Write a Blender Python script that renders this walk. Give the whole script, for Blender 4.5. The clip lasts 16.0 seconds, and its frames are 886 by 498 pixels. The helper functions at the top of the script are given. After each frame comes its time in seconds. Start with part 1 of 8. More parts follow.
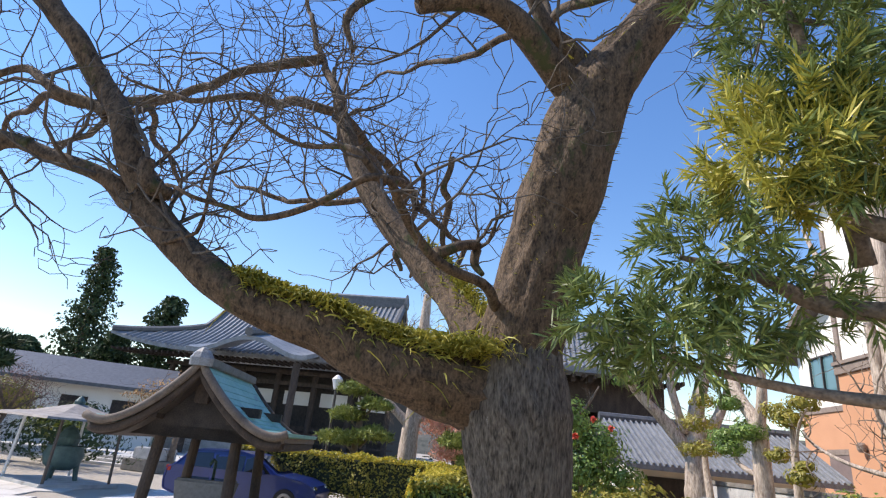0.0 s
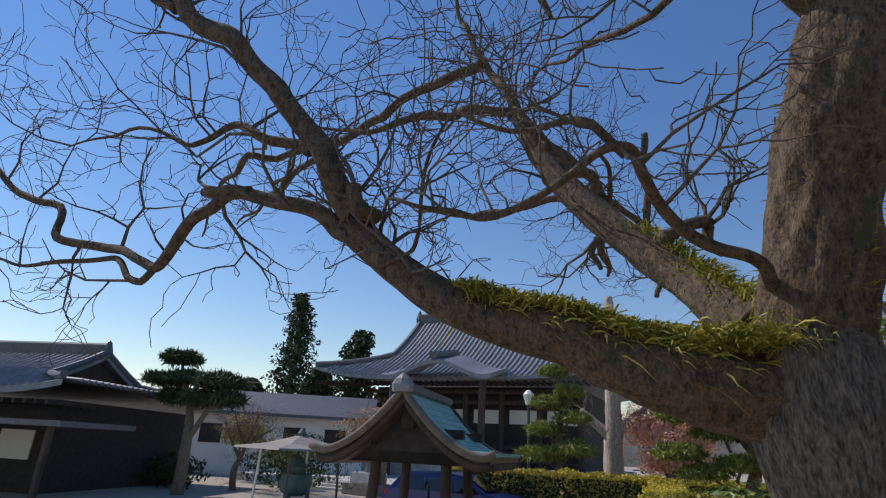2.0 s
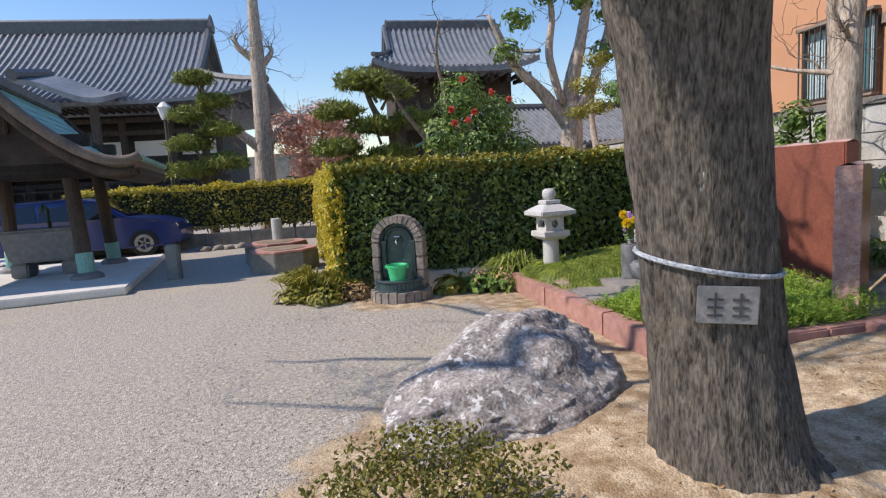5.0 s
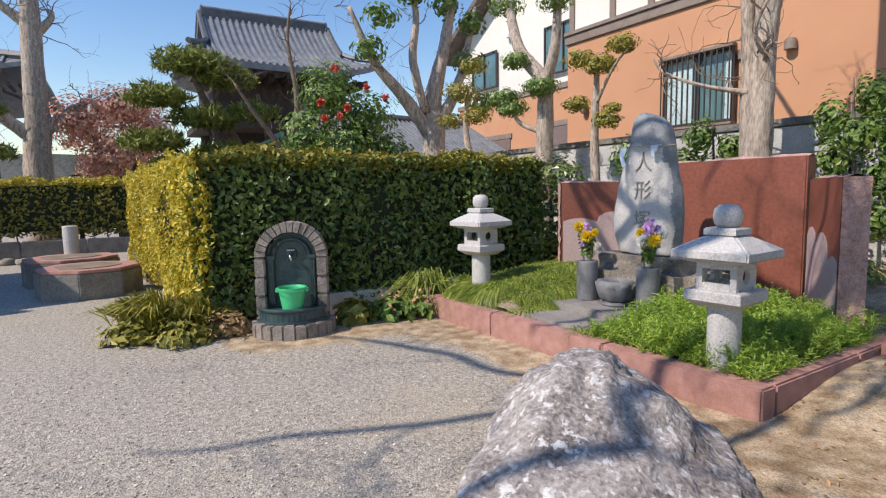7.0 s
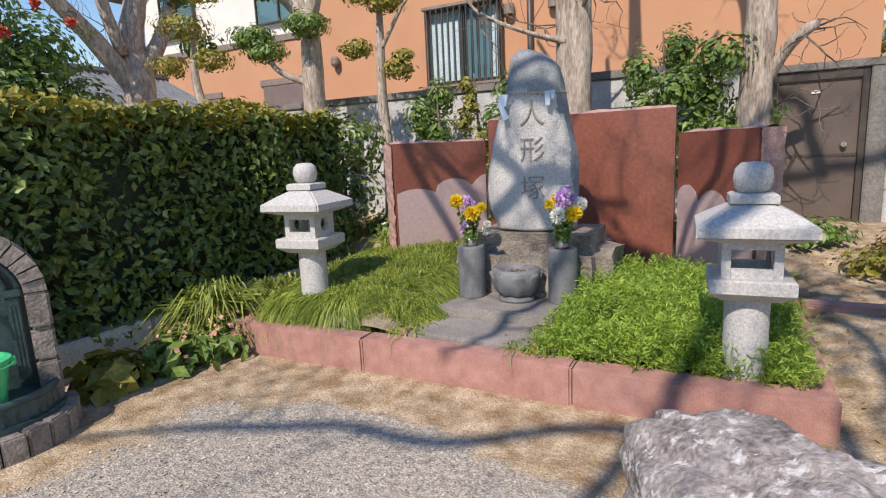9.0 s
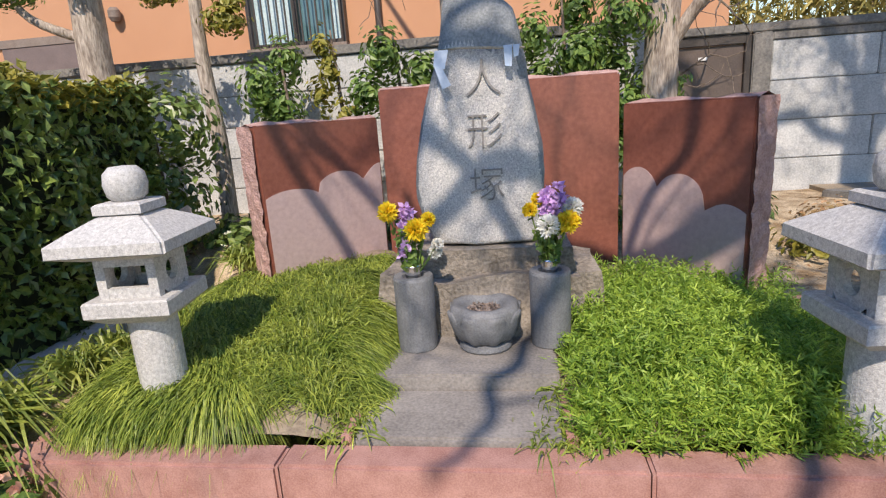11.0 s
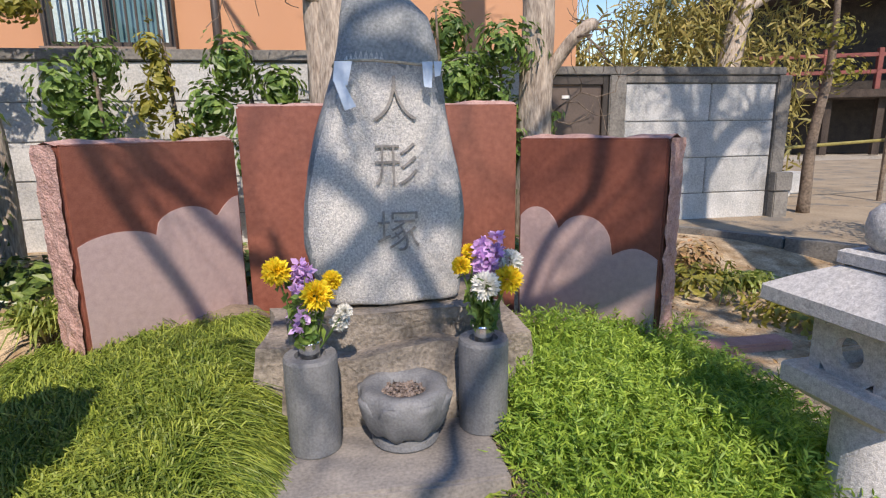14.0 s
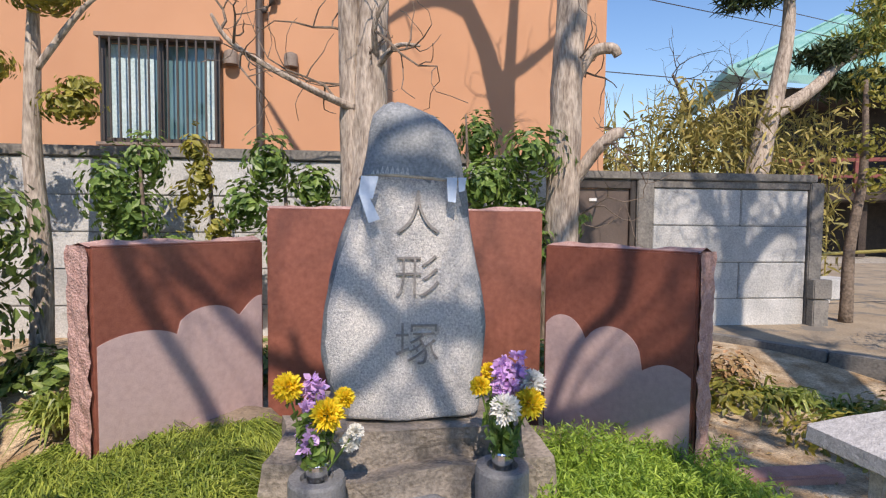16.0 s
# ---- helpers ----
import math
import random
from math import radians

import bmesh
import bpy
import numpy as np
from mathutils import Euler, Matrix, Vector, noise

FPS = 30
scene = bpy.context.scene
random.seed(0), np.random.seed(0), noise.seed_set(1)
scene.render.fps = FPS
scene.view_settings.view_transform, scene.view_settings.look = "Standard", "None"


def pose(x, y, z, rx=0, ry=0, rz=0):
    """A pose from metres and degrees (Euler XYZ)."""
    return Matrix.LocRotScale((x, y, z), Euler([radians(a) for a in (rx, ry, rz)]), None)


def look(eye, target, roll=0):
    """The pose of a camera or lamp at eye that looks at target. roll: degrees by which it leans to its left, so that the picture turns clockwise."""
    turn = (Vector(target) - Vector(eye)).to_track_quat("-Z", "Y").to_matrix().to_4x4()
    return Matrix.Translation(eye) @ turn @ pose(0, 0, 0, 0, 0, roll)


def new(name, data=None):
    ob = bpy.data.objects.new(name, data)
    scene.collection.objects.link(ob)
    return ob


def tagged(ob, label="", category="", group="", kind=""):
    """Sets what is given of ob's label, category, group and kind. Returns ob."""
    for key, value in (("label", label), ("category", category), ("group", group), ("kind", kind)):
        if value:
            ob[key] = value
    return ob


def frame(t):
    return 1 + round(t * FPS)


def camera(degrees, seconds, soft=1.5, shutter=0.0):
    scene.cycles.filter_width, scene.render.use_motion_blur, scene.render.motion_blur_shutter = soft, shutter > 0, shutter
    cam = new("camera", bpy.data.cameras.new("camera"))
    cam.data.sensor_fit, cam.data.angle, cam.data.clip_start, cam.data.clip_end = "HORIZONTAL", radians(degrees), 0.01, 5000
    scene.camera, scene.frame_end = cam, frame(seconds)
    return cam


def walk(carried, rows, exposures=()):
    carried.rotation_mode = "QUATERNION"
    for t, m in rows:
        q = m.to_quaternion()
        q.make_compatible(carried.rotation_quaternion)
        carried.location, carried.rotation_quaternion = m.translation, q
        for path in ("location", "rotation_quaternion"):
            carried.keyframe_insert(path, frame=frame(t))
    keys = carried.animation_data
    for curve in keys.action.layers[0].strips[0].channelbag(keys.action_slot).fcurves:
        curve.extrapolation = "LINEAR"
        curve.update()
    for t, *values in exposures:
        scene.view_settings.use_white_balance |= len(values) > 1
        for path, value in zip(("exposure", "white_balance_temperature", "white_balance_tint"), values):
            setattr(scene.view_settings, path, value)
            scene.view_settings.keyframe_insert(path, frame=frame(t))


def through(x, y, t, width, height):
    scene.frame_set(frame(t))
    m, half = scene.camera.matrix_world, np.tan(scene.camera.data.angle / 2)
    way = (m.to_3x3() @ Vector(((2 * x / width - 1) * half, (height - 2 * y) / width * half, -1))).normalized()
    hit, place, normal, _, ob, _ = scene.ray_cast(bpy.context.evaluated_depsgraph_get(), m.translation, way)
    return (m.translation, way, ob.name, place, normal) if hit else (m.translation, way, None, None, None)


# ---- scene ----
cam = camera(77.3, 16.0, soft=1.2)
PATH = [
    (0, (1.214, 0.702, 2.153), (-0.654, 0.49, 2.835), 6.0),
    (0.5, (1.118, 0.579, 2.21), (-0.65, 0.109, 3.019), 6.4),
    (1, (1.097, 0.528, 2.22), (-0.56, -0.161, 3.105), 4.8),
    (1.5, (1.053, 0.43, 2.238), (-0.531, -0.331, 3.193), 3.1),
    (2, (0.908, 0.247, 2.167), (-0.809, -0.516, 2.851), 3.2),
    (2.5, (0.663, 0.09, 2.082), (-1.164, -0.692, 2.301), 2.7),
    (3, (0.455, -0.117, 2.023), (-1.478, -0.628, 1.978), 0.3),
    (3.5, (0.39, -0.206, 1.992), (-1.596, -0.119, 1.77), 0.4),
    (4, (0.15, -0.35, 1.815), (-1.808, -0.026, 1.568), -2.2),
    (4.2, (0.035, -0.387, 1.71), (-1.918, -0.03, 1.465), -2.9),
    (6.3, (-1.244, -1.083, 1.312), (-3.098, -0.36, 1.11), 0.3),
    (6.5, (-1.463, -1.157, 1.316), (-3.238, -0.252, 1.137), -0.1),
    (7, (-2.034, -1.258, 1.299), (-3.714, -0.192, 1.095), -1.0),
    (7.5, (-2.61, -1.23, 1.289), (-4.083, 0.099, 1.033), -2.0),
    (8, (-3.098, -1.168, 1.302), (-4.29, 0.409, 0.997), -2.6),
    (8.5, (-3.574, -1.042, 1.301), (-4.633, 0.627, 0.991), -2.7),
    (9, (-4.006, -0.889, 1.312), (-4.912, 0.859, 0.96), -2.7),
    (9.2, (-4.123, -0.788, 1.288), (-4.949, 0.998, 0.931), -2.8),
    (11.3, (-5.213, 0.279, 1.446), (-5.374, 2.207, 0.939), -3.39),
    (11.5, (-5.297, 0.390, 1.495), (-5.376, 2.320, 0.975), -2.99),
    (12, (-5.360, 0.450, 1.454), (-5.257, 2.400, 1.022), -4.12),
    (12.5, (-5.318, 0.520, 1.410), (-5.013, 2.437, 0.929), -3.51),
    (13, (-5.330, 0.584, 1.375), (-4.864, 2.430, 0.761), -2.02),
    (13.5, (-5.369, 0.633, 1.371), (-4.952, 2.491, 0.760), -0.77),
    (14, (-5.405, 0.669, 1.415), (-5.078, 2.597, 0.995), -0.91),
    (14.5, (-5.422, 0.706, 1.502), (-5.161, 2.678, 1.289), -1.11),
    (15, (-5.408, 0.717, 1.517), (-5.170, 2.701, 1.419), -0.73),
    (15.5, (-5.382, 0.731, 1.511), (-5.148, 2.716, 1.440), 0.36),
    (16, (-5.368, 0.722, 1.508), (-5.134, 2.705, 1.400), 0.56),
]
walk(cam, [(t, look(eye, target, roll)) for t, eye, target, roll in PATH],
     [(0, 0.55, 6950, 17), (0.5, 0.34, 6950, 17), (1.0, 0.12, 6950, 18), (1.5, -0.18, 6950, 18), (2.0, -0.3, 6950, 17), (2.5, -0.5, 6950, 17), (3.0, -0.42, 6950, 17), (4.0, 0.22, 7000, 17), (6.5, 0.2, 7050, 17), (9, 0.2, 7150, 17), (12, 0.32, 7250, 17), (16, 0.25, 7250, 19)])

# ---- world and sun ----
SUN_AZ, SUN_EL = radians(182), radians(47)
to_sun = Vector((math.sin(SUN_AZ) * math.cos(SUN_EL), math.cos(SUN_AZ) * math.cos(SUN_EL), math.sin(SUN_EL)))
world = bpy.data.worlds.new("world")
scene.world = world
world.use_nodes = True
wn = world.node_tree.nodes
sky = wn.new("ShaderNodeTexSky")
sky.sky_type, sky.sun_disc = "NISHITA", False
sky.sun_elevation, sky.sun_rotation = SUN_EL, SUN_AZ
sky.altitude = 900
sky.air_density, sky.dust_density, sky.ozone_density = 1.5, 0.0, 3.2
wn["Background"].inputs["Strength"].default_value = 0.15
vivid = wn.new("ShaderNodeHueSaturation")
vivid.inputs["Saturation"].default_value = 1.25
vivid.inputs["Hue"].default_value = 0.508
world.node_tree.links.new(sky.outputs["Color"], vivid.inputs["Color"])
world.node_tree.links.new(vivid.outputs["Color"], wn["Background"].inputs["Color"])
sun_data = bpy.data.lights.new("sun", "SUN")
sun_data.energy, sun_data.angle, sun_data.color = 4.0, radians(0.6), (1.0, 0.95, 0.87)
sun = new("sun", sun_data)
sun.rotation_euler = to_sun.to_track_quat("Z", "Y").to_euler()


# ---- materials ----
def material(name, dark, light, scale=8.0, rough=0.8, bump=0.3, fine=60.0, metal=0.0, piece=0.0, island=0.0, stretch=(1, 1, 1), spots=None, spot_at=0.62, spot_scale=6.0, coat=0.0, through=0.0):
    """Two scales of noise between two colours, with relief; spots adds patches of a third colour."""
    m = bpy.data.materials.new(name)
    m.use_nodes = True
    n, link = m.node_tree.nodes, m.node_tree.links.new
    b = n["Principled BSDF"]
    b.inputs["Roughness"].default_value, b.inputs["Metallic"].default_value = rough, metal
    b.inputs["Coat Weight"].default_value = coat
    co = n.new("ShaderNodeTexCoord")
    mp = n.new("ShaderNodeMapping")
    mp.inputs["Scale"].default_value = stretch
    link(co.outputs["Object"], mp.inputs["Vector"])
    big, small = n.new("ShaderNodeTexNoise"), n.new("ShaderNodeTexNoise")
    for tex, s, d in ((big, scale, 5), (small, fine, 3)):
        link(mp.outputs["Vector"], tex.inputs["Vector"])
        tex.inputs["Scale"].default_value, tex.inputs["Detail"].default_value = s, d
    mix = n.new("ShaderNodeMath")
    mix.operation = "MULTIPLY_ADD"
    link(small.outputs["Fac"], mix.inputs[0])
    mix.inputs[1].default_value = 0.5
    half = n.new("ShaderNodeMath")
    half.operation = "MULTIPLY"
    half.inputs[1].default_value = 0.5
    link(big.outputs["Fac"], half.inputs[0])
    link(half.outputs[0], mix.inputs[2])
    ramp = n.new("ShaderNodeValToRGB")
    ramp.color_ramp.elements[0].position, ramp.color_ramp.elements[1].position = 0.36, 0.64
    ramp.color_ramp.elements[0].color, ramp.color_ramp.elements[1].color = (*dark, 1), (*light, 1)
    link(mix.outputs[0], ramp.inputs["Fac"])
    colour = ramp.outputs["Color"]
    if spots:
        patch = n.new("ShaderNodeTexNoise")
        link(mp.outputs["Vector"], patch.inputs["Vector"])
        patch.inputs["Scale"].default_value, patch.inputs["Detail"].default_value, patch.inputs["Roughness"].default_value = spot_scale, 8, 0.65
        edge = n.new("ShaderNodeValToRGB")
        edge.color_ramp.elements[0].position, edge.color_ramp.elements[1].position = spot_at - 0.03, spot_at + 0.03
        link(patch.outputs["Fac"], edge.inputs["Fac"])
        over = n.new("ShaderNodeMix")
        over.data_type = "RGBA"
        link(edge.outputs["Color"], over.inputs["Factor"])
        link(colour, over.inputs["A"])
        over.inputs["B"].default_value = (*spots, 1)
        colour = over.outputs["Result"]
    if piece or island:
        hsv = n.new("ShaderNodeHueSaturation")
        link(colour, hsv.inputs["Color"])
        value = n.new("ShaderNodeMapRange")
        amount = piece or island
        value.inputs["To Min"].default_value, value.inputs["To Max"].default_value = 1 - amount, 1 + amount
        source = n.new("ShaderNodeObjectInfo").outputs["Random"] if piece else n.new("ShaderNodeNewGeometry").outputs["Random Per Island"]
        link(source, value.inputs["Value"])
        link(value.outputs["Result"], hsv.inputs["Value"])
        if island:
            hue = n.new("ShaderNodeMapRange")
            hue.inputs["To Min"].default_value, hue.inputs["To Max"].default_value = 0.515, 0.485
            link(source, hue.inputs["Value"])
            link(hue.outputs["Result"], hsv.inputs["Hue"])
        colour = hsv.outputs["Color"]
    link(colour, b.inputs["Base Color"])
    if bump:
        bp = n.new("ShaderNodeBump")
        bp.inputs["Strength"].default_value, bp.inputs["Distance"].default_value = bump, 0.02
        link(mix.outputs[0], bp.inputs["Height"])
        link(bp.outputs["Normal"], b.inputs["Normal"])
    if through:
        tl = n.new("ShaderNodeBsdfTranslucent")
        link(colour, tl.inputs["Color"])
        ms = n.new("ShaderNodeMixShader")
        ms.inputs["Fac"].default_value = through
        link(b.outputs[0], ms.inputs[1])
        link(tl.outputs[0], ms.inputs[2])
        link(ms.outputs[0], n["Material Output"].inputs["Surface"])
    return m


def glass(name, tint):
    m = bpy.data.materials.new(name)
    m.use_nodes = True
    b = m.node_tree.nodes["Principled BSDF"]
    b.inputs["Base Color"].default_value = (*tint, 1)
    b.inputs["Roughness"].default_value, b.inputs["Specular IOR Level"].default_value = 0.05, 0.8
    return m


SOIL = material("soil", (0.16, 0.12, 0.085), (0.34, 0.27, 0.19), 3, 0.95, 0.7, 50)
SANDY = material("sandy_soil", (0.23, 0.175, 0.115), (0.41, 0.33, 0.23), 2, 0.95, 0.6, 50, spots=(0.19, 0.17, 0.14), spot_at=0.58, spot_scale=2.5)
PAVING = material("paving", (0.50, 0.48, 0.44), (0.66, 0.64, 0.60), 2, 0.8, 0.15, 40, piece=0.08)
BARK = material("bark", (0.026, 0.018, 0.012), (0.17, 0.118, 0.076), 24, 0.95, 1.0, 75, stretch=(1, 1, 0.55), spots=(0.055, 0.06, 0.022), spot_at=0.60, spot_scale=5.0)
TRUNK = material("trunk_bark", (0.024, 0.019, 0.015), (0.19, 0.165, 0.135), 36, 0.95, 1.0, 95, stretch=(1, 1, 0.26), spots=(0.55, 0.57, 0.53), spot_at=0.70, spot_scale=14)
TWIG = material("twig_bark", (0.05, 0.042, 0.036), (0.15, 0.125, 0.10), 12, 0.9, 0.3, 60)
PALE_BARK = material("pale_bark", (0.20, 0.155, 0.12), (0.60, 0.51, 0.42), 20, 0.9, 1.0, 60, stretch=(1, 1, 0.22))
BROWN_BARK = material("brown_bark", (0.10, 0.075, 0.055), (0.26, 0.20, 0.15), 10, 0.9, 0.6, 40)
RED_GRANITE = material("red_granite_polished", (0.20, 0.066, 0.045), (0.31, 0.115, 0.08), 30, 0.3, 0.05, 220)
PINK_GRANITE = material("red_granite_sawn", (0.47, 0.335, 0.315), (0.60, 0.45, 0.425), 30, 0.7, 0.15, 220)
ROUGH_GRANITE = material("red_granite_split", (0.37, 0.21, 0.18), (0.60, 0.39, 0.34), 22, 0.9, 1.0, 90)
KERB_STONE = material("kerb_granite", (0.33, 0.16, 0.13), (0.50, 0.28, 0.235), 12, 0.8, 0.25, 160)
MONUMENT = material("monument_granite", (0.33, 0.33, 0.325), (0.78, 0.755, 0.71), 105, 0.85, 0.6, 240)
MONUMENT_SKIN = material("monument_weathered", (0.16, 0.18, 0.19), (0.36, 0.38, 0.385), 9, 0.75, 0.5, 90)
CARVED_SHADE = material("carved_letter_shade", (0.19, 0.18, 0.17), (0.36, 0.34, 0.315), 14, 0.95, 0.4, 120)
BASE_ROCK = material("base_rock", (0.15, 0.13, 0.105), (0.37, 0.32, 0.265), 7, 0.9, 0.9, 60, spots=(0.50, 0.48, 0.43), spot_at=0.68, spot_scale=12)
GRANITE = material("pale_granite", (0.36, 0.355, 0.345), (0.66, 0.65, 0.63), 60, 0.85, 0.35, 190)
DARK_STONE = material("dark_stone", (0.13, 0.135, 0.14), (0.235, 0.24, 0.245), 10, 0.65, 0.2, 120)
SLAB = material("slab_stone", (0.18, 0.165, 0.15), (0.34, 0.31, 0.28), 5, 0.75, 0.15, 80)
BOULDER = material("boulder_rock", (0.12, 0.10, 0.09), (0.46, 0.42, 0.39), 6, 0.9, 1.0, 50, spots=(0.60, 0.59, 0.57), spot_at=0.575, spot_scale=17)
CONCRETE = material("concrete_block", (0.33, 0.34, 0.335), (0.60, 0.60, 0.58), 3, 0.9, 0.3, 60, piece=0.06, spots=(0.22, 0.225, 0.22), spot_at=0.66, spot_scale=2.2)
CONCRETE_DARK = material("concrete_coping", (0.12, 0.115, 0.105), (0.26, 0.245, 0.22), 5, 0.9, 0.4, 50)
STUCCO = material("orange_stucco", (0.53, 0.275, 0.155), (0.60, 0.32, 0.185), 1.2, 0.95, 0.12, 150)
PLASTER = material("white_plaster", (0.74, 0.71, 0.64), (0.82, 0.79, 0.72), 1.5, 0.9, 0.08, 100)
TRIM = material("brown_trim", (0.20, 0.155, 0.125), (0.29, 0.235, 0.195), 6, 0.7, 0.15, 60)
FRAME_DARK = material("bronze_frame", (0.05, 0.04, 0.035), (0.085, 0.07, 0.06), 8, 0.45, 0.05, 60)
SHUTTER = material("shutter", (0.17, 0.13, 0.12), (0.22, 0.17, 0.155), 4, 0.6, 0.05, 60)
GATE_BROWN = material("gate_brown", (0.10, 0.075, 0.062), (0.14, 0.105, 0.088), 4, 0.55, 0.08, 60)
CAR_GLASS = glass("car_glass", (0.008, 0.010, 0.012))
PANE = glass("window_pane", (0.10, 0.20, 0.22))
CURTAIN = material("curtain", (0.36, 0.52, 0.55), (0.60, 0.74, 0.76), 3, 0.8, 0.1, 30)
TILE = material("roof_tile", (0.13, 0.14, 0.15), (0.27, 0.285, 0.30), 3, 0.45, 0.25, 30)
TILE_DARK = material("ridge_tile", (0.06, 0.065, 0.07), (0.13, 0.135, 0.145), 5, 0.5, 0.3, 30)
COPPER = material("verdigris_copper", (0.13, 0.34, 0.30), (0.27, 0.50, 0.45), 2, 0.6, 0.15, 30, spots=(0.13, 0.24, 0.27), spot_at=0.62, spot_scale=1.3)
OLD_WOOD = material("weathered_timber", (0.028, 0.02, 0.016), (0.085, 0.062, 0.047), 5, 0.85, 0.4, 50, stretch=(1, 1, 0.3))
PALE_EDGE = material("eave_board", (0.10, 0.08, 0.066), (0.20, 0.165, 0.135), 5, 0.85, 0.3, 40)
# dark timber, also the paint for shade under the pavilion gables
DARK_WOOD_SHADE = material("dark_wood_and_shade", (0.02, 0.017, 0.015), (0.06, 0.048, 0.04), 5, 0.85, 0.2, 40)
RED_WOOD = material("red_painted_rail", (0.17, 0.045, 0.04), (0.26, 0.075, 0.06), 5, 0.7, 0.15, 50)
CAR_PAINT = material("blue_car_paint", (0.005, 0.019, 0.12), (0.008, 0.026, 0.17), 2, 0.3, 0.0, 30, coat=0.4)
RUBBER = material("black_rubber", (0.012, 0.012, 0.013), (0.03, 0.03, 0.03), 20, 0.8, 0.2, 80)
ALLOY = material("wheel_alloy", (0.25, 0.25, 0.26), (0.45, 0.45, 0.46), 10, 0.35, 0.0, 50, metal=0.8)
LAMP_RED = material("red_lens", (0.30, 0.01, 0.01), (0.45, 0.02, 0.02), 10, 0.2, 0.0, 50)
CAST_IRON = material("green_cast_iron", (0.022, 0.05, 0.052), (0.06, 0.105, 0.105), 12, 0.45, 0.25, 60)
FOUNT_STONE = material("fountain_surround", (0.17, 0.145, 0.125), (0.36, 0.315, 0.275), 9, 0.9, 0.8, 60, piece=0.12)
CHROME = material("chrome", (0.6, 0.6, 0.6), (0.8, 0.8, 0.8), 10, 0.2, 0.0, 50, metal=1.0)
BUCKET_GREEN = material("green_plastic", (0.03, 0.50, 0.20), (0.05, 0.58, 0.25), 3, 0.35, 0.0, 40)
BRONZE_GREEN = material("bronze_patina", (0.03, 0.07, 0.075), (0.08, 0.15, 0.14), 6, 0.6, 0.2, 40)
WHITE_PAINT = material("white_metal", (0.70, 0.70, 0.69), (0.80, 0.80, 0.79), 5, 0.5, 0.05, 40)
PAPER = material("paper_streamer", (0.46, 0.58, 0.72), (0.62, 0.72, 0.84), 5, 0.8, 0.05, 60)
ROPE = material("straw_rope", (0.34, 0.29, 0.21), (0.52, 0.45, 0.34), 30, 0.95, 0.4, 120)
ROPE_BLUE = material("blue_white_rope", (0.14, 0.18, 0.22), (0.62, 0.65, 0.68), 40, 0.9, 0.4, 90)
SIGN_GREY = material("name_plate", (0.20, 0.20, 0.20), (0.30, 0.295, 0.285), 6, 0.8, 0.15, 60)
SIGN_DARK = material("name_plate_ink", (0.05, 0.05, 0.05), (0.09, 0.09, 0.09), 6, 0.8, 0.0, 60)
ASH = material("ash_pebbles", (0.16, 0.12, 0.10), (0.42, 0.34, 0.29), 60, 0.95, 1.0, 150)
WATER = glass("water", (0.02, 0.04, 0.045))
YELLOW = material("yellow_petals", (0.84, 0.60, 0.02), (0.92, 0.74, 0.05), 20, 0.7, 0.1, 60, island=0.12, through=0.2)
PURPLE = material("lilac_petals", (0.60, 0.34, 0.68), (0.78, 0.54, 0.84), 20, 0.7, 0.1, 60, island=0.15, through=0.2)
WHITE_PETAL = material("white_petals", (0.78, 0.78, 0.72), (0.88, 0.88, 0.84), 20, 0.7, 0.1, 60, island=0.06, through=0.2)
RED_PETAL = material("red_petals", (0.66, 0.09, 0.06), (0.80, 0.20, 0.13), 20, 0.7, 0.1, 60, island=0.1)
PINK_PETAL = material("pink_blossom", (0.80, 0.42, 0.27), (0.90, 0.58, 0.43), 6, 0.85, 0.1, 40, island=0.15, through=0.35)
LEAF_DARK = material("hedge_leaves", (0.06, 0.115, 0.022), (0.20, 0.27, 0.065), 9, 0.32, 0.0, 50, island=0.45, through=0.15)
LEAF_MID = material("shrub_leaves", (0.085, 0.17, 0.03), (0.22, 0.33, 0.075), 9, 0.45, 0.0, 50, island=0.4, through=0.25)
LEAF_GOLD = material("golden_leaves", (0.40, 0.34, 0.03), (0.70, 0.59, 0.08), 9, 0.5, 0.0, 50, island=0.42, through=0.3)
LEAF_OLIVE = material("hedge_top_leaves", (0.18, 0.18, 0.025), (0.36, 0.32, 0.05), 9, 0.5, 0.0, 50, island=0.35, through=0.2)
SHRUB_LEAF = material("low_shrub_leaves", (0.10, 0.11, 0.018), (0.26, 0.23, 0.04), 9, 0.6, 0.0, 50, island=0.35, through=0.2)
NEEDLE = material("needle_leaves", (0.09, 0.14, 0.035), (0.22, 0.28, 0.075), 6, 0.5, 0.0, 50, island=0.4, through=0.2)
NEEDLE_TIP = material("young_needle_leaves", (0.30, 0.31, 0.05), (0.52, 0.48, 0.09), 6, 0.5, 0.0, 50, island=0.3, through=0.25)
PINE = material("pine_needles", (0.10, 0.145, 0.028), (0.31, 0.34, 0.07), 4, 0.6, 0.0, 50, island=0.35, through=0.15)
CEDAR = material("cedar_needles", (0.018, 0.04, 0.014), (0.06, 0.10, 0.03), 4, 0.7, 0.0, 50, island=0.4)
GRASS = material("mound_grass", (0.17, 0.31, 0.035), (0.40, 0.55, 0.09), 5, 0.55, 0.0, 50, island=0.35, through=0.3)
GRASS_LONG = material("long_grass", (0.12, 0.20, 0.025), (0.40, 0.47, 0.09), 5, 0.5, 0.0, 50, island=0.45, through=0.3)
STRAP = material("strap_leaves", (0.12, 0.20, 0.03), (0.38, 0.42, 0.10), 4, 0.4, 0.0, 50, island=0.4, through=0.25)
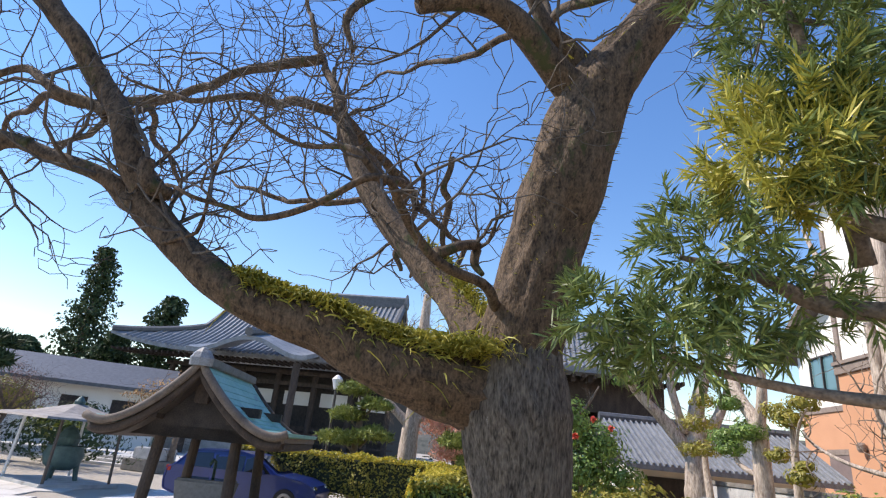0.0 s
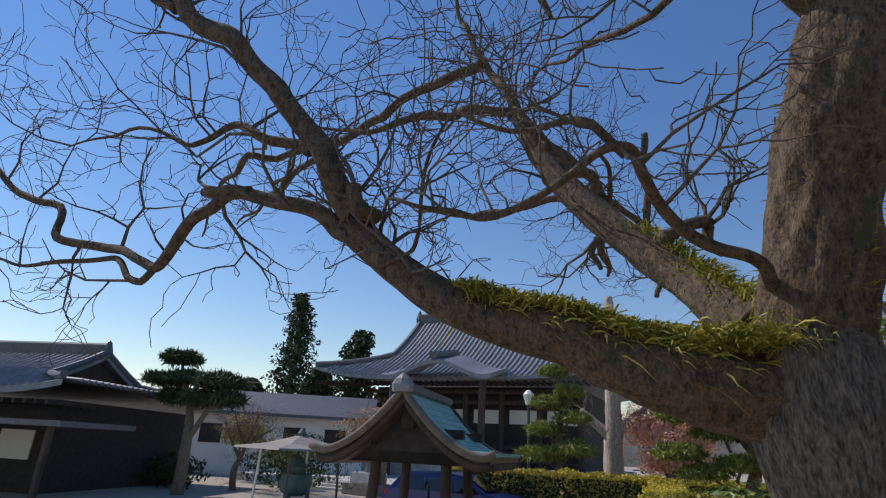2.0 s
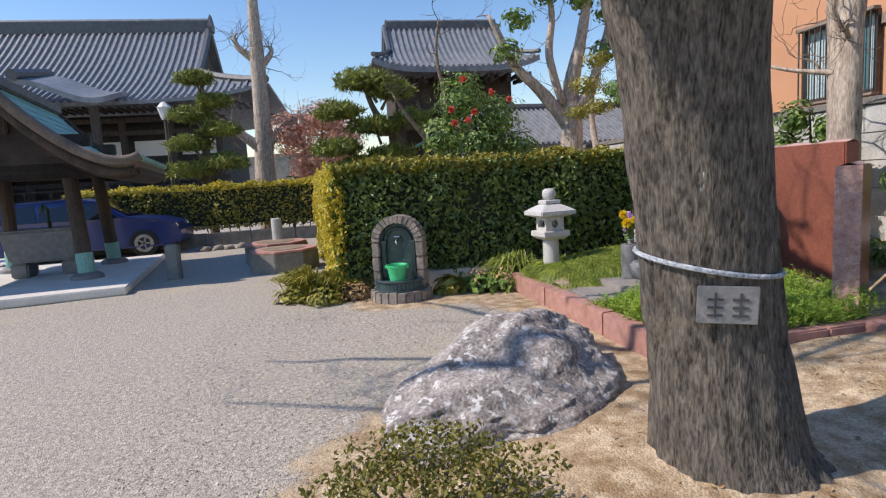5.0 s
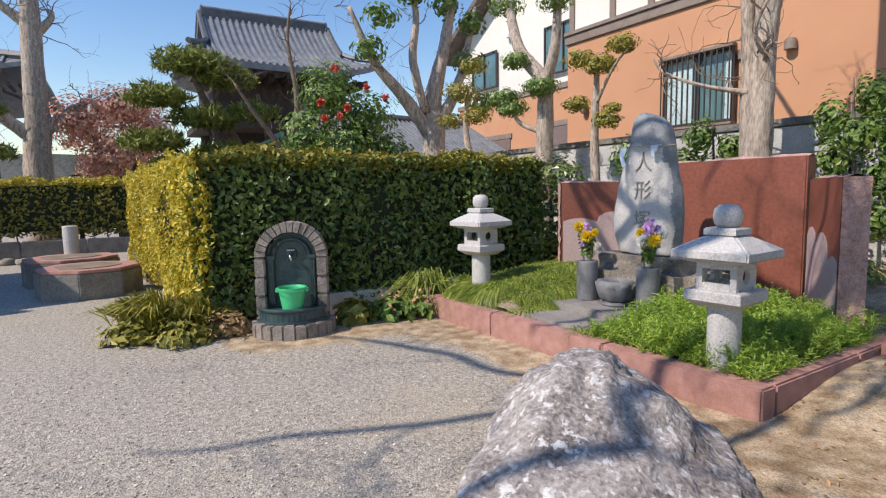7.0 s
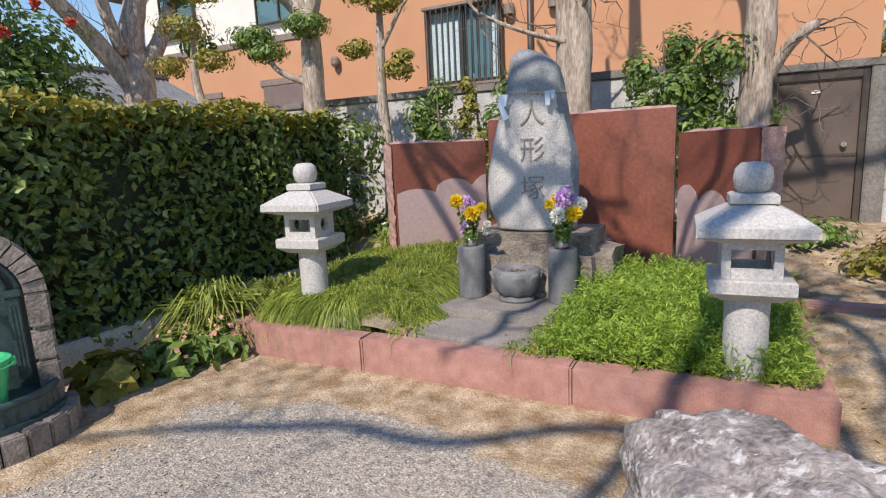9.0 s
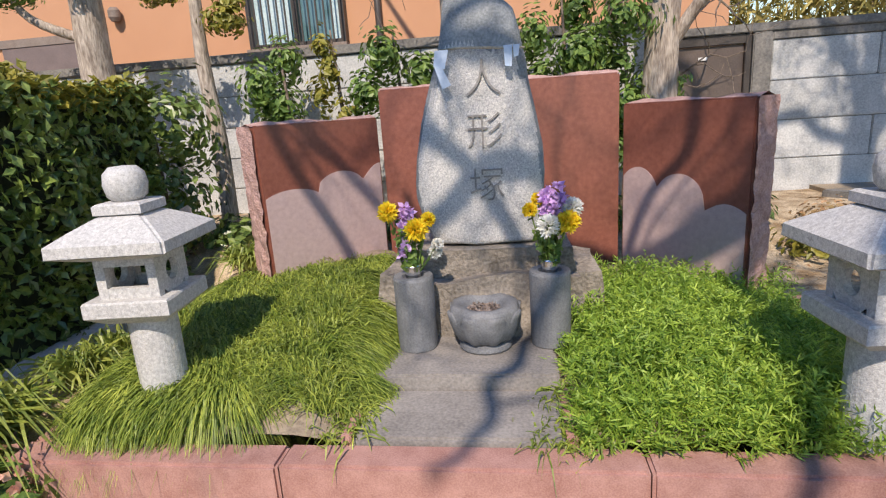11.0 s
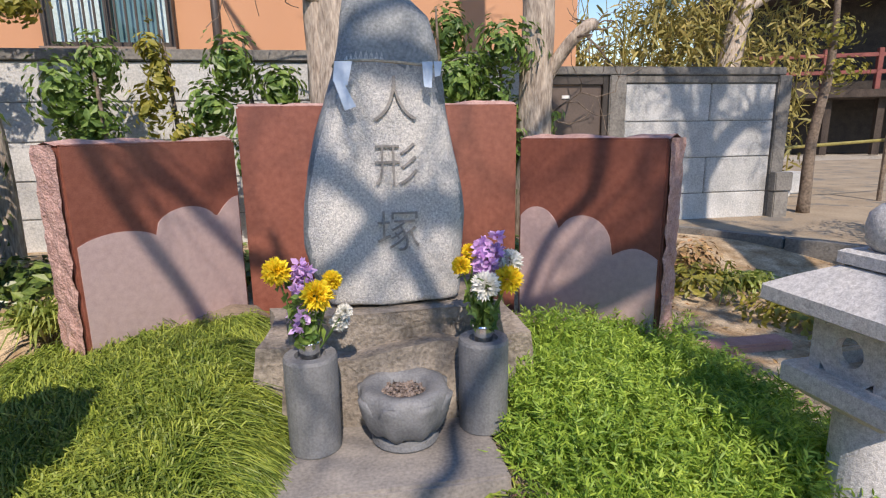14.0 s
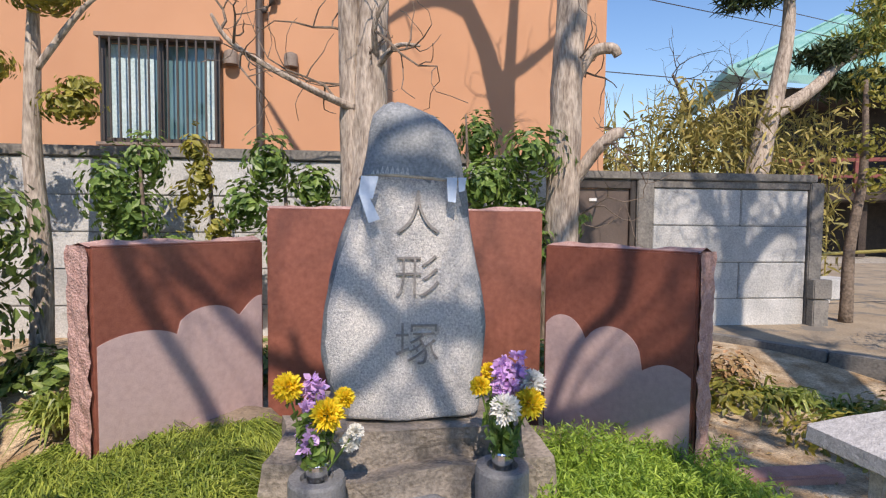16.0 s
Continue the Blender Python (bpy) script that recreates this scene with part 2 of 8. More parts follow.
DRY = material("dry_leaves", (0.26, 0.15, 0.06), (0.50, 0.33, 0.16), 8, 0.9, 0.1, 50, island=0.3)
BAMBOO = material("bamboo_leaves", (0.22, 0.19, 0.05), (0.42, 0.36, 0.11), 5, 0.6, 0.0, 50, island=0.35, through=0.2)


# ---- builders ----
rnd = random.Random(7)


def thing(name, label, category, at=(0, 0, 0), turn=0.0, group="", kind=""):
    ob = new(name)
    ob.empty_display_size = 0.1
    ob.matrix_basis = pose(*at, 0, 0, turn)
    return tagged(ob, label, category, group, kind)


def link_mesh(name, me, mat, parent=None, label="", smooth=False):
    me.materials.append(mat)
    if smooth:
        me.polygons.foreach_set("use_smooth", [True] * len(me.polygons))
    ob = new(name, me)
    ob.parent = parent
    return tagged(ob, label) if label else ob


def part(name, bm, mat, parent=None, label="", smooth=False):
    me = bpy.data.meshes.new(name)
    bm.normal_update()
    bm.to_mesh(me)
    bm.free()
    return link_mesh(name, me, mat, parent, label, smooth)


def box(x0, y0, z0, x1, y1, z1, bevel=0.0, bm=None):
    bm = bm or bmesh.new()
    r = bmesh.ops.create_cube(bm, size=1)
    m = Matrix.Translation(((x0 + x1) / 2, (y0 + y1) / 2, (z0 + z1) / 2)) @ Matrix.Diagonal((abs(x1 - x0), abs(y1 - y0), abs(z1 - z0), 1))
    bmesh.ops.transform(bm, matrix=m, verts=r["verts"])
    if bevel:
        es = list({e for v in r["verts"] for e in v.link_edges})
        bmesh.ops.bevel(bm, geom=es, offset=bevel, segments=2, affect="EDGES")
    return bm


def slab(x0, y0, z0, x1, y1, z1, name, mat, parent=None, bevel=0.008, label=""):
    return part(name, box(x0, y0, z0, x1, y1, z1, bevel), mat, parent, label)


def prism(outline, z0, z1, bm=None, bevel=0.0):
    """An upright prism over a plan outline, anticlockwise."""
    bm = bm or bmesh.new()
    low = [bm.verts.new((x, y, z0)) for x, y in outline]
    top = [bm.verts.new((x, y, z1)) for x, y in outline]
    n = len(outline)
    bm.faces.new(low[::-1]), bm.faces.new(top)
    for i in range(n):
        bm.faces.new((low[i], low[(i + 1) % n], top[(i + 1) % n], top[i]))
    if bevel:
        bmesh.ops.bevel(bm, geom=bm.edges[:], offset=bevel, segments=2, affect="EDGES")
    return bm


def lathe(profile, seg=24, bm=None, at=(0, 0, 0), square=False):
    """A solid of revolution from (radius, height) pairs, bottom to top; square gives four sides."""
    bm = bm or bmesh.new()
    if square:
        seg = 4
    off = math.pi / 4 if square else 0
    k = math.sqrt(2) if square else 1
    rings = [[bm.verts.new((at[0] + k * r * math.cos(off + 2 * math.pi * i / seg), at[1] + k * r * math.sin(off + 2 * math.pi * i / seg), at[2] + z)) for i in range(seg)] for r, z in profile]
    for a, b in zip(rings, rings[1:]):
        for i in range(seg):
            bm.faces.new((a[i], a[(i + 1) % seg], b[(i + 1) % seg], b[i]))
    bm.faces.new(rings[0][::-1]), bm.faces.new(rings[-1])
    return bm


def tube(points, radii, sides=6, bm=None, rough=0.0):
    bm = bm or bmesh.new()
    pts = [Vector(p) for p in points]
    rings, ref = [], Vector((0.31, 0.17, 0.93))
    for i, p in enumerate(pts):
        d = (pts[min(i + 1, len(pts) - 1)] - pts[max(i - 1, 0)]).normalized()
        if abs(d.dot(ref)) > 0.95:
            ref = Vector((0.9, 0.3, 0.1))
        a = (ref - d * ref.dot(d)).normalized()
        b = d.cross(a)
        r = radii[i] if hasattr(radii, "__len__") else radii
        ring = []
        for k in range(sides):
            w = 2 * math.pi * k / sides
            q = r * (1 + (noise.noise(p * 3 + Vector((k * 7.1, 0, 0))) * rough if rough else 0))
            ring.append(bm.verts.new(p + (a * math.cos(w) + b * math.sin(w)) * q))
        rings.append(ring)
    for u, v in zip(rings, rings[1:]):
        for k in range(sides):
            bm.faces.new((u[k], u[(k + 1) % sides], v[(k + 1) % sides], v[k]))
    bm.faces.new(rings[0][::-1]), bm.faces.new(rings[-1])
    return bm


def spline(points, radii, n=6):
    """Points and radii smoothed by a Catmull-Rom curve."""
    p = [Vector(q) for q in points]
    out, rr = [], []
    for i in range(len(p) - 1):
        a, b, c, d = p[max(i - 1, 0)], p[i], p[i + 1], p[min(i + 2, len(p) - 1)]
        for k in range(n):
            t = k / n
            out.append(0.5 * ((2 * b) + (c - a) * t + (2 * a - 5 * b + 4 * c - d) * t * t + (3 * b - a - 3 * c + d) * t ** 3))
            rr.append(radii[i] * (1 - t) + radii[i + 1] * t)
    return out + [p[-1]], rr + [radii[-1]]


def blades(name, bases, dirs, length, width, mat, parent=None, droop=0.4, segs=2, seed=1, label="", shape=1.0):
    """Many narrow leaves, each a bent strip of its own."""
    g = np.random.default_rng(seed)
    b, d = np.asarray(bases, float), np.asarray(dirs, float)
    n = len(b)
    d /= np.linalg.norm(d, axis=1)[:, None] + 1e-9
    ln = length * g.uniform(0.6, 1.25, n)
    side = np.cross(d, g.normal(size=(n, 3)))
    side /= np.linalg.norm(side, axis=1)[:, None] + 1e-9
    rows, prof = [], [0.55, 1.0, 0.8, 0.12] if segs == 3 else ([0.5, 1.0, 0.1] if segs == 2 else [0.9, 0.15])
    for i in range(segs + 1):
        t = i / segs
        c = b + d * (ln * t)[:, None]
        c[:, 2] -= droop * ln * t * t
        w = (width * prof[i] * shape / 2) * g.uniform(0.8, 1.2, n)
        rows += [c - side * w[:, None], c + side * w[:, None]]
    v = np.stack(rows, 1).reshape(-1, 3)
    k = 2 * (segs + 1)
    f = np.concatenate([np.array([2 * i, 2 * i + 1, 2 * i + 3, 2 * i + 2])[None, :] + (np.arange(n) * k)[:, None] for i in range(segs)])
    me = bpy.data.meshes.new(name)
    me.from_pydata(v.tolist(), [], f.tolist())
    return link_mesh(name, me, mat, parent, label)


def leaves(name, centres, size, mat, parent=None, seed=1, outward=None, label="", aspect=0.55, lift=0.0):
    """Many small folded leaves at the given places, turned at random or loosely outward."""
    g = np.random.default_rng(seed)
    c = np.asarray(centres, float)
    n = len(c)
    nrm = g.normal(size=(n, 3))
    if outward is not None:
        nrm = nrm * 0.7 + np.asarray(outward, float)
    nrm[:, 2] += lift
    nrm /= np.linalg.norm(nrm, axis=1)[:, None] + 1e-9
    u = np.cross(nrm, g.normal(size=(n, 3)))
    u /= np.linalg.norm(u, axis=1)[:, None] + 1e-9
    w = np.cross(nrm, u)
    s = (size * g.uniform(0.6, 1.3, n))[:, None]
    a, b = c - u * s * 0.5, c + u * s * 0.5
    l, r = c - w * s * aspect * 0.5 + nrm * s * 0.1, c + w * s * aspect * 0.5 + nrm * s * 0.1
    v = np.stack([a, r, b, l], 1).reshape(-1, 3)
    i = np.arange(n)[:, None] * 4
    f = np.concatenate([i + np.array([[0, 1, 2]]), i + np.array([[0, 2, 3]])])
    me = bpy.data.meshes.new(name)
    me.from_pydata(v.tolist(), [], f.tolist())
    return link_mesh(name, me, mat, parent, label)


def shell(centre, radii, n, seed, depth=0.35):
    """Places in the outer layer of a lumpy ellipsoid, with their outward ways."""
    g = np.random.default_rng(seed)
    d = g.normal(size=(n, 3))
    d /= np.linalg.norm(d, axis=1)[:, None]
    lump = 1 + 0.18 * np.sin(d[:, 0] * 5 + seed) * np.cos(d[:, 1] * 4 + seed * 2) + 0.12 * np.sin(d[:, 2] * 9 + seed)
    r = (1 - depth * g.random(n) ** 1.5) * lump
    return np.asarray(centre) + d * np.asarray(radii) * r[:, None], d


def rock(name, centre, radii, seed, mat, parent=None, detail=4, jag=0.35, flat=0.0):
    bm = bmesh.new()
    bmesh.ops.create_icosphere(bm, subdivisions=detail, radius=1)
    o = Vector((seed * 3.7, seed * 1.3, seed * 2.1))
    for v in bm.verts:
        d = v.co.normalized()
        k = 1 + jag * (noise.noise(d * 1.3 + o) + 0.5 * noise.noise(d * 2.9 + o) + 0.25 * noise.noise(d * 6 + o) + 0.1 * noise.noise(d * 14 + o))
        v.co = Vector((d.x * radii[0] * k, d.y * radii[1] * k, d.z * radii[2] * k)) + Vector(centre)
        if v.co.z < flat:
            v.co.z = flat
    return part(name, bm, mat, parent, smooth=True)


# ---- ground ----
def smooth(a, b, x):
    t = min(1, max(0, (x - a) / (b - a)))
    return t * t * (3 - 2 * t)


def ground_z(x, y):
    z = 0.40 * smooth(3.0, 5.2, y) * smooth(-4.2, -3.2, x) + 0.40 * smooth(3.8, 4.6, y) * (1 - smooth(-4.2, -3.2, x)) * smooth(-9.6, -8.9, x)
    z = min(max(z, 0.19 * smooth(1.65, 2.8, y) * smooth(-3.75, -3.5, x) * smooth(-0.2, -1.4, x)), 0.40)
    z += 0.16 * math.exp(-((x + 2.4) ** 2 + (y - 1.0) ** 2) / 1.1) + 0.42 * smooth(-1.8, 1.4, x) * (1 - smooth(3, 4.5, y)) * smooth(-5, -1.5, y)
    return z + 0.012 * noise.noise(Vector((x * 0.9, y * 0.9, 0)))


def soil_at(x, y):
    n = 0.5 * noise.noise(Vector((x * 0.8, y * 0.8, 3))) + 0.25 * noise.noise(Vector((x * 2.5, y * 2.5, 5)))
    right = smooth(-3.9, -3.3, x + n) * smooth(0.3, 1.0, y + n)
    round_tree = smooth(2.2, 1.3, math.hypot(x + 2.2, y - 0.7) + n)
    strip = smooth(-8.3, -7.9, x) * smooth(-6.2, -6.9, x + 0.4 * n) * smooth(-0.6, 0.0, y) * 1.0
    bed = smooth(1.05, 1.35, y + 0.5 * n) * smooth(-3.2, -3.6, x)
    return max(right, round_tree, strip, bed)


def axis(lo, hi, step, far):
    inner = list(np.arange(lo, hi + 1e-6, step))
    return [lo - f for f in far[::-1]] + inner + [hi + f for f in far]


gx, gy = axis(-20.0, 4.0, 0.2, (1, 3, 8, 20, 60, 200, 700)), axis(-12.0, 8.0, 0.2, (1, 3, 8, 20, 60, 200, 700))
verts = [(x, y, ground_z(x, y)) for y in gy for x in gx]
nx = len(gx)
faces = [(j * nx + i, j * nx + i + 1, (j + 1) * nx + i + 1, (j + 1) * nx + i) for j in range(len(gy) - 1) for i in range(nx - 1)]
me = bpy.data.meshes.new("ground")
me.from_pydata(verts, [], faces)
mask = me.attributes.new("soil", "FLOAT", "POINT")
mask.data.foreach_set("value", [soil_at(x, y) if -20 < x < 6 and -12 < y < 9 else 0.0 for x, y, z in verts])
ground_mat = material("ground_gravel", (0.22, 0.195, 0.16), (0.58, 0.525, 0.435), 30, 0.95, 0.5, 95, spots=(0.44, 0.385, 0.30), spot_at=0.60, spot_scale=0.5)
gn, gl = ground_mat.node_tree.nodes, ground_mat.node_tree.links
attr = gn.new("ShaderNodeAttribute")
attr.attribute_name = "soil"
wob = gn.new("ShaderNodeTexNoise")
wob.inputs["Scale"].default_value, wob.inputs["Detail"].default_value = 7, 6
gl.new(gn["Texture Coordinate"].outputs["Object"], wob.inputs["Vector"])
add = gn.new("ShaderNodeMath")
add.operation = "ADD"
gl.new(attr.outputs["Fac"], add.inputs[0])
gl.new(wob.outputs["Fac"], add.inputs[1])
step = gn.new("ShaderNodeValToRGB")
step.color_ramp.elements[0].position, step.color_ramp.elements[1].position = 0.75, 1.15 / 1.2
gl.new(add.outputs[0], step.inputs["Fac"])
grit = gn.new("ShaderNodeValToRGB")
grit.color_ramp.elements[0].color, grit.color_ramp.elements[1].color = (0.29, 0.205, 0.125, 1), (0.58, 0.475, 0.345, 1)
grit.color_ramp.elements[0].position, grit.color_ramp.elements[1].position = 0.35, 0.66
gl.new(wob.outputs["Fac"], grit.inputs["Fac"])
stones = gn.new("ShaderNodeTexVoronoi")
stones.inputs["Scale"].default_value = 105
gl.new(gn["Texture Coordinate"].outputs["Object"], stones.inputs["Vector"])
tone = gn.new("ShaderNodeSeparateColor")
gl.new(stones.outputs["Color"], tone.inputs["Color"])
shade = gn.new("ShaderNodeMapRange")
shade.inputs["To Min"].default_value, shade.inputs["To Max"].default_value = 0.70, 1.24
gl.new(tone.outputs["Red"], shade.inputs["Value"])
pebbly = gn.new("ShaderNodeHueSaturation")
gl.new(shade.outputs["Result"], pebbly.inputs["Value"])
round_off = gn.new("ShaderNodeBump")
round_off.invert = True
round_off.inputs["Strength"].default_value, round_off.inputs["Distance"].default_value = 0.6, 0.008
gl.new(stones.outputs["Distance"], round_off.inputs["Height"])
gl.new(gn["Bump"].outputs["Normal"], round_off.inputs["Normal"])
gl.new(round_off.outputs["Normal"], gn["Principled BSDF"].inputs["Normal"])
blend = gn.new("ShaderNodeMix")
blend.data_type = "RGBA"
old = gn["Principled BSDF"].inputs["Base Color"].links[0].from_socket
gl.new(step.outputs["Color"], blend.inputs["Factor"])
gl.new(old, pebbly.inputs["Color"])
gl.new(pebbly.outputs["Color"], blend.inputs["A"])
sandy = gn.new("ShaderNodeHueSaturation")
sandy.inputs["Saturation"].default_value = 1.15
gl.new(shade.outputs["Result"], sandy.inputs["Value"])
gl.new(grit.outputs["Color"], sandy.inputs["Color"])
gl.new(sandy.outputs["Color"], blend.inputs["B"])
gl.new(blend.outputs["Result"], gn["Principled BSDF"].inputs["Base Color"])
tagged(link_mesh("ground", me, ground_mat), "pale grey raked gravel with sandy soil under the trees", "ground", kind="structure")

# loose pebbles near the walk
g = np.random.default_rng(3)
px, py = g.uniform(-7, -1.5, 9000), g.uniform(-1.8, 1.5, 9000)
keep = [i for i in range(9000) if soil_at(px[i], py[i]) < 0.5]
pb = np.array([(px[i], py[i], ground_z(px[i], py[i]) + 0.004) for i in keep])
tagged(leaves("gravel_stones", pb, 0.016, material("gravel_stone", (0.36, 0.325, 0.27), (0.60, 0.55, 0.47), 30, 0.9, 0.1, 80, island=0.3), seed=4, outward=np.tile((0, 0, 2.0), (len(pb), 1)), aspect=0.8), "loose grey gravel stones on the ground", "gravel", kind="stuff")
fl = np.array([(x, y, ground_z(x, y) + 0.008) for x, y in zip(g.uniform(-3.6, -1.0, 700), g.uniform(0.6, 4.5, 700))])
tagged(leaves("fallen_leaves", fl, 0.035, DRY, seed=5, outward=np.tile((0, 0, 1.5), (len(fl), 1)), aspect=0.4), "dry brown fallen leaves on the sandy soil", "leaves", kind="stuff")

# ---- paved path ----
path = thing("pavement", "pale stone slab path across the gravel yard", "path", kind="structure")


def pave(a, b, c, d, nu, nv, parent):
    """Slabs over the quad a b c d, laid with open joints."""
    a, b, c, d = (Vector((*q, 0)) for q in (a, b, c, d))
    for i in range(nu):
        for j in range(nv):
            sh = 0.5 / nu if j % 2 else 0
            u0, u1, v0, v1 = i / nu + sh, (i + 1) / nu + sh, j / nv, (j + 1) / nv
            q = [(a * (1 - u) + b * u) * (1 - v) + (d * (1 - u) + c * u) * v for u, v in ((u0, v0), (u1, v0), (u1, v1), (u0, v1))]
            m = sum(q, Vector()) / 4
            q = [(m + (p - m) * 0.975) for p in q]
            slab_bm = prism([(p.x, p.y) for p in q], -0.05, 0.035)
            part("paving_stone", slab_bm, PAVING, parent)


pave((3, -5.9), (-18.0, -8.2), (-19.4, -10.2), (2.4, -8.2), 16, 4, path)
pave((-12.2, -10.4), (-8.0, -16.6), (-11.4, -19.2), (-17.6, -11.8), 7, 4, path)


# ---- bed with its kerb ----
BX0, BX1, BY0, BY1, BZ = -7.05, -3.55, 1.72, 3.9, 0.21
kerb = thing("kerb", "red granite kerb round the planted memorial bed", "kerb", kind="structure")
for x0, x1, dz in ((-7.05, -5.95, 0.0), (-5.945, -4.67, 0.003), (-4.665, -3.55, 0.0)):
    slab(x0, BY0, -0.05, x1, BY0 + 0.14, BZ + dz, "kerb_stone", KERB_STONE, kerb, 0.012)
for y0, y1 in ((BY0 + 0.145, 2.9), (2.905, 3.95)):
    slab(BX1 - 0.13, y0, -0.05, BX1, y1, BZ, "kerb_stone", KERB_STONE, kerb, 0.012)
    slab(BX0, y0, -0.05, BX0 + 0.13, y1, BZ, "kerb_stone", KERB_STONE, kerb, 0.012)
slab(BX1 + 0.005, 3.2, 0.0, -3.0, 3.34, 0.235, "kerb_stone", KERB_STONE, kerb, 0.012)


def height_bed(x, y):
    """The mounded soil of the bed, higher under the long grass."""
    left, right = smooth(-5.7, -6.0, x), smooth(-4.95, -4.6, x)
    return 0.18 + 0.09 * math.sin(math.pi * smooth(BX0, BX1, x)) * smooth(BY0 + 0.1, BY0 + 0.9, y) + left * (0.15 * smooth(BY0 + 0.05, BY0 + 0.4, y) * smooth(BX0, BX0 + 0.3, x) + 0.09 * smooth(2.1, 3.1, y)) + right * 0.08 * smooth(BY0 + 0.05, BY0 + 0.3, y) * smooth(BX1, BX1 - 0.3, x)


bed_bm = bmesh.new()
bmesh.ops.create_grid(bed_bm, x_segments=30, y_segments=20, size=1)
for v in bed_bm.verts:
    x = (BX0 + BX1) / 2 + v.co.x * (BX1 - BX0 - 0.24) / 2
    y = (BY0 + BY1) / 2 + 0.05 + v.co.y * (BY1 - BY0 - 0.24) / 2
    v.co = (x, y, height_bed(x, y) + 0.02 * noise.noise(Vector((x * 3, y * 3, 1))))
tagged(part("bed_soil", bed_bm, SOIL, None, smooth=True), "dark soil inside the memorial bed", "soil", kind="structure")

# stone walk up to the memorial
walkway = thing("memorial_step", "grey stone slabs leading up to the memorial", "stone step", group="")
slab(-5.71, BY0 + 0.145, 0.02, -4.93, 2.23, 0.235, "lower_slab", SLAB, walkway, 0.012)
slab(-5.72, 2.235, 0.02, -4.92, 2.80, 0.30, "upper_slab", SLAB, walkway, 0.012)
for x in (-5.735, -4.905):
    slab(x - 0.02, BY0 + 0.145, 0.02, x + 0.02, 2.23, 0.243, "edge_stone", KERB_STONE, walkway, 0.005)


# ---- red granite screens ----
def screen(name, a, b, thick, z0, z1, clouds, label, rough_end):
    """An upright slab between plan points a and b; polished front above, sawn cloud-shaped field below."""
    a, b = Vector((*a, 0)), Vector((*b, 0))
    length, d = (b - a).length, (b - a).normalized()
    ob = thing(name, label, "stone screen", (a.x, a.y, 0), math.degrees(math.atan2(d.y, d.x)), group="memorial screens")
    bm = box(0, 0, z0, length, thick, z1, 0.012)
    part("slab", bm, RED_GRANITE, ob)
    cap = bmesh.new()
    n = 26
    rows = []
    for i in range(n + 1):
        x = length * i / n
        rows.append([cap.verts.new((x, y, z1 - 0.004 + (0.022 * noise.noise(Vector((x * 9, y * 20, z1))) + 0.02 if k == 1 else 0.0))) for k, y in enumerate((0.01, thick / 2, thick - 0.01))])
    for p, q in zip(rows, rows[1:]):
        for k in range(2):
            cap.faces.new((p[k], q[k], q[k + 1], p[k + 1]))
    part("rough_top", cap, ROUGH_GRANITE, ob, "split stone top edge")
    if clouds:
        m = 48
        field = bmesh.new()
        top = []
        for i in range(m + 1):
            u = i / m
            top.append(clouds(u))
        f = [field.verts.new((0.02 + (length - 0.04) * i / m, -0.004, z0)) for i in range(m + 1)]
        h = [field.verts.new((0.02 + (length - 0.04) * i / m, -0.004, z0 + (z1 - z0) * top[i])) for i in range(m + 1)]
        for i in range(m):
            field.faces.new((f[i], f[i + 1], h[i + 1], h[i]))
        r = bmesh.ops.extrude_face_region(field, geom=field.faces[:])
        bmesh.ops.translate(field, verts=[v for v in r["geom"] if isinstance(v, bmesh.types.BMVert)], vec=(0, 0.003, 0))
        part("sawn_field", field, PINK_GRANITE, ob, "paler sawn cloud-shaped field")
        end = bmesh.new()
        x = rough_end * length
        grid = [[end.verts.new((x + (0.012 + 0.016 * noise.noise(Vector((y * 25, z * 14, 2)))) * (1 if rough_end else -1), y, z)) for y in np.linspace(0.0, thick, 6)] for z in np.linspace(z0, z1, 40)]
        for p, q in zip(grid, grid[1:]):
            for k in range(5):
                end.faces.new((p[k], p[k + 1], q[k + 1], q[k]))
        part("rough_end", end, ROUGH_GRANITE, ob, "split stone end face")
    return ob


def humps_left(u):
    return 0.61 + 0.08 * math.sqrt(max(0, 1 - ((u - 0.2) / 0.26) ** 2)) if u < 0.43 else 0.645 + 0.10 * math.sqrt(max(0, 1 - ((u - 0.62) / 0.22) ** 2)) if u < 0.82 else 0.68 + 0.08 * math.sin(min(1, (u - 0.82) / 0.18) * 1.57)


def humps_right(u):
    return 0.52 + 0.16 * math.sqrt(max(0, 1 - ((u - 0.14) / 0.19) ** 2)) if u < 0.32 else 0.53 + 0.13 * math.sqrt(max(0, 1 - ((u - 0.5) / 0.2) ** 2)) if u < 0.69 else 0.49 + 0.05 * math.sin((u - 0.69) * 9)


screen("stone_screen", (-5.99, 3.94), (-4.39, 3.94), 0.16, 0.1, 1.56, None, "tall polished red granite slab behind the memorial stone", 0)
screen("stone_screen", (-6.57, 3.20), (-6.01, 3.95), 0.17, 0.1, 1.38, humps_left, "red granite wing slab with cloud-shaped sawn field, split edges", 0)
screen("stone_screen", (-4.37, 3.95), (-3.83, 3.22), 0.17, 0.1, 1.36, humps_right, "red granite wing slab with cloud-shaped sawn field, split end", 1)

# ---- memorial stone ----
memorial = thing("memorial_stone", "tall natural granite stone carved with three characters", "memorial stone", (-5.235, 2.98, 0.70))
bm = bmesh.new()
bmesh.ops.create_icosphere(bm, subdivisions=5, radius=1)


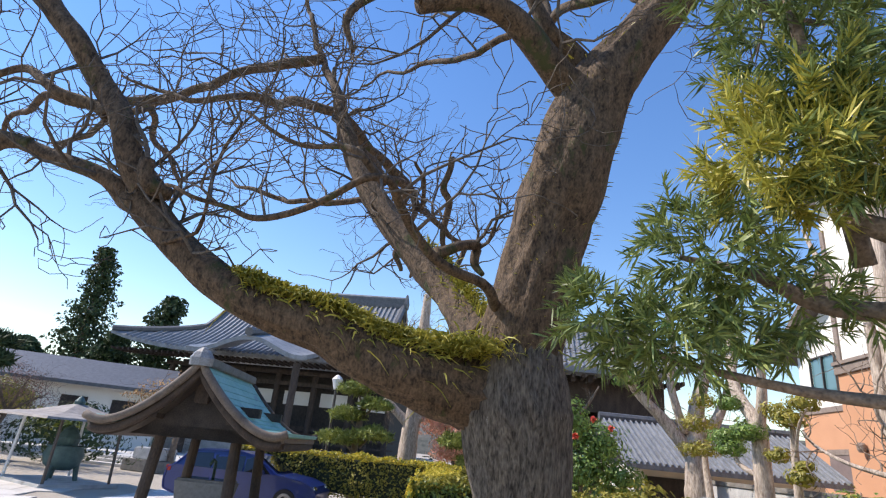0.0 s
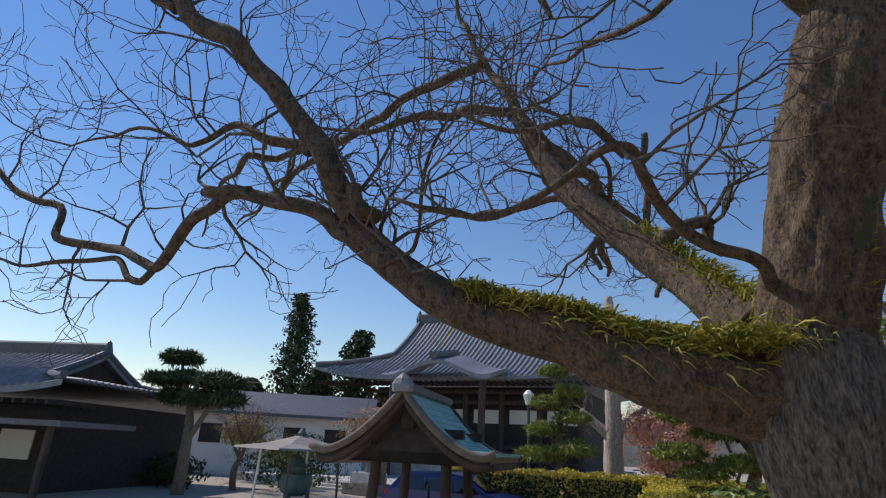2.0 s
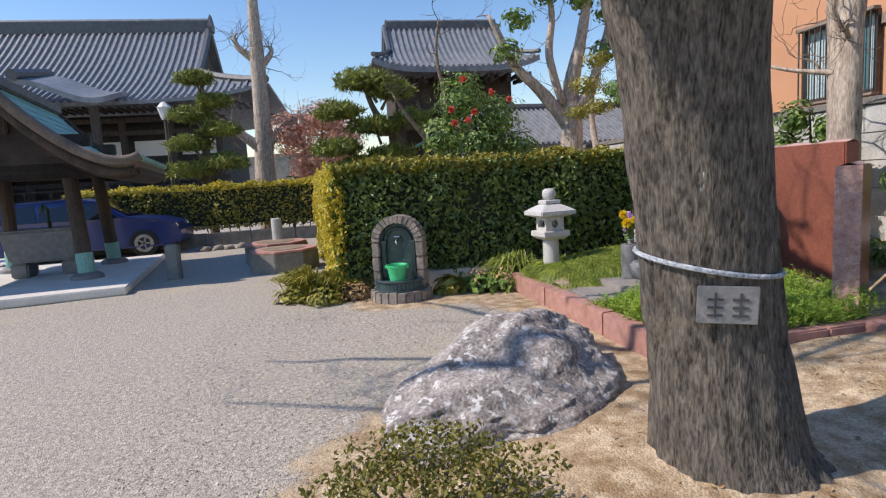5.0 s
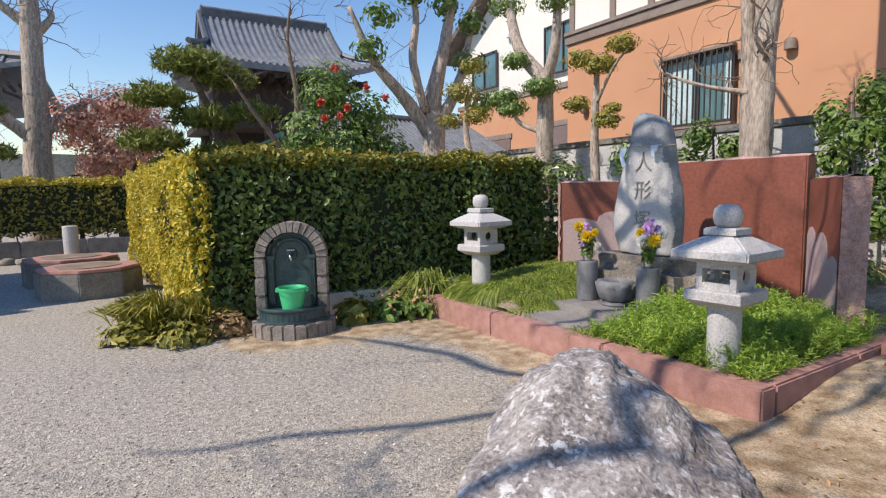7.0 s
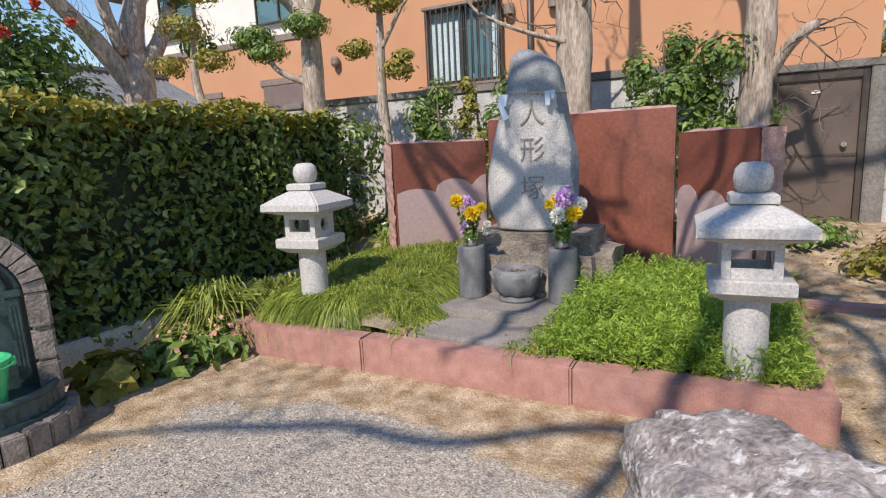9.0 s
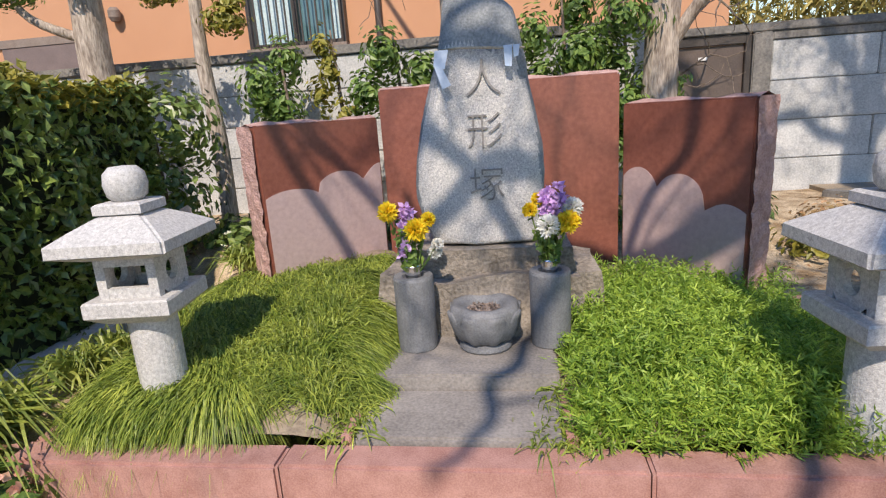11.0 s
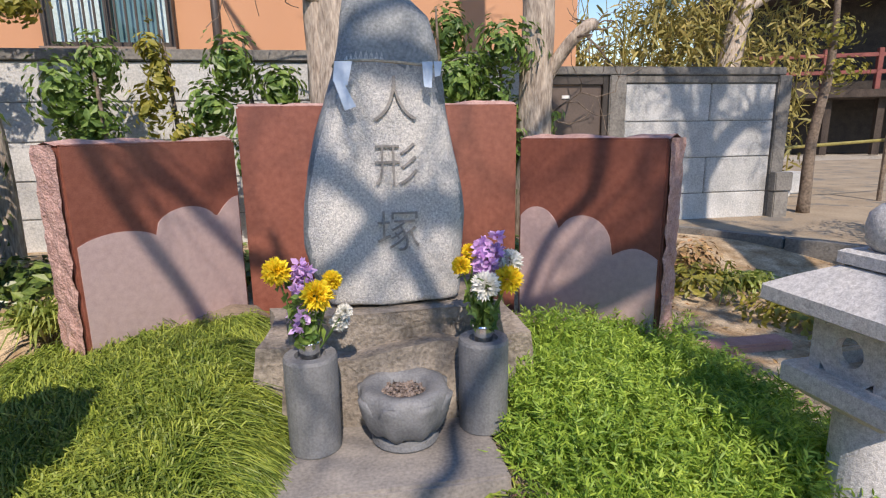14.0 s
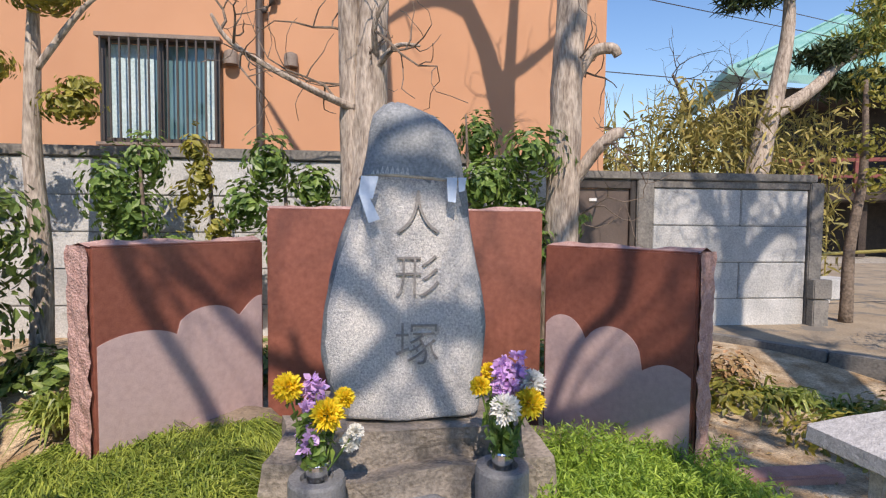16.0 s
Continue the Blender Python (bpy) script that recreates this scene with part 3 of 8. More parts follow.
OUTLINE = ((0.0, 0.272, 0.285), (0.04, 0.288, 0.297), (0.12, 0.328, 0.299), (0.2, 0.352, 0.308), (0.29, 0.355, 0.31), (0.38, 0.343, 0.303), (0.47, 0.318, 0.281), (0.555, 0.284, 0.257), (0.64, 0.248, 0.238),
           (0.73, 0.212, 0.222), (0.817, 0.186, 0.206), (0.9, 0.172, 0.172), (0.957, 0.155, 0.09), (0.99, 0.11, -0.01), (1.0, 0.07, -0.05))


def reach(t, s):
    """How far the stone reaches to its left (s = -1) or right (s = 1) at height t from 0 to 1."""
    k = 1 if s < 0 else 2
    for p, q in zip(OUTLINE, OUTLINE[1:]):
        if t <= q[0]:
            return p[k] + (q[k] - p[k]) * (t - p[0]) / (q[0] - p[0])
    return OUTLINE[-1][k]


def half_width(t):
    return (reach(t, -1) + reach(t, 1)) / 2


for v in bm.verts:
    d = v.co.normalized()
    t = (d.z + 1) / 2
    t = min(1, max(0, 0.5 + 0.5 * math.copysign(abs(d.z) ** 0.8, d.z)))
    w = half_width(t) * (1 if t > 0.02 else 0.97)
    flat = math.hypot(d.x, d.y) + 1e-6
    cx, cy = d.x / flat, d.y / flat
    k = 1 / max(abs(cx) ** 3 + abs(cy) ** 3, 1e-6) ** (1 / 3)
    r = min(1, flat * 3.2) if t < 0.5 else 1
    n1 = noise.noise(Vector((cx * 1.5, cy * 1.5, t * 4))) * 0.05 + noise.noise(Vector((cx * 4, cy * 4, t * 12))) * 0.018
    lean = (reach(t, 1) - reach(t, -1)) / 2
    v.co = (cx * k * r * (w * (1 + n1)) + lean, cy * k * r * (0.15 * (w / 0.33) ** 0.5 + 0.02 * n1), t * 1.27 + 0.012 * noise.noise(Vector((cx * 3, cy * 3, 9))))
    if v.co.y < -0.13:
        v.co.y = -0.13 - 0.15 * (abs(v.co.y) - 0.13)
stone = part("stone", bm, MONUMENT, memorial, smooth=True)
stone.data.materials.append(MONUMENT_SKIN)
for p in stone.data.polygons:
    c, nn = p.center, p.normal
    e = noise.noise(Vector((c.x * 6, c.z * 6, 1))) * 0.05
    edge = abs(c.x - (reach(c.z / 1.27, 1) - reach(c.z / 1.27, -1)) / 2) / max(half_width(c.z / 1.27), 0.02)
    if c.z > 0.985 + e or nn.y > 0.2 or edge > 0.93 + e or (c.z > 0.8 and edge > 0.80 + e):
        p.material_index = 1
# thin laid-on letters; their dark colour paints the shade in the cuts
for char, z in (("人", 0.72), ("形", 0.475), ("塚", 0.21)):
    cu = bpy.data.curves.new("letter", "FONT")
    cu.body, cu.size, cu.extrude, cu.offset, cu.align_x = char, 0.185, 0.006, -0.0022, "CENTER"
    tmp = bpy.data.objects.new("letter_source", cu)
    lm = bpy.data.meshes.new_from_object(tmp)
    bpy.data.objects.remove(tmp)
    lm.transform(pose(0.02, -0.137, z + 0.045, 90, 0, 0))
    link_mesh("carved_character", lm, CARVED_SHADE, memorial, "carved character")
rope_bm = tube([(0.008 + 0.212 * math.cos(a), 0.162 * math.sin(a), 0.965 + 0.008 * math.sin(a * 2)) for a in np.linspace(0, 2 * math.pi, 33)], 0.006, 6)
part("straw_rope", rope_bm, ROPE, memorial, "thin straw rope tied round the stone")
for x, sheets in ((-0.165, (((-0.03, 0), (0.034, 0), (0.012, -0.085), (-0.04, -0.07)), ((-0.038, -0.066), (0.002, -0.08), (0.04, -0.16), (-0.002, -0.175)))), (0.16, (((-0.035, 0), (0.005, 0), (0.0, -0.095), (-0.03, -0.09)), ((0.008, 0), (0.04, 0), (0.032, -0.05), (0.012, -0.055))))):
    sb = bmesh.new()
    for k, quad in enumerate(sheets):
        y = -0.172 - 0.006 * k
        near = [sb.verts.new((x + u, y - 0.03 * abs(v), 0.965 + v)) for u, v in quad]
        far_side = [sb.verts.new((v.co.x, v.co.y + 0.003, v.co.z)) for v in near]
        sb.faces.new(near), sb.faces.new(far_side[::-1])
        for i in range(4):
            sb.faces.new((near[i], far_side[i], far_side[(i + 1) % 4], near[(i + 1) % 4]))
    bmesh.ops.recalc_face_normals(sb, faces=sb.faces[:])
    part("paper_streamer", sb, PAPER, memorial, "folded pale blue paper streamer")

plinth = thing("plinth_rock", "rough brown natural rock plinth under the memorial stone", "rock", (0, 0, 0))
bm = box(-5.80, 2.66, 0.15, -4.68, 3.42, 0.735, 0.13)
bmesh.ops.subdivide_edges(bm, edges=bm.edges[:], cuts=5, use_grid_fill=True)
for v in bm.verts:
    o = Vector((noise.noise(v.co * 2.4), noise.noise(v.co * 2.4 + Vector((5, 1, 2))), noise.noise(v.co * 2.4 + Vector((1, 7, 3)))))
    v.co += o * (0.07 if v.co.z < 0.66 else 0.03)
    if v.co.z > 0.70:
        v.co.z = 0.70 + (v.co.z - 0.70) * 0.3
part("rock", bm, BASE_ROCK, plinth, smooth=False)


# ---- vases, bowl, flowers ----
def petals(name, centre, r, n, mat, parent, seed, size=0.035, up=0.3, core=0.25):
    g = np.random.default_rng(seed)
    d = g.normal(size=(n, 3))
    d[:, 2] += up
    d /= np.linalg.norm(d, axis=1)[:, None]
    blades(name, np.asarray(centre) + d * r * core, d + g.normal(size=(n, 3)) * 0.25, r * (1.25 - core), size, mat, parent, 0.05, 2, seed)


def vase(at, heads, seed, label):
    ob = thing("flower_vase", label, "vase", at, group="memorial vases")
    part("body", lathe([(0.088, 0), (0.092, 0.006), (0.094, 0.345), (0.09, 0.357), (0.055, 0.357), (0.05, 0.34), (0.0, 0.34)], 32), DARK_STONE, ob, smooth=False)
    part("metal_cup", lathe([(0.035, 0.345), (0.037, 0.40), (0.043, 0.405), (0.04, 0.41), (0.03, 0.40)], 20), CHROME, ob, "bright metal cup")
    bunch = thing("flower_bunch", "bunch of yellow, lilac and white chrysanthemums and stocks in the vase", "flowers", (at[0], at[1], at[2] + 0.345), group="memorial flowers")
    bunch.scale = (0.9, 0.9, 0.88)
    g = random.Random(seed)
    sb = bmesh.new()
    for k, (x, y, z, r, kind) in enumerate(heads):
        tube([(x * 0.1, y * 0.1, -0.0), (x * 0.55, y * 0.5, z * 0.5), (x, y, z)], 0.004, 5, sb)
        if kind == "stock":
            for q in range(9):
                c = (x + g.uniform(-0.03, 0.03), y + g.uniform(-0.03, 0.03), z + 0.05 - 0.022 * q + g.uniform(-.01, .01))
                petals("blossom", c, 0.03, 22, PURPLE, bunch, seed * 50 + k * 10 + q, 0.022)
        else:
            m = {"y": YELLOW, "w": WHITE_PETAL}[kind]
            petals("flower_head", (x, y, z), r * 0.72, 460, m, bunch, seed * 50 + k, 0.015, 0.45, 0.6)
    part("stem_work", sb, LEAF_MID, bunch)
    c, o = [], []
    for k in range(170):
        z = g.uniform(0.06, 0.30)
        a = g.uniform(0, 6.28)
        r = 0.03 + 0.22 * z * g.random()
        c.append((r * math.cos(a), r * math.sin(a), z))
        o.append((math.cos(a), math.sin(a), 0.4))
    leaves("leaves", c, 0.06, LEAF_MID, bunch, seed, o)
    return ob


vase((-5.565, 2.54, 0.30), [(-0.10, -0.02, 0.36, 0.062, "y"), (0.045, -0.06, 0.27, 0.07, "y"), (0.10, 0.0, 0.31, 0.045, "y"), (0.0, 0.0, 0.33, 0.04, "stock"), (-0.03, -0.03, 0.22, 0.04, "stock"), (0.12, 0.03, 0.13, 0.045, "w"), (0.14, 0.0, 0.18, 0.035, "w")], 3, "grey stone cylinder vase holding chrysanthemums")
vase((-4.935, 2.57, 0.30), [(-0.09, 0.0, 0.33, 0.045, "y"), (-0.05, 0.03, 0.38, 0.04, "y"), (0.09, -0.04, 0.27, 0.07, "y"), (0.12, 0.03, 0.33, 0.06, "w"), (-0.005, -0.07, 0.26, 0.068, "w"), (0.0, 0.02, 0.36, 0.04, "stock"), (0.06, 0.04, 0.34, 0.04, "stock"), (0.02, 0.0, 0.40, 0.035, "stock")], 4, "grey stone cylinder vase holding a fuller bunch of flowers")

bowl = thing("incense_bowl", "dark carved stone lotus bowl filled with pebbles", "bowl", (-5.24, 2.54, 0.30))
part("foot", lathe([(0.115, 0), (0.125, 0.012), (0.12, 0.03), (0.105, 0.04)], 32), DARK_STONE, bowl)
bm = lathe([(0.10, 0.04), (0.14, 0.075), (0.16, 0.13), (0.162, 0.19), (0.15, 0.215), (0.13, 0.218), (0.088, 0.204), (0.08, 0.178), (0.0, 0.172)], 48)
for v in bm.verts:
    a, r = math.atan2(v.co.y, v.co.x), math.hypot(v.co.x, v.co.y)
    if r > 0.12:
        k = 1 + 0.07 * abs(math.sin(4 * a)) - 0.03
        v.co.x, v.co.y = v.co.x * k, v.co.y * k
part("basin", bm, DARK_STONE, bowl, smooth=True)
for k in range(8):
    a = k * math.pi / 4 + math.pi / 8
    rows, bm = [], bmesh.new()
    for v in np.linspace(0, 1, 7):
        half = 0.36 * math.sin(math.pi * (0.12 + 0.80 * v)) ** 0.6
        rows.append([bm.verts.new(((0.112 + 0.058 * v ** 0.6 + 0.012 * math.cos(w * 1.57)) * math.cos(a + half * w), (0.112 + 0.058 * v ** 0.6 + 0.012 * math.cos(w * 1.57)) * math.sin(a + half * w), 0.045 + 0.15 * v)) for w in np.linspace(-1, 1, 7)])
    for p, q in zip(rows, rows[1:]):
        for i in range(6):
            bm.faces.new((p[i], p[i + 1], q[i + 1], q[i]))
    r = bmesh.ops.extrude_face_region(bm, geom=bm.faces[:])
    bmesh.ops.translate(bm, verts=[v for v in r["geom"] if isinstance(v, bmesh.types.BMVert)], vec=(-0.02 * math.cos(a), -0.02 * math.sin(a), 0))
    part("carved_petal", bm, DARK_STONE, bowl, smooth=True)
g = np.random.default_rng(9)
a, r = g.uniform(0, 6.28, 260), 0.078 * np.sqrt(g.random(260))
leaves("pebble_fill", np.stack([r * np.cos(a), r * np.sin(a), 0.181 + 0.012 * g.random(260)], 1), 0.022, ASH, bowl, 2, np.tile((0, 0, 1.2), (260, 1)), aspect=0.8)


# ---- stone lanterns ----
def lantern(at, turn, s, label):
    ob = thing("stone_lantern", label, "stone lantern", at, turn, group="memorial lanterns")
    ob.scale = (s, s, s)
    part("post", lathe([(0.115, -0.2), (0.115, 0.30), (0.108, 0.31), (0.0, 0.31)], 32), GRANITE, ob)
    part("platform", lathe([(0.14, 0.30), (0.20, 0.345), (0.205, 0.35), (0.205, 0.415), (0.198, 0.425), (0.0, 0.425)], square=True), GRANITE, ob)
    t, h0, h1, w = 0.035, 0.425, 0.625, 0.145
    for x in (-1, 1):
        for y in (-1, 1):
            part("corner_post", box(x * w, y * w, h0, x * (w - 0.045), y * (w - 0.045), h1), GRANITE, ob)
    for k in range(4):
        m = Matrix.Rotation(k * math.pi / 2, 4, "Z")
        f = bmesh.new()
        if k % 2 == 0:
            for a, b in ((h0, h0 + 0.05), (h1 - 0.045, h1)):
                bar = box(-w + 0.046, -w, a, w - 0.046, -w + t, b)
                bmesh.ops.transform(bar, matrix=m, verts=bar.verts[:])
                part("window_bar", bar, GRANITE, ob)
            f.free()
            continue
        else:
            n = 20
            inner = [(0.055 * math.cos(2 * math.pi * i / n), h0 + 0.1 + 0.055 * math.sin(2 * math.pi * i / n)) for i in range(n)]
            sq = []
            for i in range(n):
                c, q = math.cos(2 * math.pi * i / n), math.sin(2 * math.pi * i / n)
                e = max(abs(c) / (w - 0.046), abs(q) / 0.1)
                sq.append((c / e, h0 + 0.1 + q / e))
            va, vb = ([[f.verts.new((x, y, z)) for x, z in ring] for ring in (inner, sq)] for y in (-w, -w + t))
            for i in range(n):
                j = (i + 1) % n
                f.faces.new((va[0][i], va[1][i], va[1][j], va[0][j]))
                f.faces.new((vb[0][j], vb[1][j], vb[1][i], vb[0][i]))
                f.faces.new((va[0][j], vb[0][j], vb[0][i], va[0][i]))
        bmesh.ops.transform(f, matrix=m, verts=f.verts[:])
        part("pierced_side", f, GRANITE, ob, "stone side with a round opening")
    bm = lathe([(0.18, 0.622), (0.272, 0.655), (0.277, 0.66), (0.275, 0.712), (0.2, 0.76), (0.11, 0.81), (0.08, 0.815), (0.0, 0.815)], square=True)
    bmesh.ops.bevel(bm, geom=[e for e in bm.edges if abs(e.verts[0].co.z - e.verts[1].co.z) > 0.02], offset=0.012, segments=2, affect="EDGES")
    part("roof", bm, GRANITE, ob, "pyramid stone roof")
    part("collar", lathe([(0.085, 0.81), (0.115, 0.82), (0.115, 0.86), (0.1, 0.87), (0, 0.87)], square=True), GRANITE, ob)
    part("finial", lathe([(0.06, 0.865), (0.088, 0.895), (0.098, 0.95), (0.09, 1.0), (0.06, 1.03), (0.0, 1.035)], 28), GRANITE, ob, smooth=True)
    return ob


lantern((-3.905, 1.94, 0.34), 4, 0.83, "pale granite lantern standing in bright green ground cover")
lantern((-6.585, 2.09, 0.415), 6, 0.825, "pale granite lantern standing in long grass by the hedge")

# ---- tap fountain with bucket ----
fountain = thing("wall_fountain", "dark green cast iron tap fountain in a rough stone arch", "fountain", (-7.22, 0.33, 0.0), 66)
n = 15
for i in range(n):
    a0, a1 = math.pi * i / n, math.pi * (i + 1) / n - 0.03
    out = [(0.33 * math.cos(a), 0.72 + 0.33 * math.sin(a)) for a in (a0, a1)]
    inn = [(0.235 * math.cos(a), 0.72 + 0.235 * math.sin(a)) for a in (a1, a0)]
    bm = bmesh.new()
    q = out + inn
    k = 0.012 * math.sin(i * 5.1)
    f = [bm.verts.new((x, -0.10 + k, z)) for x, z in q]
    b = [bm.verts.new((x, 0.12, z)) for x, z in q]
    bm.faces.new(f[::-1]), bm.faces.new(b)
    for j in range(4):
        bm.faces.new((f[j], f[(j + 1) % 4], b[(j + 1) % 4], b[j]))
    part("arch_stone", bm, FOUNT_STONE, fountain)
for sx in (-1, 1):
    for j, (z0, z1) in enumerate(((0.0, 0.17), (0.175, 0.36), (0.365, 0.53), (0.535, 0.715))):
        slab(sx * 0.235, -0.10 + 0.01 * math.sin(j * 3 + sx), z0, sx * 0.332, 0.12, z1, "arch_stone", FOUNT_STONE, fountain, 0.012)
bm = box(-0.234, 0.0, 0.0, 0.234, 0.1, 0.72)
part("back_plate", bm, CAST_IRON, fountain)
disc = bmesh.new()
ring = [(0.234 * math.cos(a), 0.72 + 0.234 * math.sin(a)) for a in np.linspace(0, math.pi, 20)]
disc.faces.new([disc.verts.new((x, 0.0, z)) for x, z in ring][::-1])
part("arch_plate", disc, CAST_IRON, fountain)
for rr in (0.215, 0.165):
    part("arch_moulding", tube([(rr * math.cos(a), -0.02, 0.72 + rr * math.sin(a)) for a in np.linspace(0, math.pi, 19)], 0.018, 8), CAST_IRON, fountain, smooth=True)
for sx in (-1, 1):
    part("pilaster", box(sx * 0.16, -0.05, 0.28, sx * 0.215, 0.0, 0.70, 0.006), CAST_IRON, fountain)
    part("capital", box(sx * 0.145, -0.06, 0.70, sx * 0.225, 0.0, 0.735, 0.006), CAST_IRON, fountain)
    for k in range(3):
        part("flute", box(sx * (0.168 + 0.016 * k), -0.056, 0.32, sx * (0.176 + 0.016 * k), -0.05, 0.66), CAST_IRON, fountain)
part("rosette", lathe([(0.055, 0), (0.05, 0.02), (0.02, 0.03), (0, 0.03)], 20), CAST_IRON, fountain).matrix_basis = pose(0, -0.0, 0.74, 90, 0, 0)
part("tap", tube([(0, 0, 0.74), (0, -0.07, 0.745), (0, -0.11, 0.73), (0, -0.12, 0.69)], [0.016, 0.016, 0.014, 0.012], 10), CHROME, fountain, "chrome tap", True)
part("tap_handle", tube([(-0.035, -0.07, 0.785), (0.035, -0.07, 0.785)], 0.008, 8), CHROME, fountain)


def half_disc(r, z0, z1, mat, name, flutes=0, inner=0.0):
    bm = bmesh.new()
    pts = [(r * math.cos(a) * (1 + (0.02 * (k % 2) if flutes else 0)), r * 0.95 * math.sin(a) * (1 + (0.02 * (k % 2) if flutes else 0)) - 0.02) for k, a in enumerate(np.linspace(math.pi, 2 * math.pi, flutes or 25))]
    prism(pts, z0, z1, bm)
    return part(name, bm, mat, fountain)


for k, a in enumerate(np.linspace(math.pi + 0.06, 2 * math.pi - 0.06, 12)):
    b = a + 0.258
    q = [(0.39 * math.cos(a), 0.39 * math.sin(a) - 0.02), (0.39 * math.cos(b), 0.39 * math.sin(b) - 0.02), (0.30 * math.cos(b), 0.30 * math.sin(b) - 0.02), (0.30 * math.cos(a), 0.30 * math.sin(a) - 0.02)]
    part("footing_stone", prism(q, -0.02, 0.13 + 0.006 * math.sin(k * 4), bevel=0.008), FOUNT_STONE, fountain)
half_disc(0.34, 0.0, 0.15, CAST_IRON, "basin_step")
half_disc(0.31, 0.15, 0.235, CAST_IRON, "basin_bowl", 41)
part("basin_rim", tube([(0.31 * math.cos(a), 0.295 * math.sin(a) - 0.02, 0.25) for a in np.linspace(math.pi, 2 * math.pi, 25)], 0.02, 8), CAST_IRON, fountain, smooth=True)

bucket = thing("bucket", "bright green plastic bucket standing in the fountain basin", "bucket", (-7.03, 0.26, 0.236), 66)
bm = lathe([(0.085, 0), (0.09, 0.004), (0.122, 0.20), (0.134, 0.203), (0.134, 0.222), (0.126, 0.222), (0.118, 0.205), (0.086, 0.012), (0, 0.012)], 32)
part("pail", bm, BUCKET_GREEN, bucket, smooth=False)
for sx in (-1, 1):
    part("ear", box(sx * 0.125, -0.02, 0.175, sx * 0.147, 0.02, 0.215, 0.004), BUCKET_GREEN, bucket)
part("handle", tube([(0.142 * math.cos(a), -0.03 - 0.13 * math.sin(a), 0.2 + 0.0 * a) for a in np.linspace(0, math.pi, 15)], 0.004, 6), BUCKET_GREEN, bucket)

# ---- boulder, low shrub ----
boulder = thing("boulder", "large grey boulder with white lichen patches beside the tree", "boulder", (-3.62, 0.46, 0.0), 34)
bm = bmesh.new()
bmesh.ops.create_icosphere(bm, subdivisions=6, radius=1)
for v in bm.verts:
    d = v.co.normalized()
    k = 1 + 0.16 * noise.noise(d * 1.2 + Vector((3, 1, 2))) + 0.15 * noise.noise(d * 2.6) + 0.07 * abs(noise.noise(d * 5.5)) + 0.03 * noise.noise(d * 13) + 0.012 * noise.noise(d * 30)
    x, y, z = d.x * 0.41 * k * (1 + 0.5 * smooth(0.0, 1.0, d.x)), d.y * 0.95 * k, d.z * 0.48 * k
    z *= 1 - 0.55 * smooth(0.2, -0.9, y)
    z *= 1 - 0.30 * smooth(0.1, 0.55, x)
    v.co = (x, y, max(z + 0.06, -0.05))
part("rock", bm, BOULDER, boulder, smooth=True)

shrub = thing("round_shrub", "low clipped shrub with olive yellow leaves beside the boulder", "shrub", (-2.3, -0.28, 0.0))
c, o = shell((0, 0, 0.18), (0.40, 0.48, 0.33), 7000, 3, 0.4)
c = c[c[:, 2] > 0.0]
leaves("foliage", c, 0.028, SHRUB_LEAF, shrub, 3, None)
sb = bmesh.new()
for k in range(14):
    a = k * 0.45
    tube([(0.05 * math.cos(a), 0.05 * math.sin(a), 0), (0.3 * math.cos(a), 0.35 * math.sin(a), 0.33)], [0.012, 0.004], 5, sb)
part("stem_work", sb, BROWN_BARK, shrub)


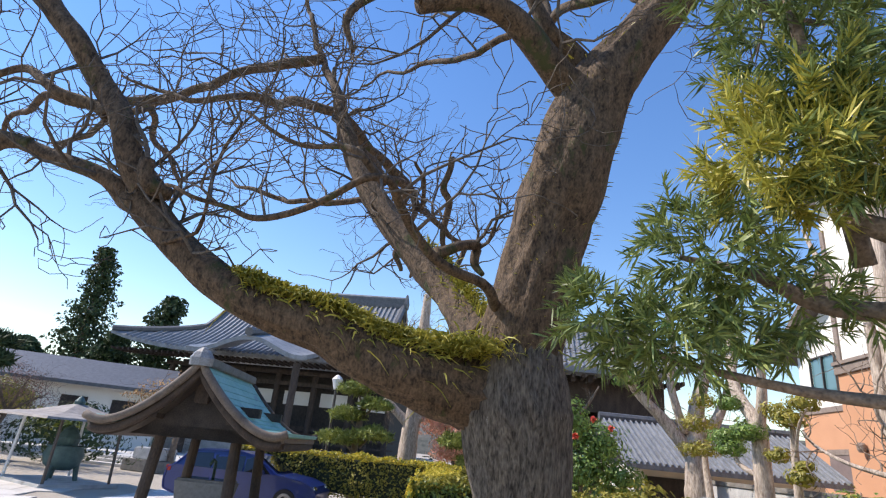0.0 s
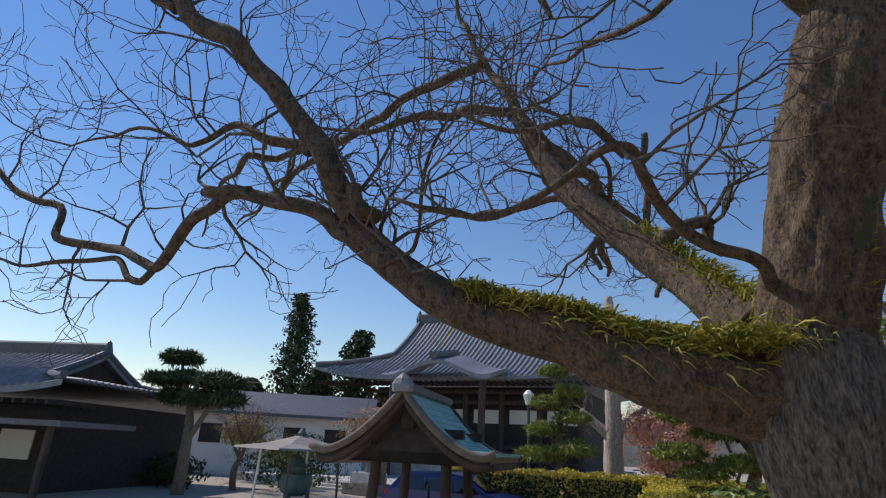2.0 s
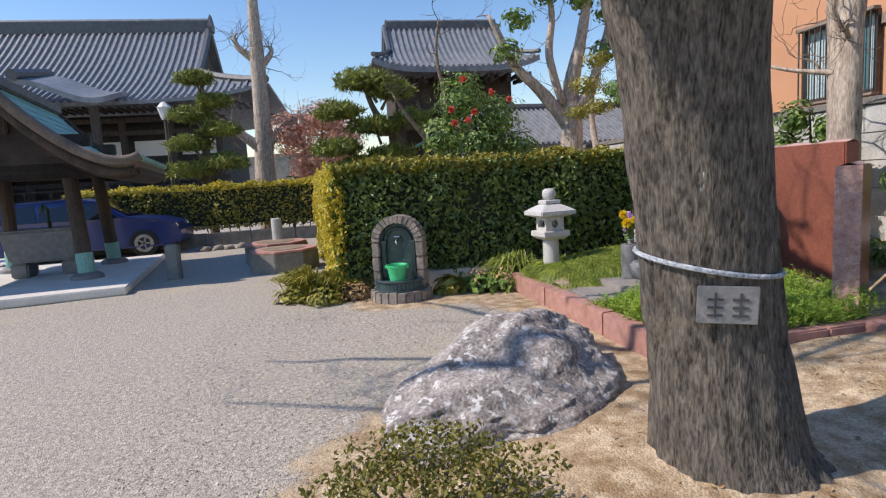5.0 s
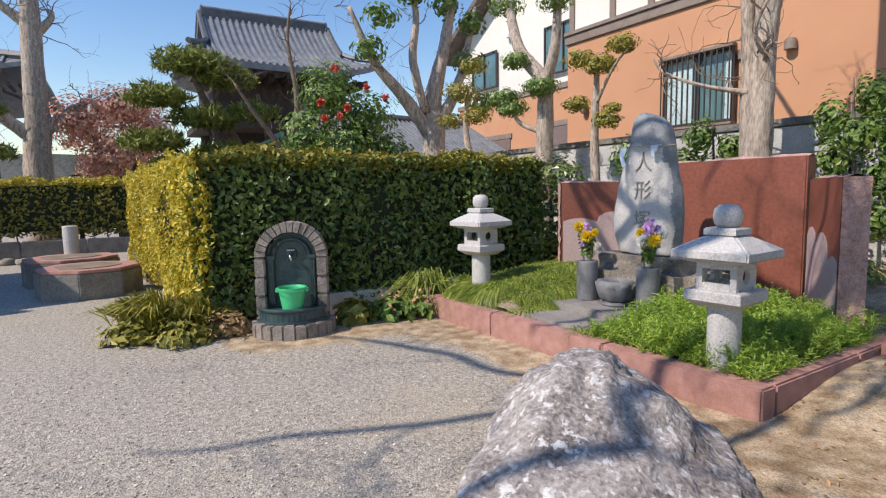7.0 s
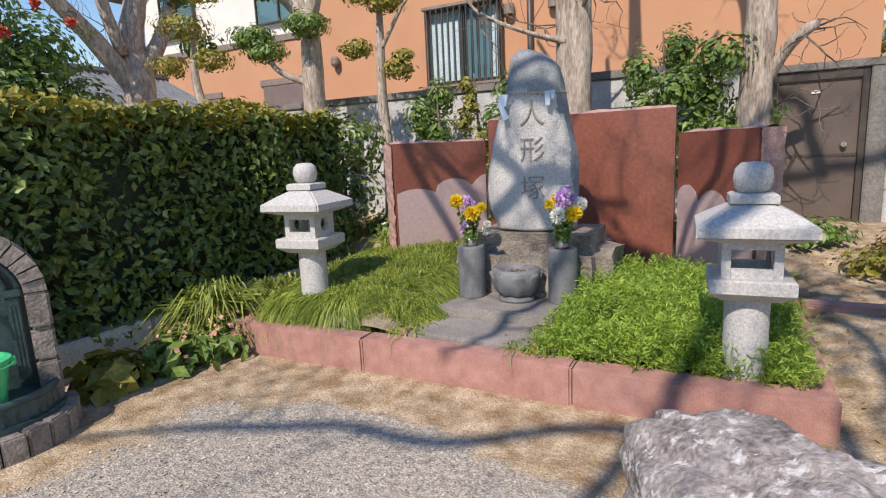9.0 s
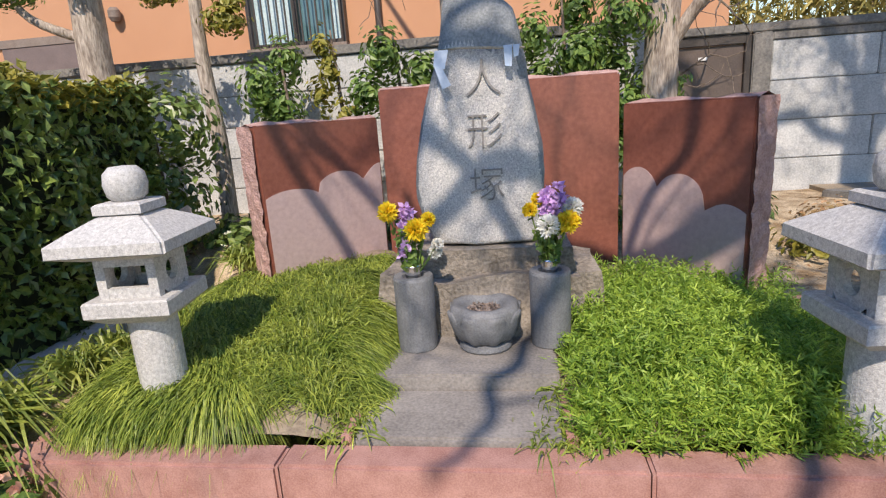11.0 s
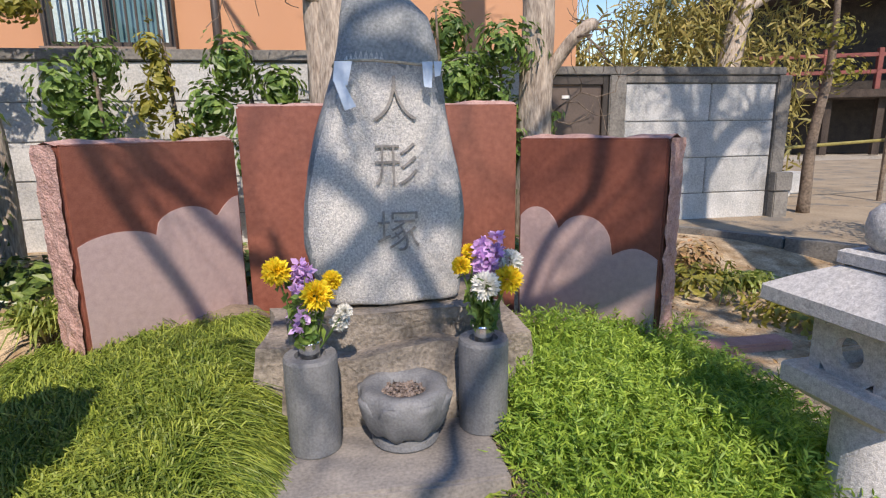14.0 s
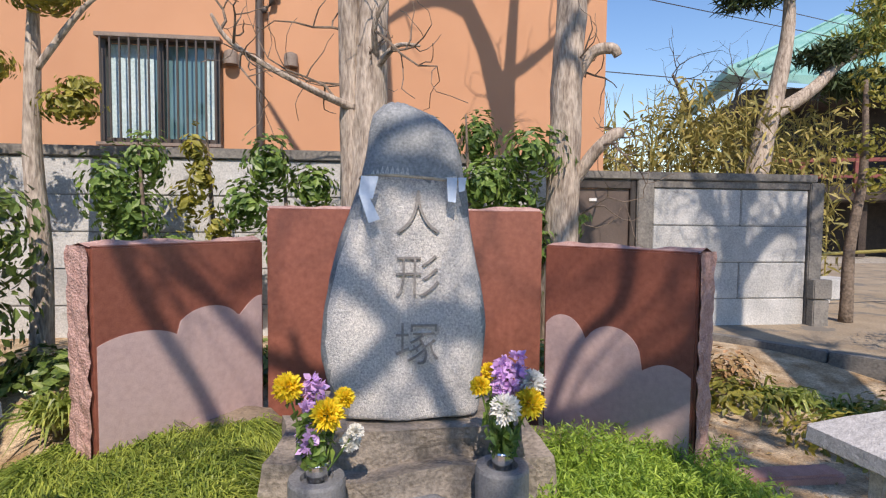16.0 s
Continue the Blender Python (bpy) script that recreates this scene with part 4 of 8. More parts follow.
# ---- hedges ----
def hedge(name, a, b, width, z0, z1, n, size, mats, label, seed, bare=0.0, stems=True, group="clipped hedges"):
    """A clipped hedge along the plan line a b: leaves on faces and top, inner shade painted as a near-black core."""
    a, b = Vector((*a, 0)), Vector((*b, 0))
    length, d = (b - a).length, (b - a).normalized()
    ob = thing(name, label, "hedge", (a.x, a.y, 0), math.degrees(math.atan2(d.y, d.x)), group=group)
    # near-black box paints the shade between the leaves
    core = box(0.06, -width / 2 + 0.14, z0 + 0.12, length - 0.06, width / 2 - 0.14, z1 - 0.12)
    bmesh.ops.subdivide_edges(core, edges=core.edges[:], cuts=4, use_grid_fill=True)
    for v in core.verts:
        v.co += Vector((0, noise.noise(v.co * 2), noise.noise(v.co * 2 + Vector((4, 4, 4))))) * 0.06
    part("shade_core", core, material(name + "_core_shade", (0.012, 0.018, 0.008), (0.03, 0.04, 0.018), 12, 0.9, 0.5, 40), ob)
    g = np.random.default_rng(seed)
    h = z1 - z0
    areas = {"front": length * h, "back": length * h * 0.4, "top": length * width, "end0": width * h, "end1": width * h}
    total = sum(areas.values())
    for face, area in areas.items():
        k = int(n * area / total)
        u, v, w = g.random(k), g.random(k), np.abs(g.normal(0, 0.055, k))
        bulge = 0.09 * np.sin(u * length * 2.7 + seed) * np.sin(v * 5 + seed) + 0.03 * np.sin(u * length * 7)
        w = w - bulge
        if face in ("front", "back"):
            s = -1 if face == "front" else 1
            p = np.stack([u * length, s * (width / 2 - w), z0 + v * h], 1)
            nrm = np.tile((0, s, 0.25), (k, 1))
        elif face == "top":
            p = np.stack([u * length, (v - 0.5) * width, z1 - w + 0.03 * g.normal(size=k)], 1)
            nrm = np.tile((0, 0, 1), (k, 1))
        else:
            s = -1 if face == "end0" else 1
            p = np.stack([(length if s > 0 else 0) - s * w, (u - 0.5) * width, z0 + v * h], 1)
            nrm = np.tile((s, 0, 0.25), (k, 1))
        leaves("leaves_" + face.rstrip("01"), p, size, mats[face], ob, seed + len(face), nrm)
    if stems:
        sb = bmesh.new()
        for k in range(int(length * 3)):
            x = (k + 0.5) / 3 + 0.1 * math.sin(k * 9)
            tube([(x, 0.1 * math.sin(k * 5), 0.0), (x + 0.05, 0.12 * math.sin(k), z0 + 0.5)], 0.016, 5, sb)
        part("stem_work", sb, BROWN_BARK, ob)
    return ob


DARKSET = {"front": LEAF_DARK, "back": LEAF_DARK, "top": LEAF_OLIVE, "end0": LEAF_DARK, "end1": LEAF_DARK}
GOLDSET = {"front": LEAF_OLIVE, "back": LEAF_OLIVE, "top": LEAF_GOLD, "end0": LEAF_OLIVE, "end1": LEAF_OLIVE}
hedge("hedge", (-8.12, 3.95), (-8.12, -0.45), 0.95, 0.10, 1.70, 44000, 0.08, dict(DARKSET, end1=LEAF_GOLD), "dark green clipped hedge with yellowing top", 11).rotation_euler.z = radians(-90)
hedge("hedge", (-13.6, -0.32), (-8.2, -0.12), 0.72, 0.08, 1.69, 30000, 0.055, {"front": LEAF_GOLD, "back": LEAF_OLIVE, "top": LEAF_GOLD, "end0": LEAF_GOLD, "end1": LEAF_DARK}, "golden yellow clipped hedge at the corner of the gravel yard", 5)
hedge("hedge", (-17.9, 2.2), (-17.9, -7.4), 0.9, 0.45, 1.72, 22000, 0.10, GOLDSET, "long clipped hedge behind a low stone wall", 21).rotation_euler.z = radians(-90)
wall_low = thing("low_wall", "low grey stone retaining wall under the far hedge", "low wall", kind="structure")
for k in range(8):
    slab(-17.6, -7.6 + 1.25 * k, -0.05, -17.25, -6.36 + 1.25 * k, 0.36, "wall_stone", CONCRETE_DARK, wall_low, 0.02)
base = thing("hedge_kerb", "weathered concrete kerb along the foot of the hedge", "kerb", kind="structure")
for k in range(4):
    slab(-7.75, 0.72 + 0.81 * k, -0.05, -7.6, 1.52 + 0.81 * k, 0.24, "kerb_block", CONCRETE, base, 0.012)
slab(-8.1, -1.02, -0.05, -7.75, -0.82, 0.16, "kerb_block", CONCRETE, base, 0.03)


# ---- bed planting ----
def turf(name, x0, x1, y0, y1, n, length, width, mat, label, seed, droop, spread, over=0.0, comb=0.0):
    g = np.random.default_rng(seed)
    k = n // 9
    cx, cy = g.uniform(x0, x1, k), g.uniform(y0, y1, k)
    b, d = [], []
    for x, y in zip(cx, cy):
        if -5.75 < x < -4.89 and y < 2.75:
            continue
        edge = smooth(y0 - 0.01, y0 + 0.12, y)
        lean = np.array([g.normal() * 0.3, g.normal() * 0.3 - 0.5 * over * (1 - smooth(y0, y0 + 0.35, y)), 1])
        swirl = 6.0 * noise.noise(Vector((x * 1.7, y * 1.7, seed)))
        lean += comb * np.array([math.cos(swirl), math.sin(swirl) - 0.3, 0])
        for _ in range(9):
            b.append((x + g.normal() * 0.018, y + g.normal() * 0.018, height_bed(x, y)))
            d.append(lean + np.array([g.normal() * spread, g.normal() * spread, 0]))
    return tagged(blades(name, b, d, length, width, mat, None, droop, 3, seed), label, "grass", kind="stuff")


turf("long_grass", -6.90, -5.76, 2.0, 3.5, 72000, 0.32, 0.0055, GRASS_LONG, "long drooping grass filling the bed", 31, 1.0, 0.35, 0.2, 1.1)
turf("green_ground_cover", -4.88, -3.66, 1.85, 3.35, 14000, 0.13, 0.007, GRASS, "bright green feathery ground cover in the bed", 32, 0.25, 0.7, 0.3)
g = np.random.default_rng(41)
b, d = [], []
for _ in range(2600):
    x, y = g.uniform(-4.88, -3.64), g.uniform(1.83, 3.5)
    lump = 0.05 * noise.noise(Vector((x * 3.1, y * 3.1, 2))) + 0.03 * noise.noise(Vector((x * 8, y * 8, 7)))
    root = np.array((x, y, height_bed(x, y) + lump))
    ax = np.array((g.normal() * 0.45, g.normal() * 0.45 - 0.15, 1.0))
    ax /= np.linalg.norm(ax)
    tall = 0.10 + 0.08 * g.random() + lump
    for k in range(15):
        w = np.cross(ax, g.normal(size=3))
        b.append(root + ax * tall * (0.3 + 0.7 * k / 14))
        d.append(ax * 0.7 + w / (np.linalg.norm(w) + 1e-9))
tagged(blades("feathery_ground_cover", b, d, 0.036, 0.007, GRASS, None, 0.1, 2, 42), "small bright green feathery sprigs of the ground cover", "ground cover", kind="stuff")


def tuft(at, n, length, width, mat, label, seed, droop=0.7, spread=0.8, name="grass_clump", cat="plant", r=0.06, group=""):
    g = np.random.default_rng(seed)
    ob = thing(name, label, cat, at, group=group)
    a = g.uniform(0, 6.283, n)
    out = g.uniform(0.1, 1, n) * spread
    b = np.stack([r * g.normal(size=n), r * g.normal(size=n), np.zeros(n)], 1)
    d = np.stack([np.cos(a) * out, np.sin(a) * out, np.ones(n)], 1)
    blades("leaves", b, d, length, width, mat, ob, droop, 3, seed)
    return ob


for k, (x, y, n, ln) in enumerate(((-7.40, 1.95, 460, 0.88), (-7.38, 2.55, 220, 0.6), (-6.80, 3.35, 320, 0.72), (-6.95, 2.95, 420, 0.82), (-7.3, 3.4, 160, 0.55))):
    tuft((x, y, 0.12), n, ln, 0.016, STRAP, "clump of long arching strap leaves by the hedge", 60 + k, 0.75, 0.9, group="strap leaf clumps")
for k, (x, y, n, ln) in enumerate(((-7.72, -0.80, 340, 0.9), (-7.68, -0.45, 240, 0.75), (-8.0, -0.98, 200, 0.65))):
    tuft((x, y, 0.05), n, ln, 0.02, LEAF_OLIVE, "clump of yellowish strap leaves at the hedge end", 70 + k, 0.6, 0.7, group="strap leaf clumps")
for k, (x, y) in enumerate(((-4.93, 1.90), (-4.86, 2.02), (-4.9, 2.2), (-5.74, 1.95), (-5.77, 2.3))):
    tuft((x, y, 0.2), 110, 0.24, 0.008, GRASS_LONG, "yellowish grass clump hanging over the step", 80 + k, 0.9, 1.0, group="step grass")
for k, (x, y, n, ln) in enumerate(((-7.5, 2.9, 240, 0.62), (-7.75, 3.6, 240, 0.6), (-7.2, 4.1, 200, 0.55), (-6.6, 4.35, 200, 0.5), (-7.35, 1.75, 200, 0.5), (-8.2, 4.5, 220, 0.6))):
    tuft((x, y, 0.05 if y < 3.9 else 0.3), n, ln, 0.018, STRAP, "clump of long arching strap leaves by the hedge", 130 + k, 0.75, 0.9, group="strap leaf clumps")


def ground_plant(at, r, n, size, mat, label, seed, flowers=None, name="ground_plant"):
    ob = thing(name, label, "plant", at, group="low plants")
    c, o = shell((0, 0, 0.05), (r, r, 0.16), n, seed, 0.6)
    c[:, 2] = np.abs(c[:, 2])
    leaves("leaves", c, size, mat, ob, seed, None, lift=0.9)
    if flowers:
        f, q = shell((0, 0, 0.12), (r * 0.8, r * 0.8, 0.14), 60, seed + 1, 0.3)
        f[:, 2] = np.abs(f[:, 2]) + 0.04
        leaves("flowers", f, 0.035, flowers, ob, seed + 1, None, aspect=0.9)


ground_plant((-7.15, 1.35, 0.02), 0.26, 260, 0.11, LEAF_MID, "low leafy plant with pink flowers beside the bed", 91, PINK_PETAL)
ground_plant((-7.25, 0.98, 0.02), 0.22, 120, 0.16, LEAF_OLIVE, "low rosette of pale green leaves on bare soil", 92)
ground_plant((-7.0, 1.62, 0.02), 0.18, 120, 0.09, LEAF_MID, "small plant with pink flowers at the kerb", 93, PINK_PETAL)
ground_plant((-7.4, -0.62, 0.02), 0.30, 420, 0.085, LEAF_OLIVE, "yellow and brown leafy plant at the hedge foot", 94)
ground_plant((-7.45, -0.25, 0.02), 0.24, 300, 0.075, DRY, "withered brown leaves at the hedge foot", 95)
ground_plant((-7.65, -1.0, 0.02), 0.25, 220, 0.10, LEAF_OLIVE, "yellow-green leafy plant at the hedge foot", 96)
for k, (x, y) in enumerate(((-2.6, 3.6), (-2.3, 2.9), (-2.0, 3.8), (-1.7, 2.4), (-2.9, 4.3))):
    ground_plant((x, y, ground_z(x, y)), 0.35, 420, 0.07, LEAF_MID if k % 2 else LEAF_OLIVE, "patch of weeds on the sandy soil", 100 + k)
for k, (x, y) in enumerate(((-2.55, 4.25), (-2.2, 4.05))):
    tuft((x, y, ground_z(x, y)), 150, 0.45, 0.022, STRAP, "dark strap leaves by the concrete edge", 110 + k, 0.9, 1.2, group="strap leaf clumps")
for k, (x, y) in enumerate(((-8.6, 4.9), (-7.6, 4.75), (-6.9, 4.9), (-6.2, 4.8), (-5.0, 4.7), (-4.4, 4.75), (-3.4, 4.9))):
    ground_plant((x, y, ground_z(x, y)), 0.42, 520, 0.09, LEAF_DARK if k % 2 else LEAF_MID, "low green undergrowth behind the granite screens", 140 + k)
ground_plant((-2.75, 4.55, 0.35), 0.24, 300, 0.06, DRY, "dry brown shrub by the granite wing", 113)


# ---- block fence, gate, retaining edge ----
FY = 6.02
fence = thing("wall_block_fence", "grey concrete block boundary wall with dark coping", "wall", kind="structure")


def blocks(x0, x1, z0, z1, courses, length):
    h = (z1 - z0) / courses
    for c in range(courses):
        x = x0 - (length / 2 if c % 2 else 0)
        while x < x1 - 0.02:
            a, b = max(x, x0), min(x + length, x1)
            if b - a > 0.05:
                slab(a + 0.004, FY + 0.002 * (c % 2), z0 + c * h + 0.004, b - 0.004, FY + 0.15, z0 + (c + 1) * h - 0.004, "block", CONCRETE, fence, 0.008)
            x += length
    slab(x0, FY + 0.012, z0, x1, FY + 0.138, z1, "mortar", CONCRETE_DARK, fence, 0)


blocks(-15.0, -3.66, 0.36, 2.03, 5, 1.8)
slab(-15.0, FY - 0.03, 2.034, -3.62, FY + 0.18, 2.13, "coping", CONCRETE_DARK, fence, 0.01)
blocks(-2.62, -0.92, 0.34, 1.84, 4, 1.9)
slab(-3.62, FY - 0.03, 1.92, -0.84, FY + 0.18, 2.0, "coping", CONCRETE_DARK, fence, 0.01)
slab(-2.62, FY - 0.01, 1.844, -0.9, FY + 0.16, 1.918, "coping", CONCRETE_DARK, fence, 0.006)
for x0, x1 in ((-2.80, -2.625), (-0.915, -0.76)):
    slab(x0, FY - 0.03, 0.3, x1, FY + 0.18, 1.918, "fence_post", CONCRETE_DARK, fence, 0.01)
slab(-0.93, FY - 0.14, 0.72, -0.72, FY - 0.032, 0.92, "meter_box", CONCRETE_DARK, fence, 0.01)
slab(-0.92, FY - 0.13, 0.3, -0.74, FY - 0.032, 0.715, "box_foot", CONCRETE_DARK, fence, 0.01)
gate = thing("door_1", "closed dark brown metal gate in the block wall", "gate", kind="structure")
slab(-3.655, FY, 0.36, -3.58, FY + 0.1, 1.915, "gate_frame", FRAME_DARK, gate, 0.005)
slab(-2.86, FY, 0.36, -2.805, FY + 0.1, 1.915, "gate_frame", FRAME_DARK, gate, 0.005)
slab(-3.578, FY, 1.83, -2.862, FY + 0.1, 1.915, "gate_frame", FRAME_DARK, gate, 0.005)
slab(-3.575, FY + 0.03, 0.38, -2.865, FY + 0.07, 1.826, "gate_leaf", GATE_BROWN, gate, 0.004)
slab(-3.575, FY + 0.022, 1.06, -2.865, FY + 0.028, 1.09, "gate_rail", FRAME_DARK, gate, 0)
part("gate_knob", lathe([(0.02, 0), (0.03, 0.02), (0.025, 0.05), (0, 0.05)], 16), CHROME, gate).matrix_basis = pose(-2.98, FY + 0.03, 1.18, 90, 0, 0)
slab(-3.28, FY + 0.018, 1.70, -3.2, FY + 0.029, 1.73, "gate_label", WHITE_PAINT, gate, 0)
edge = thing("retaining_edge", "weathered concrete edge holding the raised ground", "kerb", kind="structure")
for k in range(3):
    a = Vector((-2.30, 5.55)).lerp(Vector((-0.6, 3.2)), k / 3)
    b = Vector((-2.30, 5.55)).lerp(Vector((-0.6, 3.2)), (k + 0.985) / 3)
    o = Vector((0.10, 0.07))
    part("edge_block", prism([tuple(a), tuple(b), tuple(b + o), tuple(a + o)][::-1], 0.0, 0.46, bevel=0.01), CONCRETE_DARK, edge)
up = prism([(-2.18, 5.62), (-0.5, 3.28), (6, 3.2), (14, 9), (14, 14), (-2.18, 14)], 0.1, 0.44)
bmesh.ops.recalc_face_normals(up, faces=up.faces[:])
tagged(part("ground_upper", up, SANDY), "raised brown soil yard behind the concrete edge", "ground", kind="structure")

# ---- orange house ----
HY = 7.78
house = thing("house", "two-storey house with orange stucco below and white plaster gable", "house", kind="")
part("wall", box(-11.05, HY, 0.3, -2.42, HY + 6.5, 4.42), STUCCO, house, "orange stucco wall")
for z0, z1, o in ((4.42, 4.60, 0.05), (4.60, 4.68, 0.09)):
    slab(-11.1, HY - o, z0, -2.37, HY + 6.5, z1, "band", TRIM, house, 0.01)
part("upper_wall", box(-11.0, HY + 0.02, 4.681, -2.47, HY + 6.4, 8.6), PLASTER, house, "white plaster upper wall")
for x in (-11.0, -9.9, -9.0, -7.4, -5.6, -3.8, -2.6):
    slab(x, HY - 0.02, 4.681, x + 0.14, HY + 0.019, 7.6, "timber_strip", TRIM, house, 0.005)
slab(-11.0, HY - 0.022, 5.75, -2.47, HY + 0.018, 5.9, "timber_strip", TRIM, house, 0.005)
part("roof", box(-11.8, HY - 0.7, 8.6, -1.7, HY + 7, 8.8), TILE, house)


def window(parent, x0, x1, z0, z1, y, bars=0, curtain=True, name="window"):
    w = part(name, box(x0, y + 0.05, z0, x1, y + 0.09, z1), PANE, parent, "dark glazed window")
    for a, b, c, d in ((x0 - 0.05, x0, z0 - 0.05, z1 + 0.05), (x1, x1 + 0.05, z0 - 0.05, z1 + 0.05), (x0, x1, z1, z1 + 0.05), (x0, x1, z0 - 0.05, z0), ((x0 + x1) / 2 - 0.025, (x0 + x1) / 2 + 0.025, z0, z1)):
        slab(a, y - 0.03, c, b, y + 0.048, d, "frame", FRAME_DARK, w, 0.003)
    if curtain:
        bm = bmesh.new()
        n = 30
        for s in (0, 1):
            a = x0 if s == 0 else (x0 + x1) / 2 + 0.03
            b = (x0 + x1) / 2 - 0.03 if s == 0 else x1
            rows = [[bm.verts.new((a + (b - a) * i / n, y + 0.044 - 0.004 * math.sin(i * 1.9), z)) for i in range(n + 1)] for z in (z0 + 0.01, z1 - 0.01)]
            for i in range(n):
                if (s == 0 and i < 26) or (s == 1 and i > 22):
                    bm.faces.new((rows[0][i], rows[0][i + 1], rows[1][i + 1], rows[1][i]))
        part("curtain", bm, CURTAIN, w, "pale blue-green pleated curtain")
    if bars:
        for k in range(bars):
            x = x0 - 0.02 + (x1 - x0 + 0.04) * k / (bars - 1)
            slab(x - 0.011, y - 0.13, z0 - 0.06, x + 0.011, y - 0.11, z1 + 0.03, "bar", FRAME_DARK, w, 0.003)
        slab(x0 - 0.08, y - 0.14, z1 + 0.03, x1 + 0.08, y - 0.001, z1 + 0.08, "hood", TRIM, w, 0.005)
        slab(x0 - 0.08, y - 0.14, z0 - 0.1, x1 + 0.08, y - 0.001, z0 - 0.06, "sill", TRIM, w, 0.005)
    return w


window(house, -8.50, -7.28, 2.42, 3.52, HY - 0.1, 13)
for x in (-7.12, -6.42):
    hood = part("vent_hood", lathe([(0.085, 0), (0.085, 0.10), (0.075, 0.15), (0.04, 0.17), (0, 0.17)], 20), TRIM, house, "domed grey vent hood")
    hood.matrix_basis = pose(x, HY - 0.06, 3.33)
part("downpipe", tube([(-6.79, HY - 0.06, 0.4), (-6.79, HY - 0.06, 4.62)], 0.045, 12), FRAME_DARK, house, "dark brown rain pipe", True)
part("pipe_branch", tube([(-6.79, HY - 0.06, 3.98), (-6.72, HY - 0.06, 4.0), (-6.63, HY - 0.06, 4.08), (-6.62, HY - 0.06, 4.4)], 0.04, 12), FRAME_DARK, house, smooth=True)
part("pipe_hopper", box(-6.69, HY - 0.12, 4.2, -6.55, HY - 0.01, 4.42, 0.01), FRAME_DARK, house)
part("outdoor_lamp", lathe([(0.05, 0), (0.08, 0.05), (0.08, 0.14), (0.05, 0.18), (0, 0.18)], 16), TRIM, house).matrix_basis = pose(-10.5, HY - 0.08, 2.9)

# recessed gable wing
WY = 13.2
wing = thing("house", "white plaster gable wing of the neighbouring house with dark windows", "house")
part("wall", box(-23.2, WY, 0.3, -11.0, WY + 8, 4.9), STUCCO, wing, "orange stucco lower wall")
slab(-23.3, WY - 0.05, 4.9, -11.0, WY + 8, 5.1, "band", TRIM, wing, 0.01)
gb = bmesh.new()
fr = [gb.verts.new((x, WY + 0.02, z)) for x, z in ((-23.1, 5.101), (-11.0, 5.101), (-11.0, 8.4), (-17.0, 11.2), (-23.1, 7.5))]
bk = [gb.verts.new((v.co.x, WY + 8, v.co.z)) for v in fr]
gb.faces.new(fr), gb.faces.new(bk[::-1])
for i in range(5):
    gb.faces.new((fr[i], bk[i], bk[(i + 1) % 5], fr[(i + 1) % 5]))
part("upper_wall", gb, PLASTER, wing, "white plaster gable")
for a, b in (((-23.9, 7.05), (-17.0, 11.35)), ((-17.0, 11.35), (-10.2, 8.0))):
    rb = bmesh.new()
    q = [(a[0], a[1]), (b[0], b[1]), (b[0], b[1] + 0.25), (a[0], a[1] + 0.25)]
    f = [rb.verts.new((x, WY - 0.7, z)) for x, z in q]
    k = [rb.verts.new((x, WY + 8.4, z)) for x, z in q]
    rb.faces.new(f), rb.faces.new(k[::-1])
    for i in range(4):
        rb.faces.new((f[i], k[i], k[(i + 1) % 4], f[(i + 1) % 4]))
    part("roof", rb, PALE_EDGE, wing)
for x0, x1, z0, z1 in ((-22.0, -20.4, 5.6, 6.95), (-17.5, -15.7, 5.5, 7.1)):
    window(wing, x0, x1, z0, z1, WY - 0.1, 0, False)
for x0, x1, z0, z1 in ((-21.6, -19.6, 2.2, 3.4), (-17.6, -15.4, 1.9, 3.6)):
    slab(x0, WY - 0.04, z0, x1, WY - 0.001, z1, "shutter", SHUTTER, wing, 0.01, "closed brown roller shutter")
    slab(x0 - 0.1, WY - 0.06, z1, x1 + 0.1, WY - 0.002, z1 + 0.2, "shutter_box", TRIM, wing, 0.01)
for x, z in ((-19.6, 7.3), (-19.6, 8.2)):
    part("vent_hood", lathe([(0.12, 0), (0.12, 0.14), (0.06, 0.24), (0, 0.24)], 16), WHITE_PAINT, wing).matrix_basis = pose(x, WY - 0.08, z)
slab(-13.2, WY - 0.9, 4.4, -11.0, WY - 0.02, 4.6, "porch_roof", TRIM, wing, 0.02)
part("downpipe", tube([(-13.1, WY - 0.1, 0.3), (-13.1, WY - 0.1, 4.4)], 0.05, 10), FRAME_DARK, wing)
window(wing, -12.6, -11.6, 2.0, 3.9, WY - 0.1, 0, True)


# ---- the great tree ----
def limb(bm, pts, radii, sides=14, n=6, rough=0.25):
    p, r = spline(pts, radii, n)
    for i, q in enumerate(p):
        k = 0.16 * min(1, i / 6) * max(0, min(1, (0.10 - r[i]) / 0.05))
        p[i] = q + k * Vector((noise.noise(q * 2.1), noise.noise(q * 2.1 + Vector((5, 1, 3))), noise.noise(q * 2.1 + Vector((2, 9, 4)))))
    tube(p, r, sides, bm, rough)
    return p, r


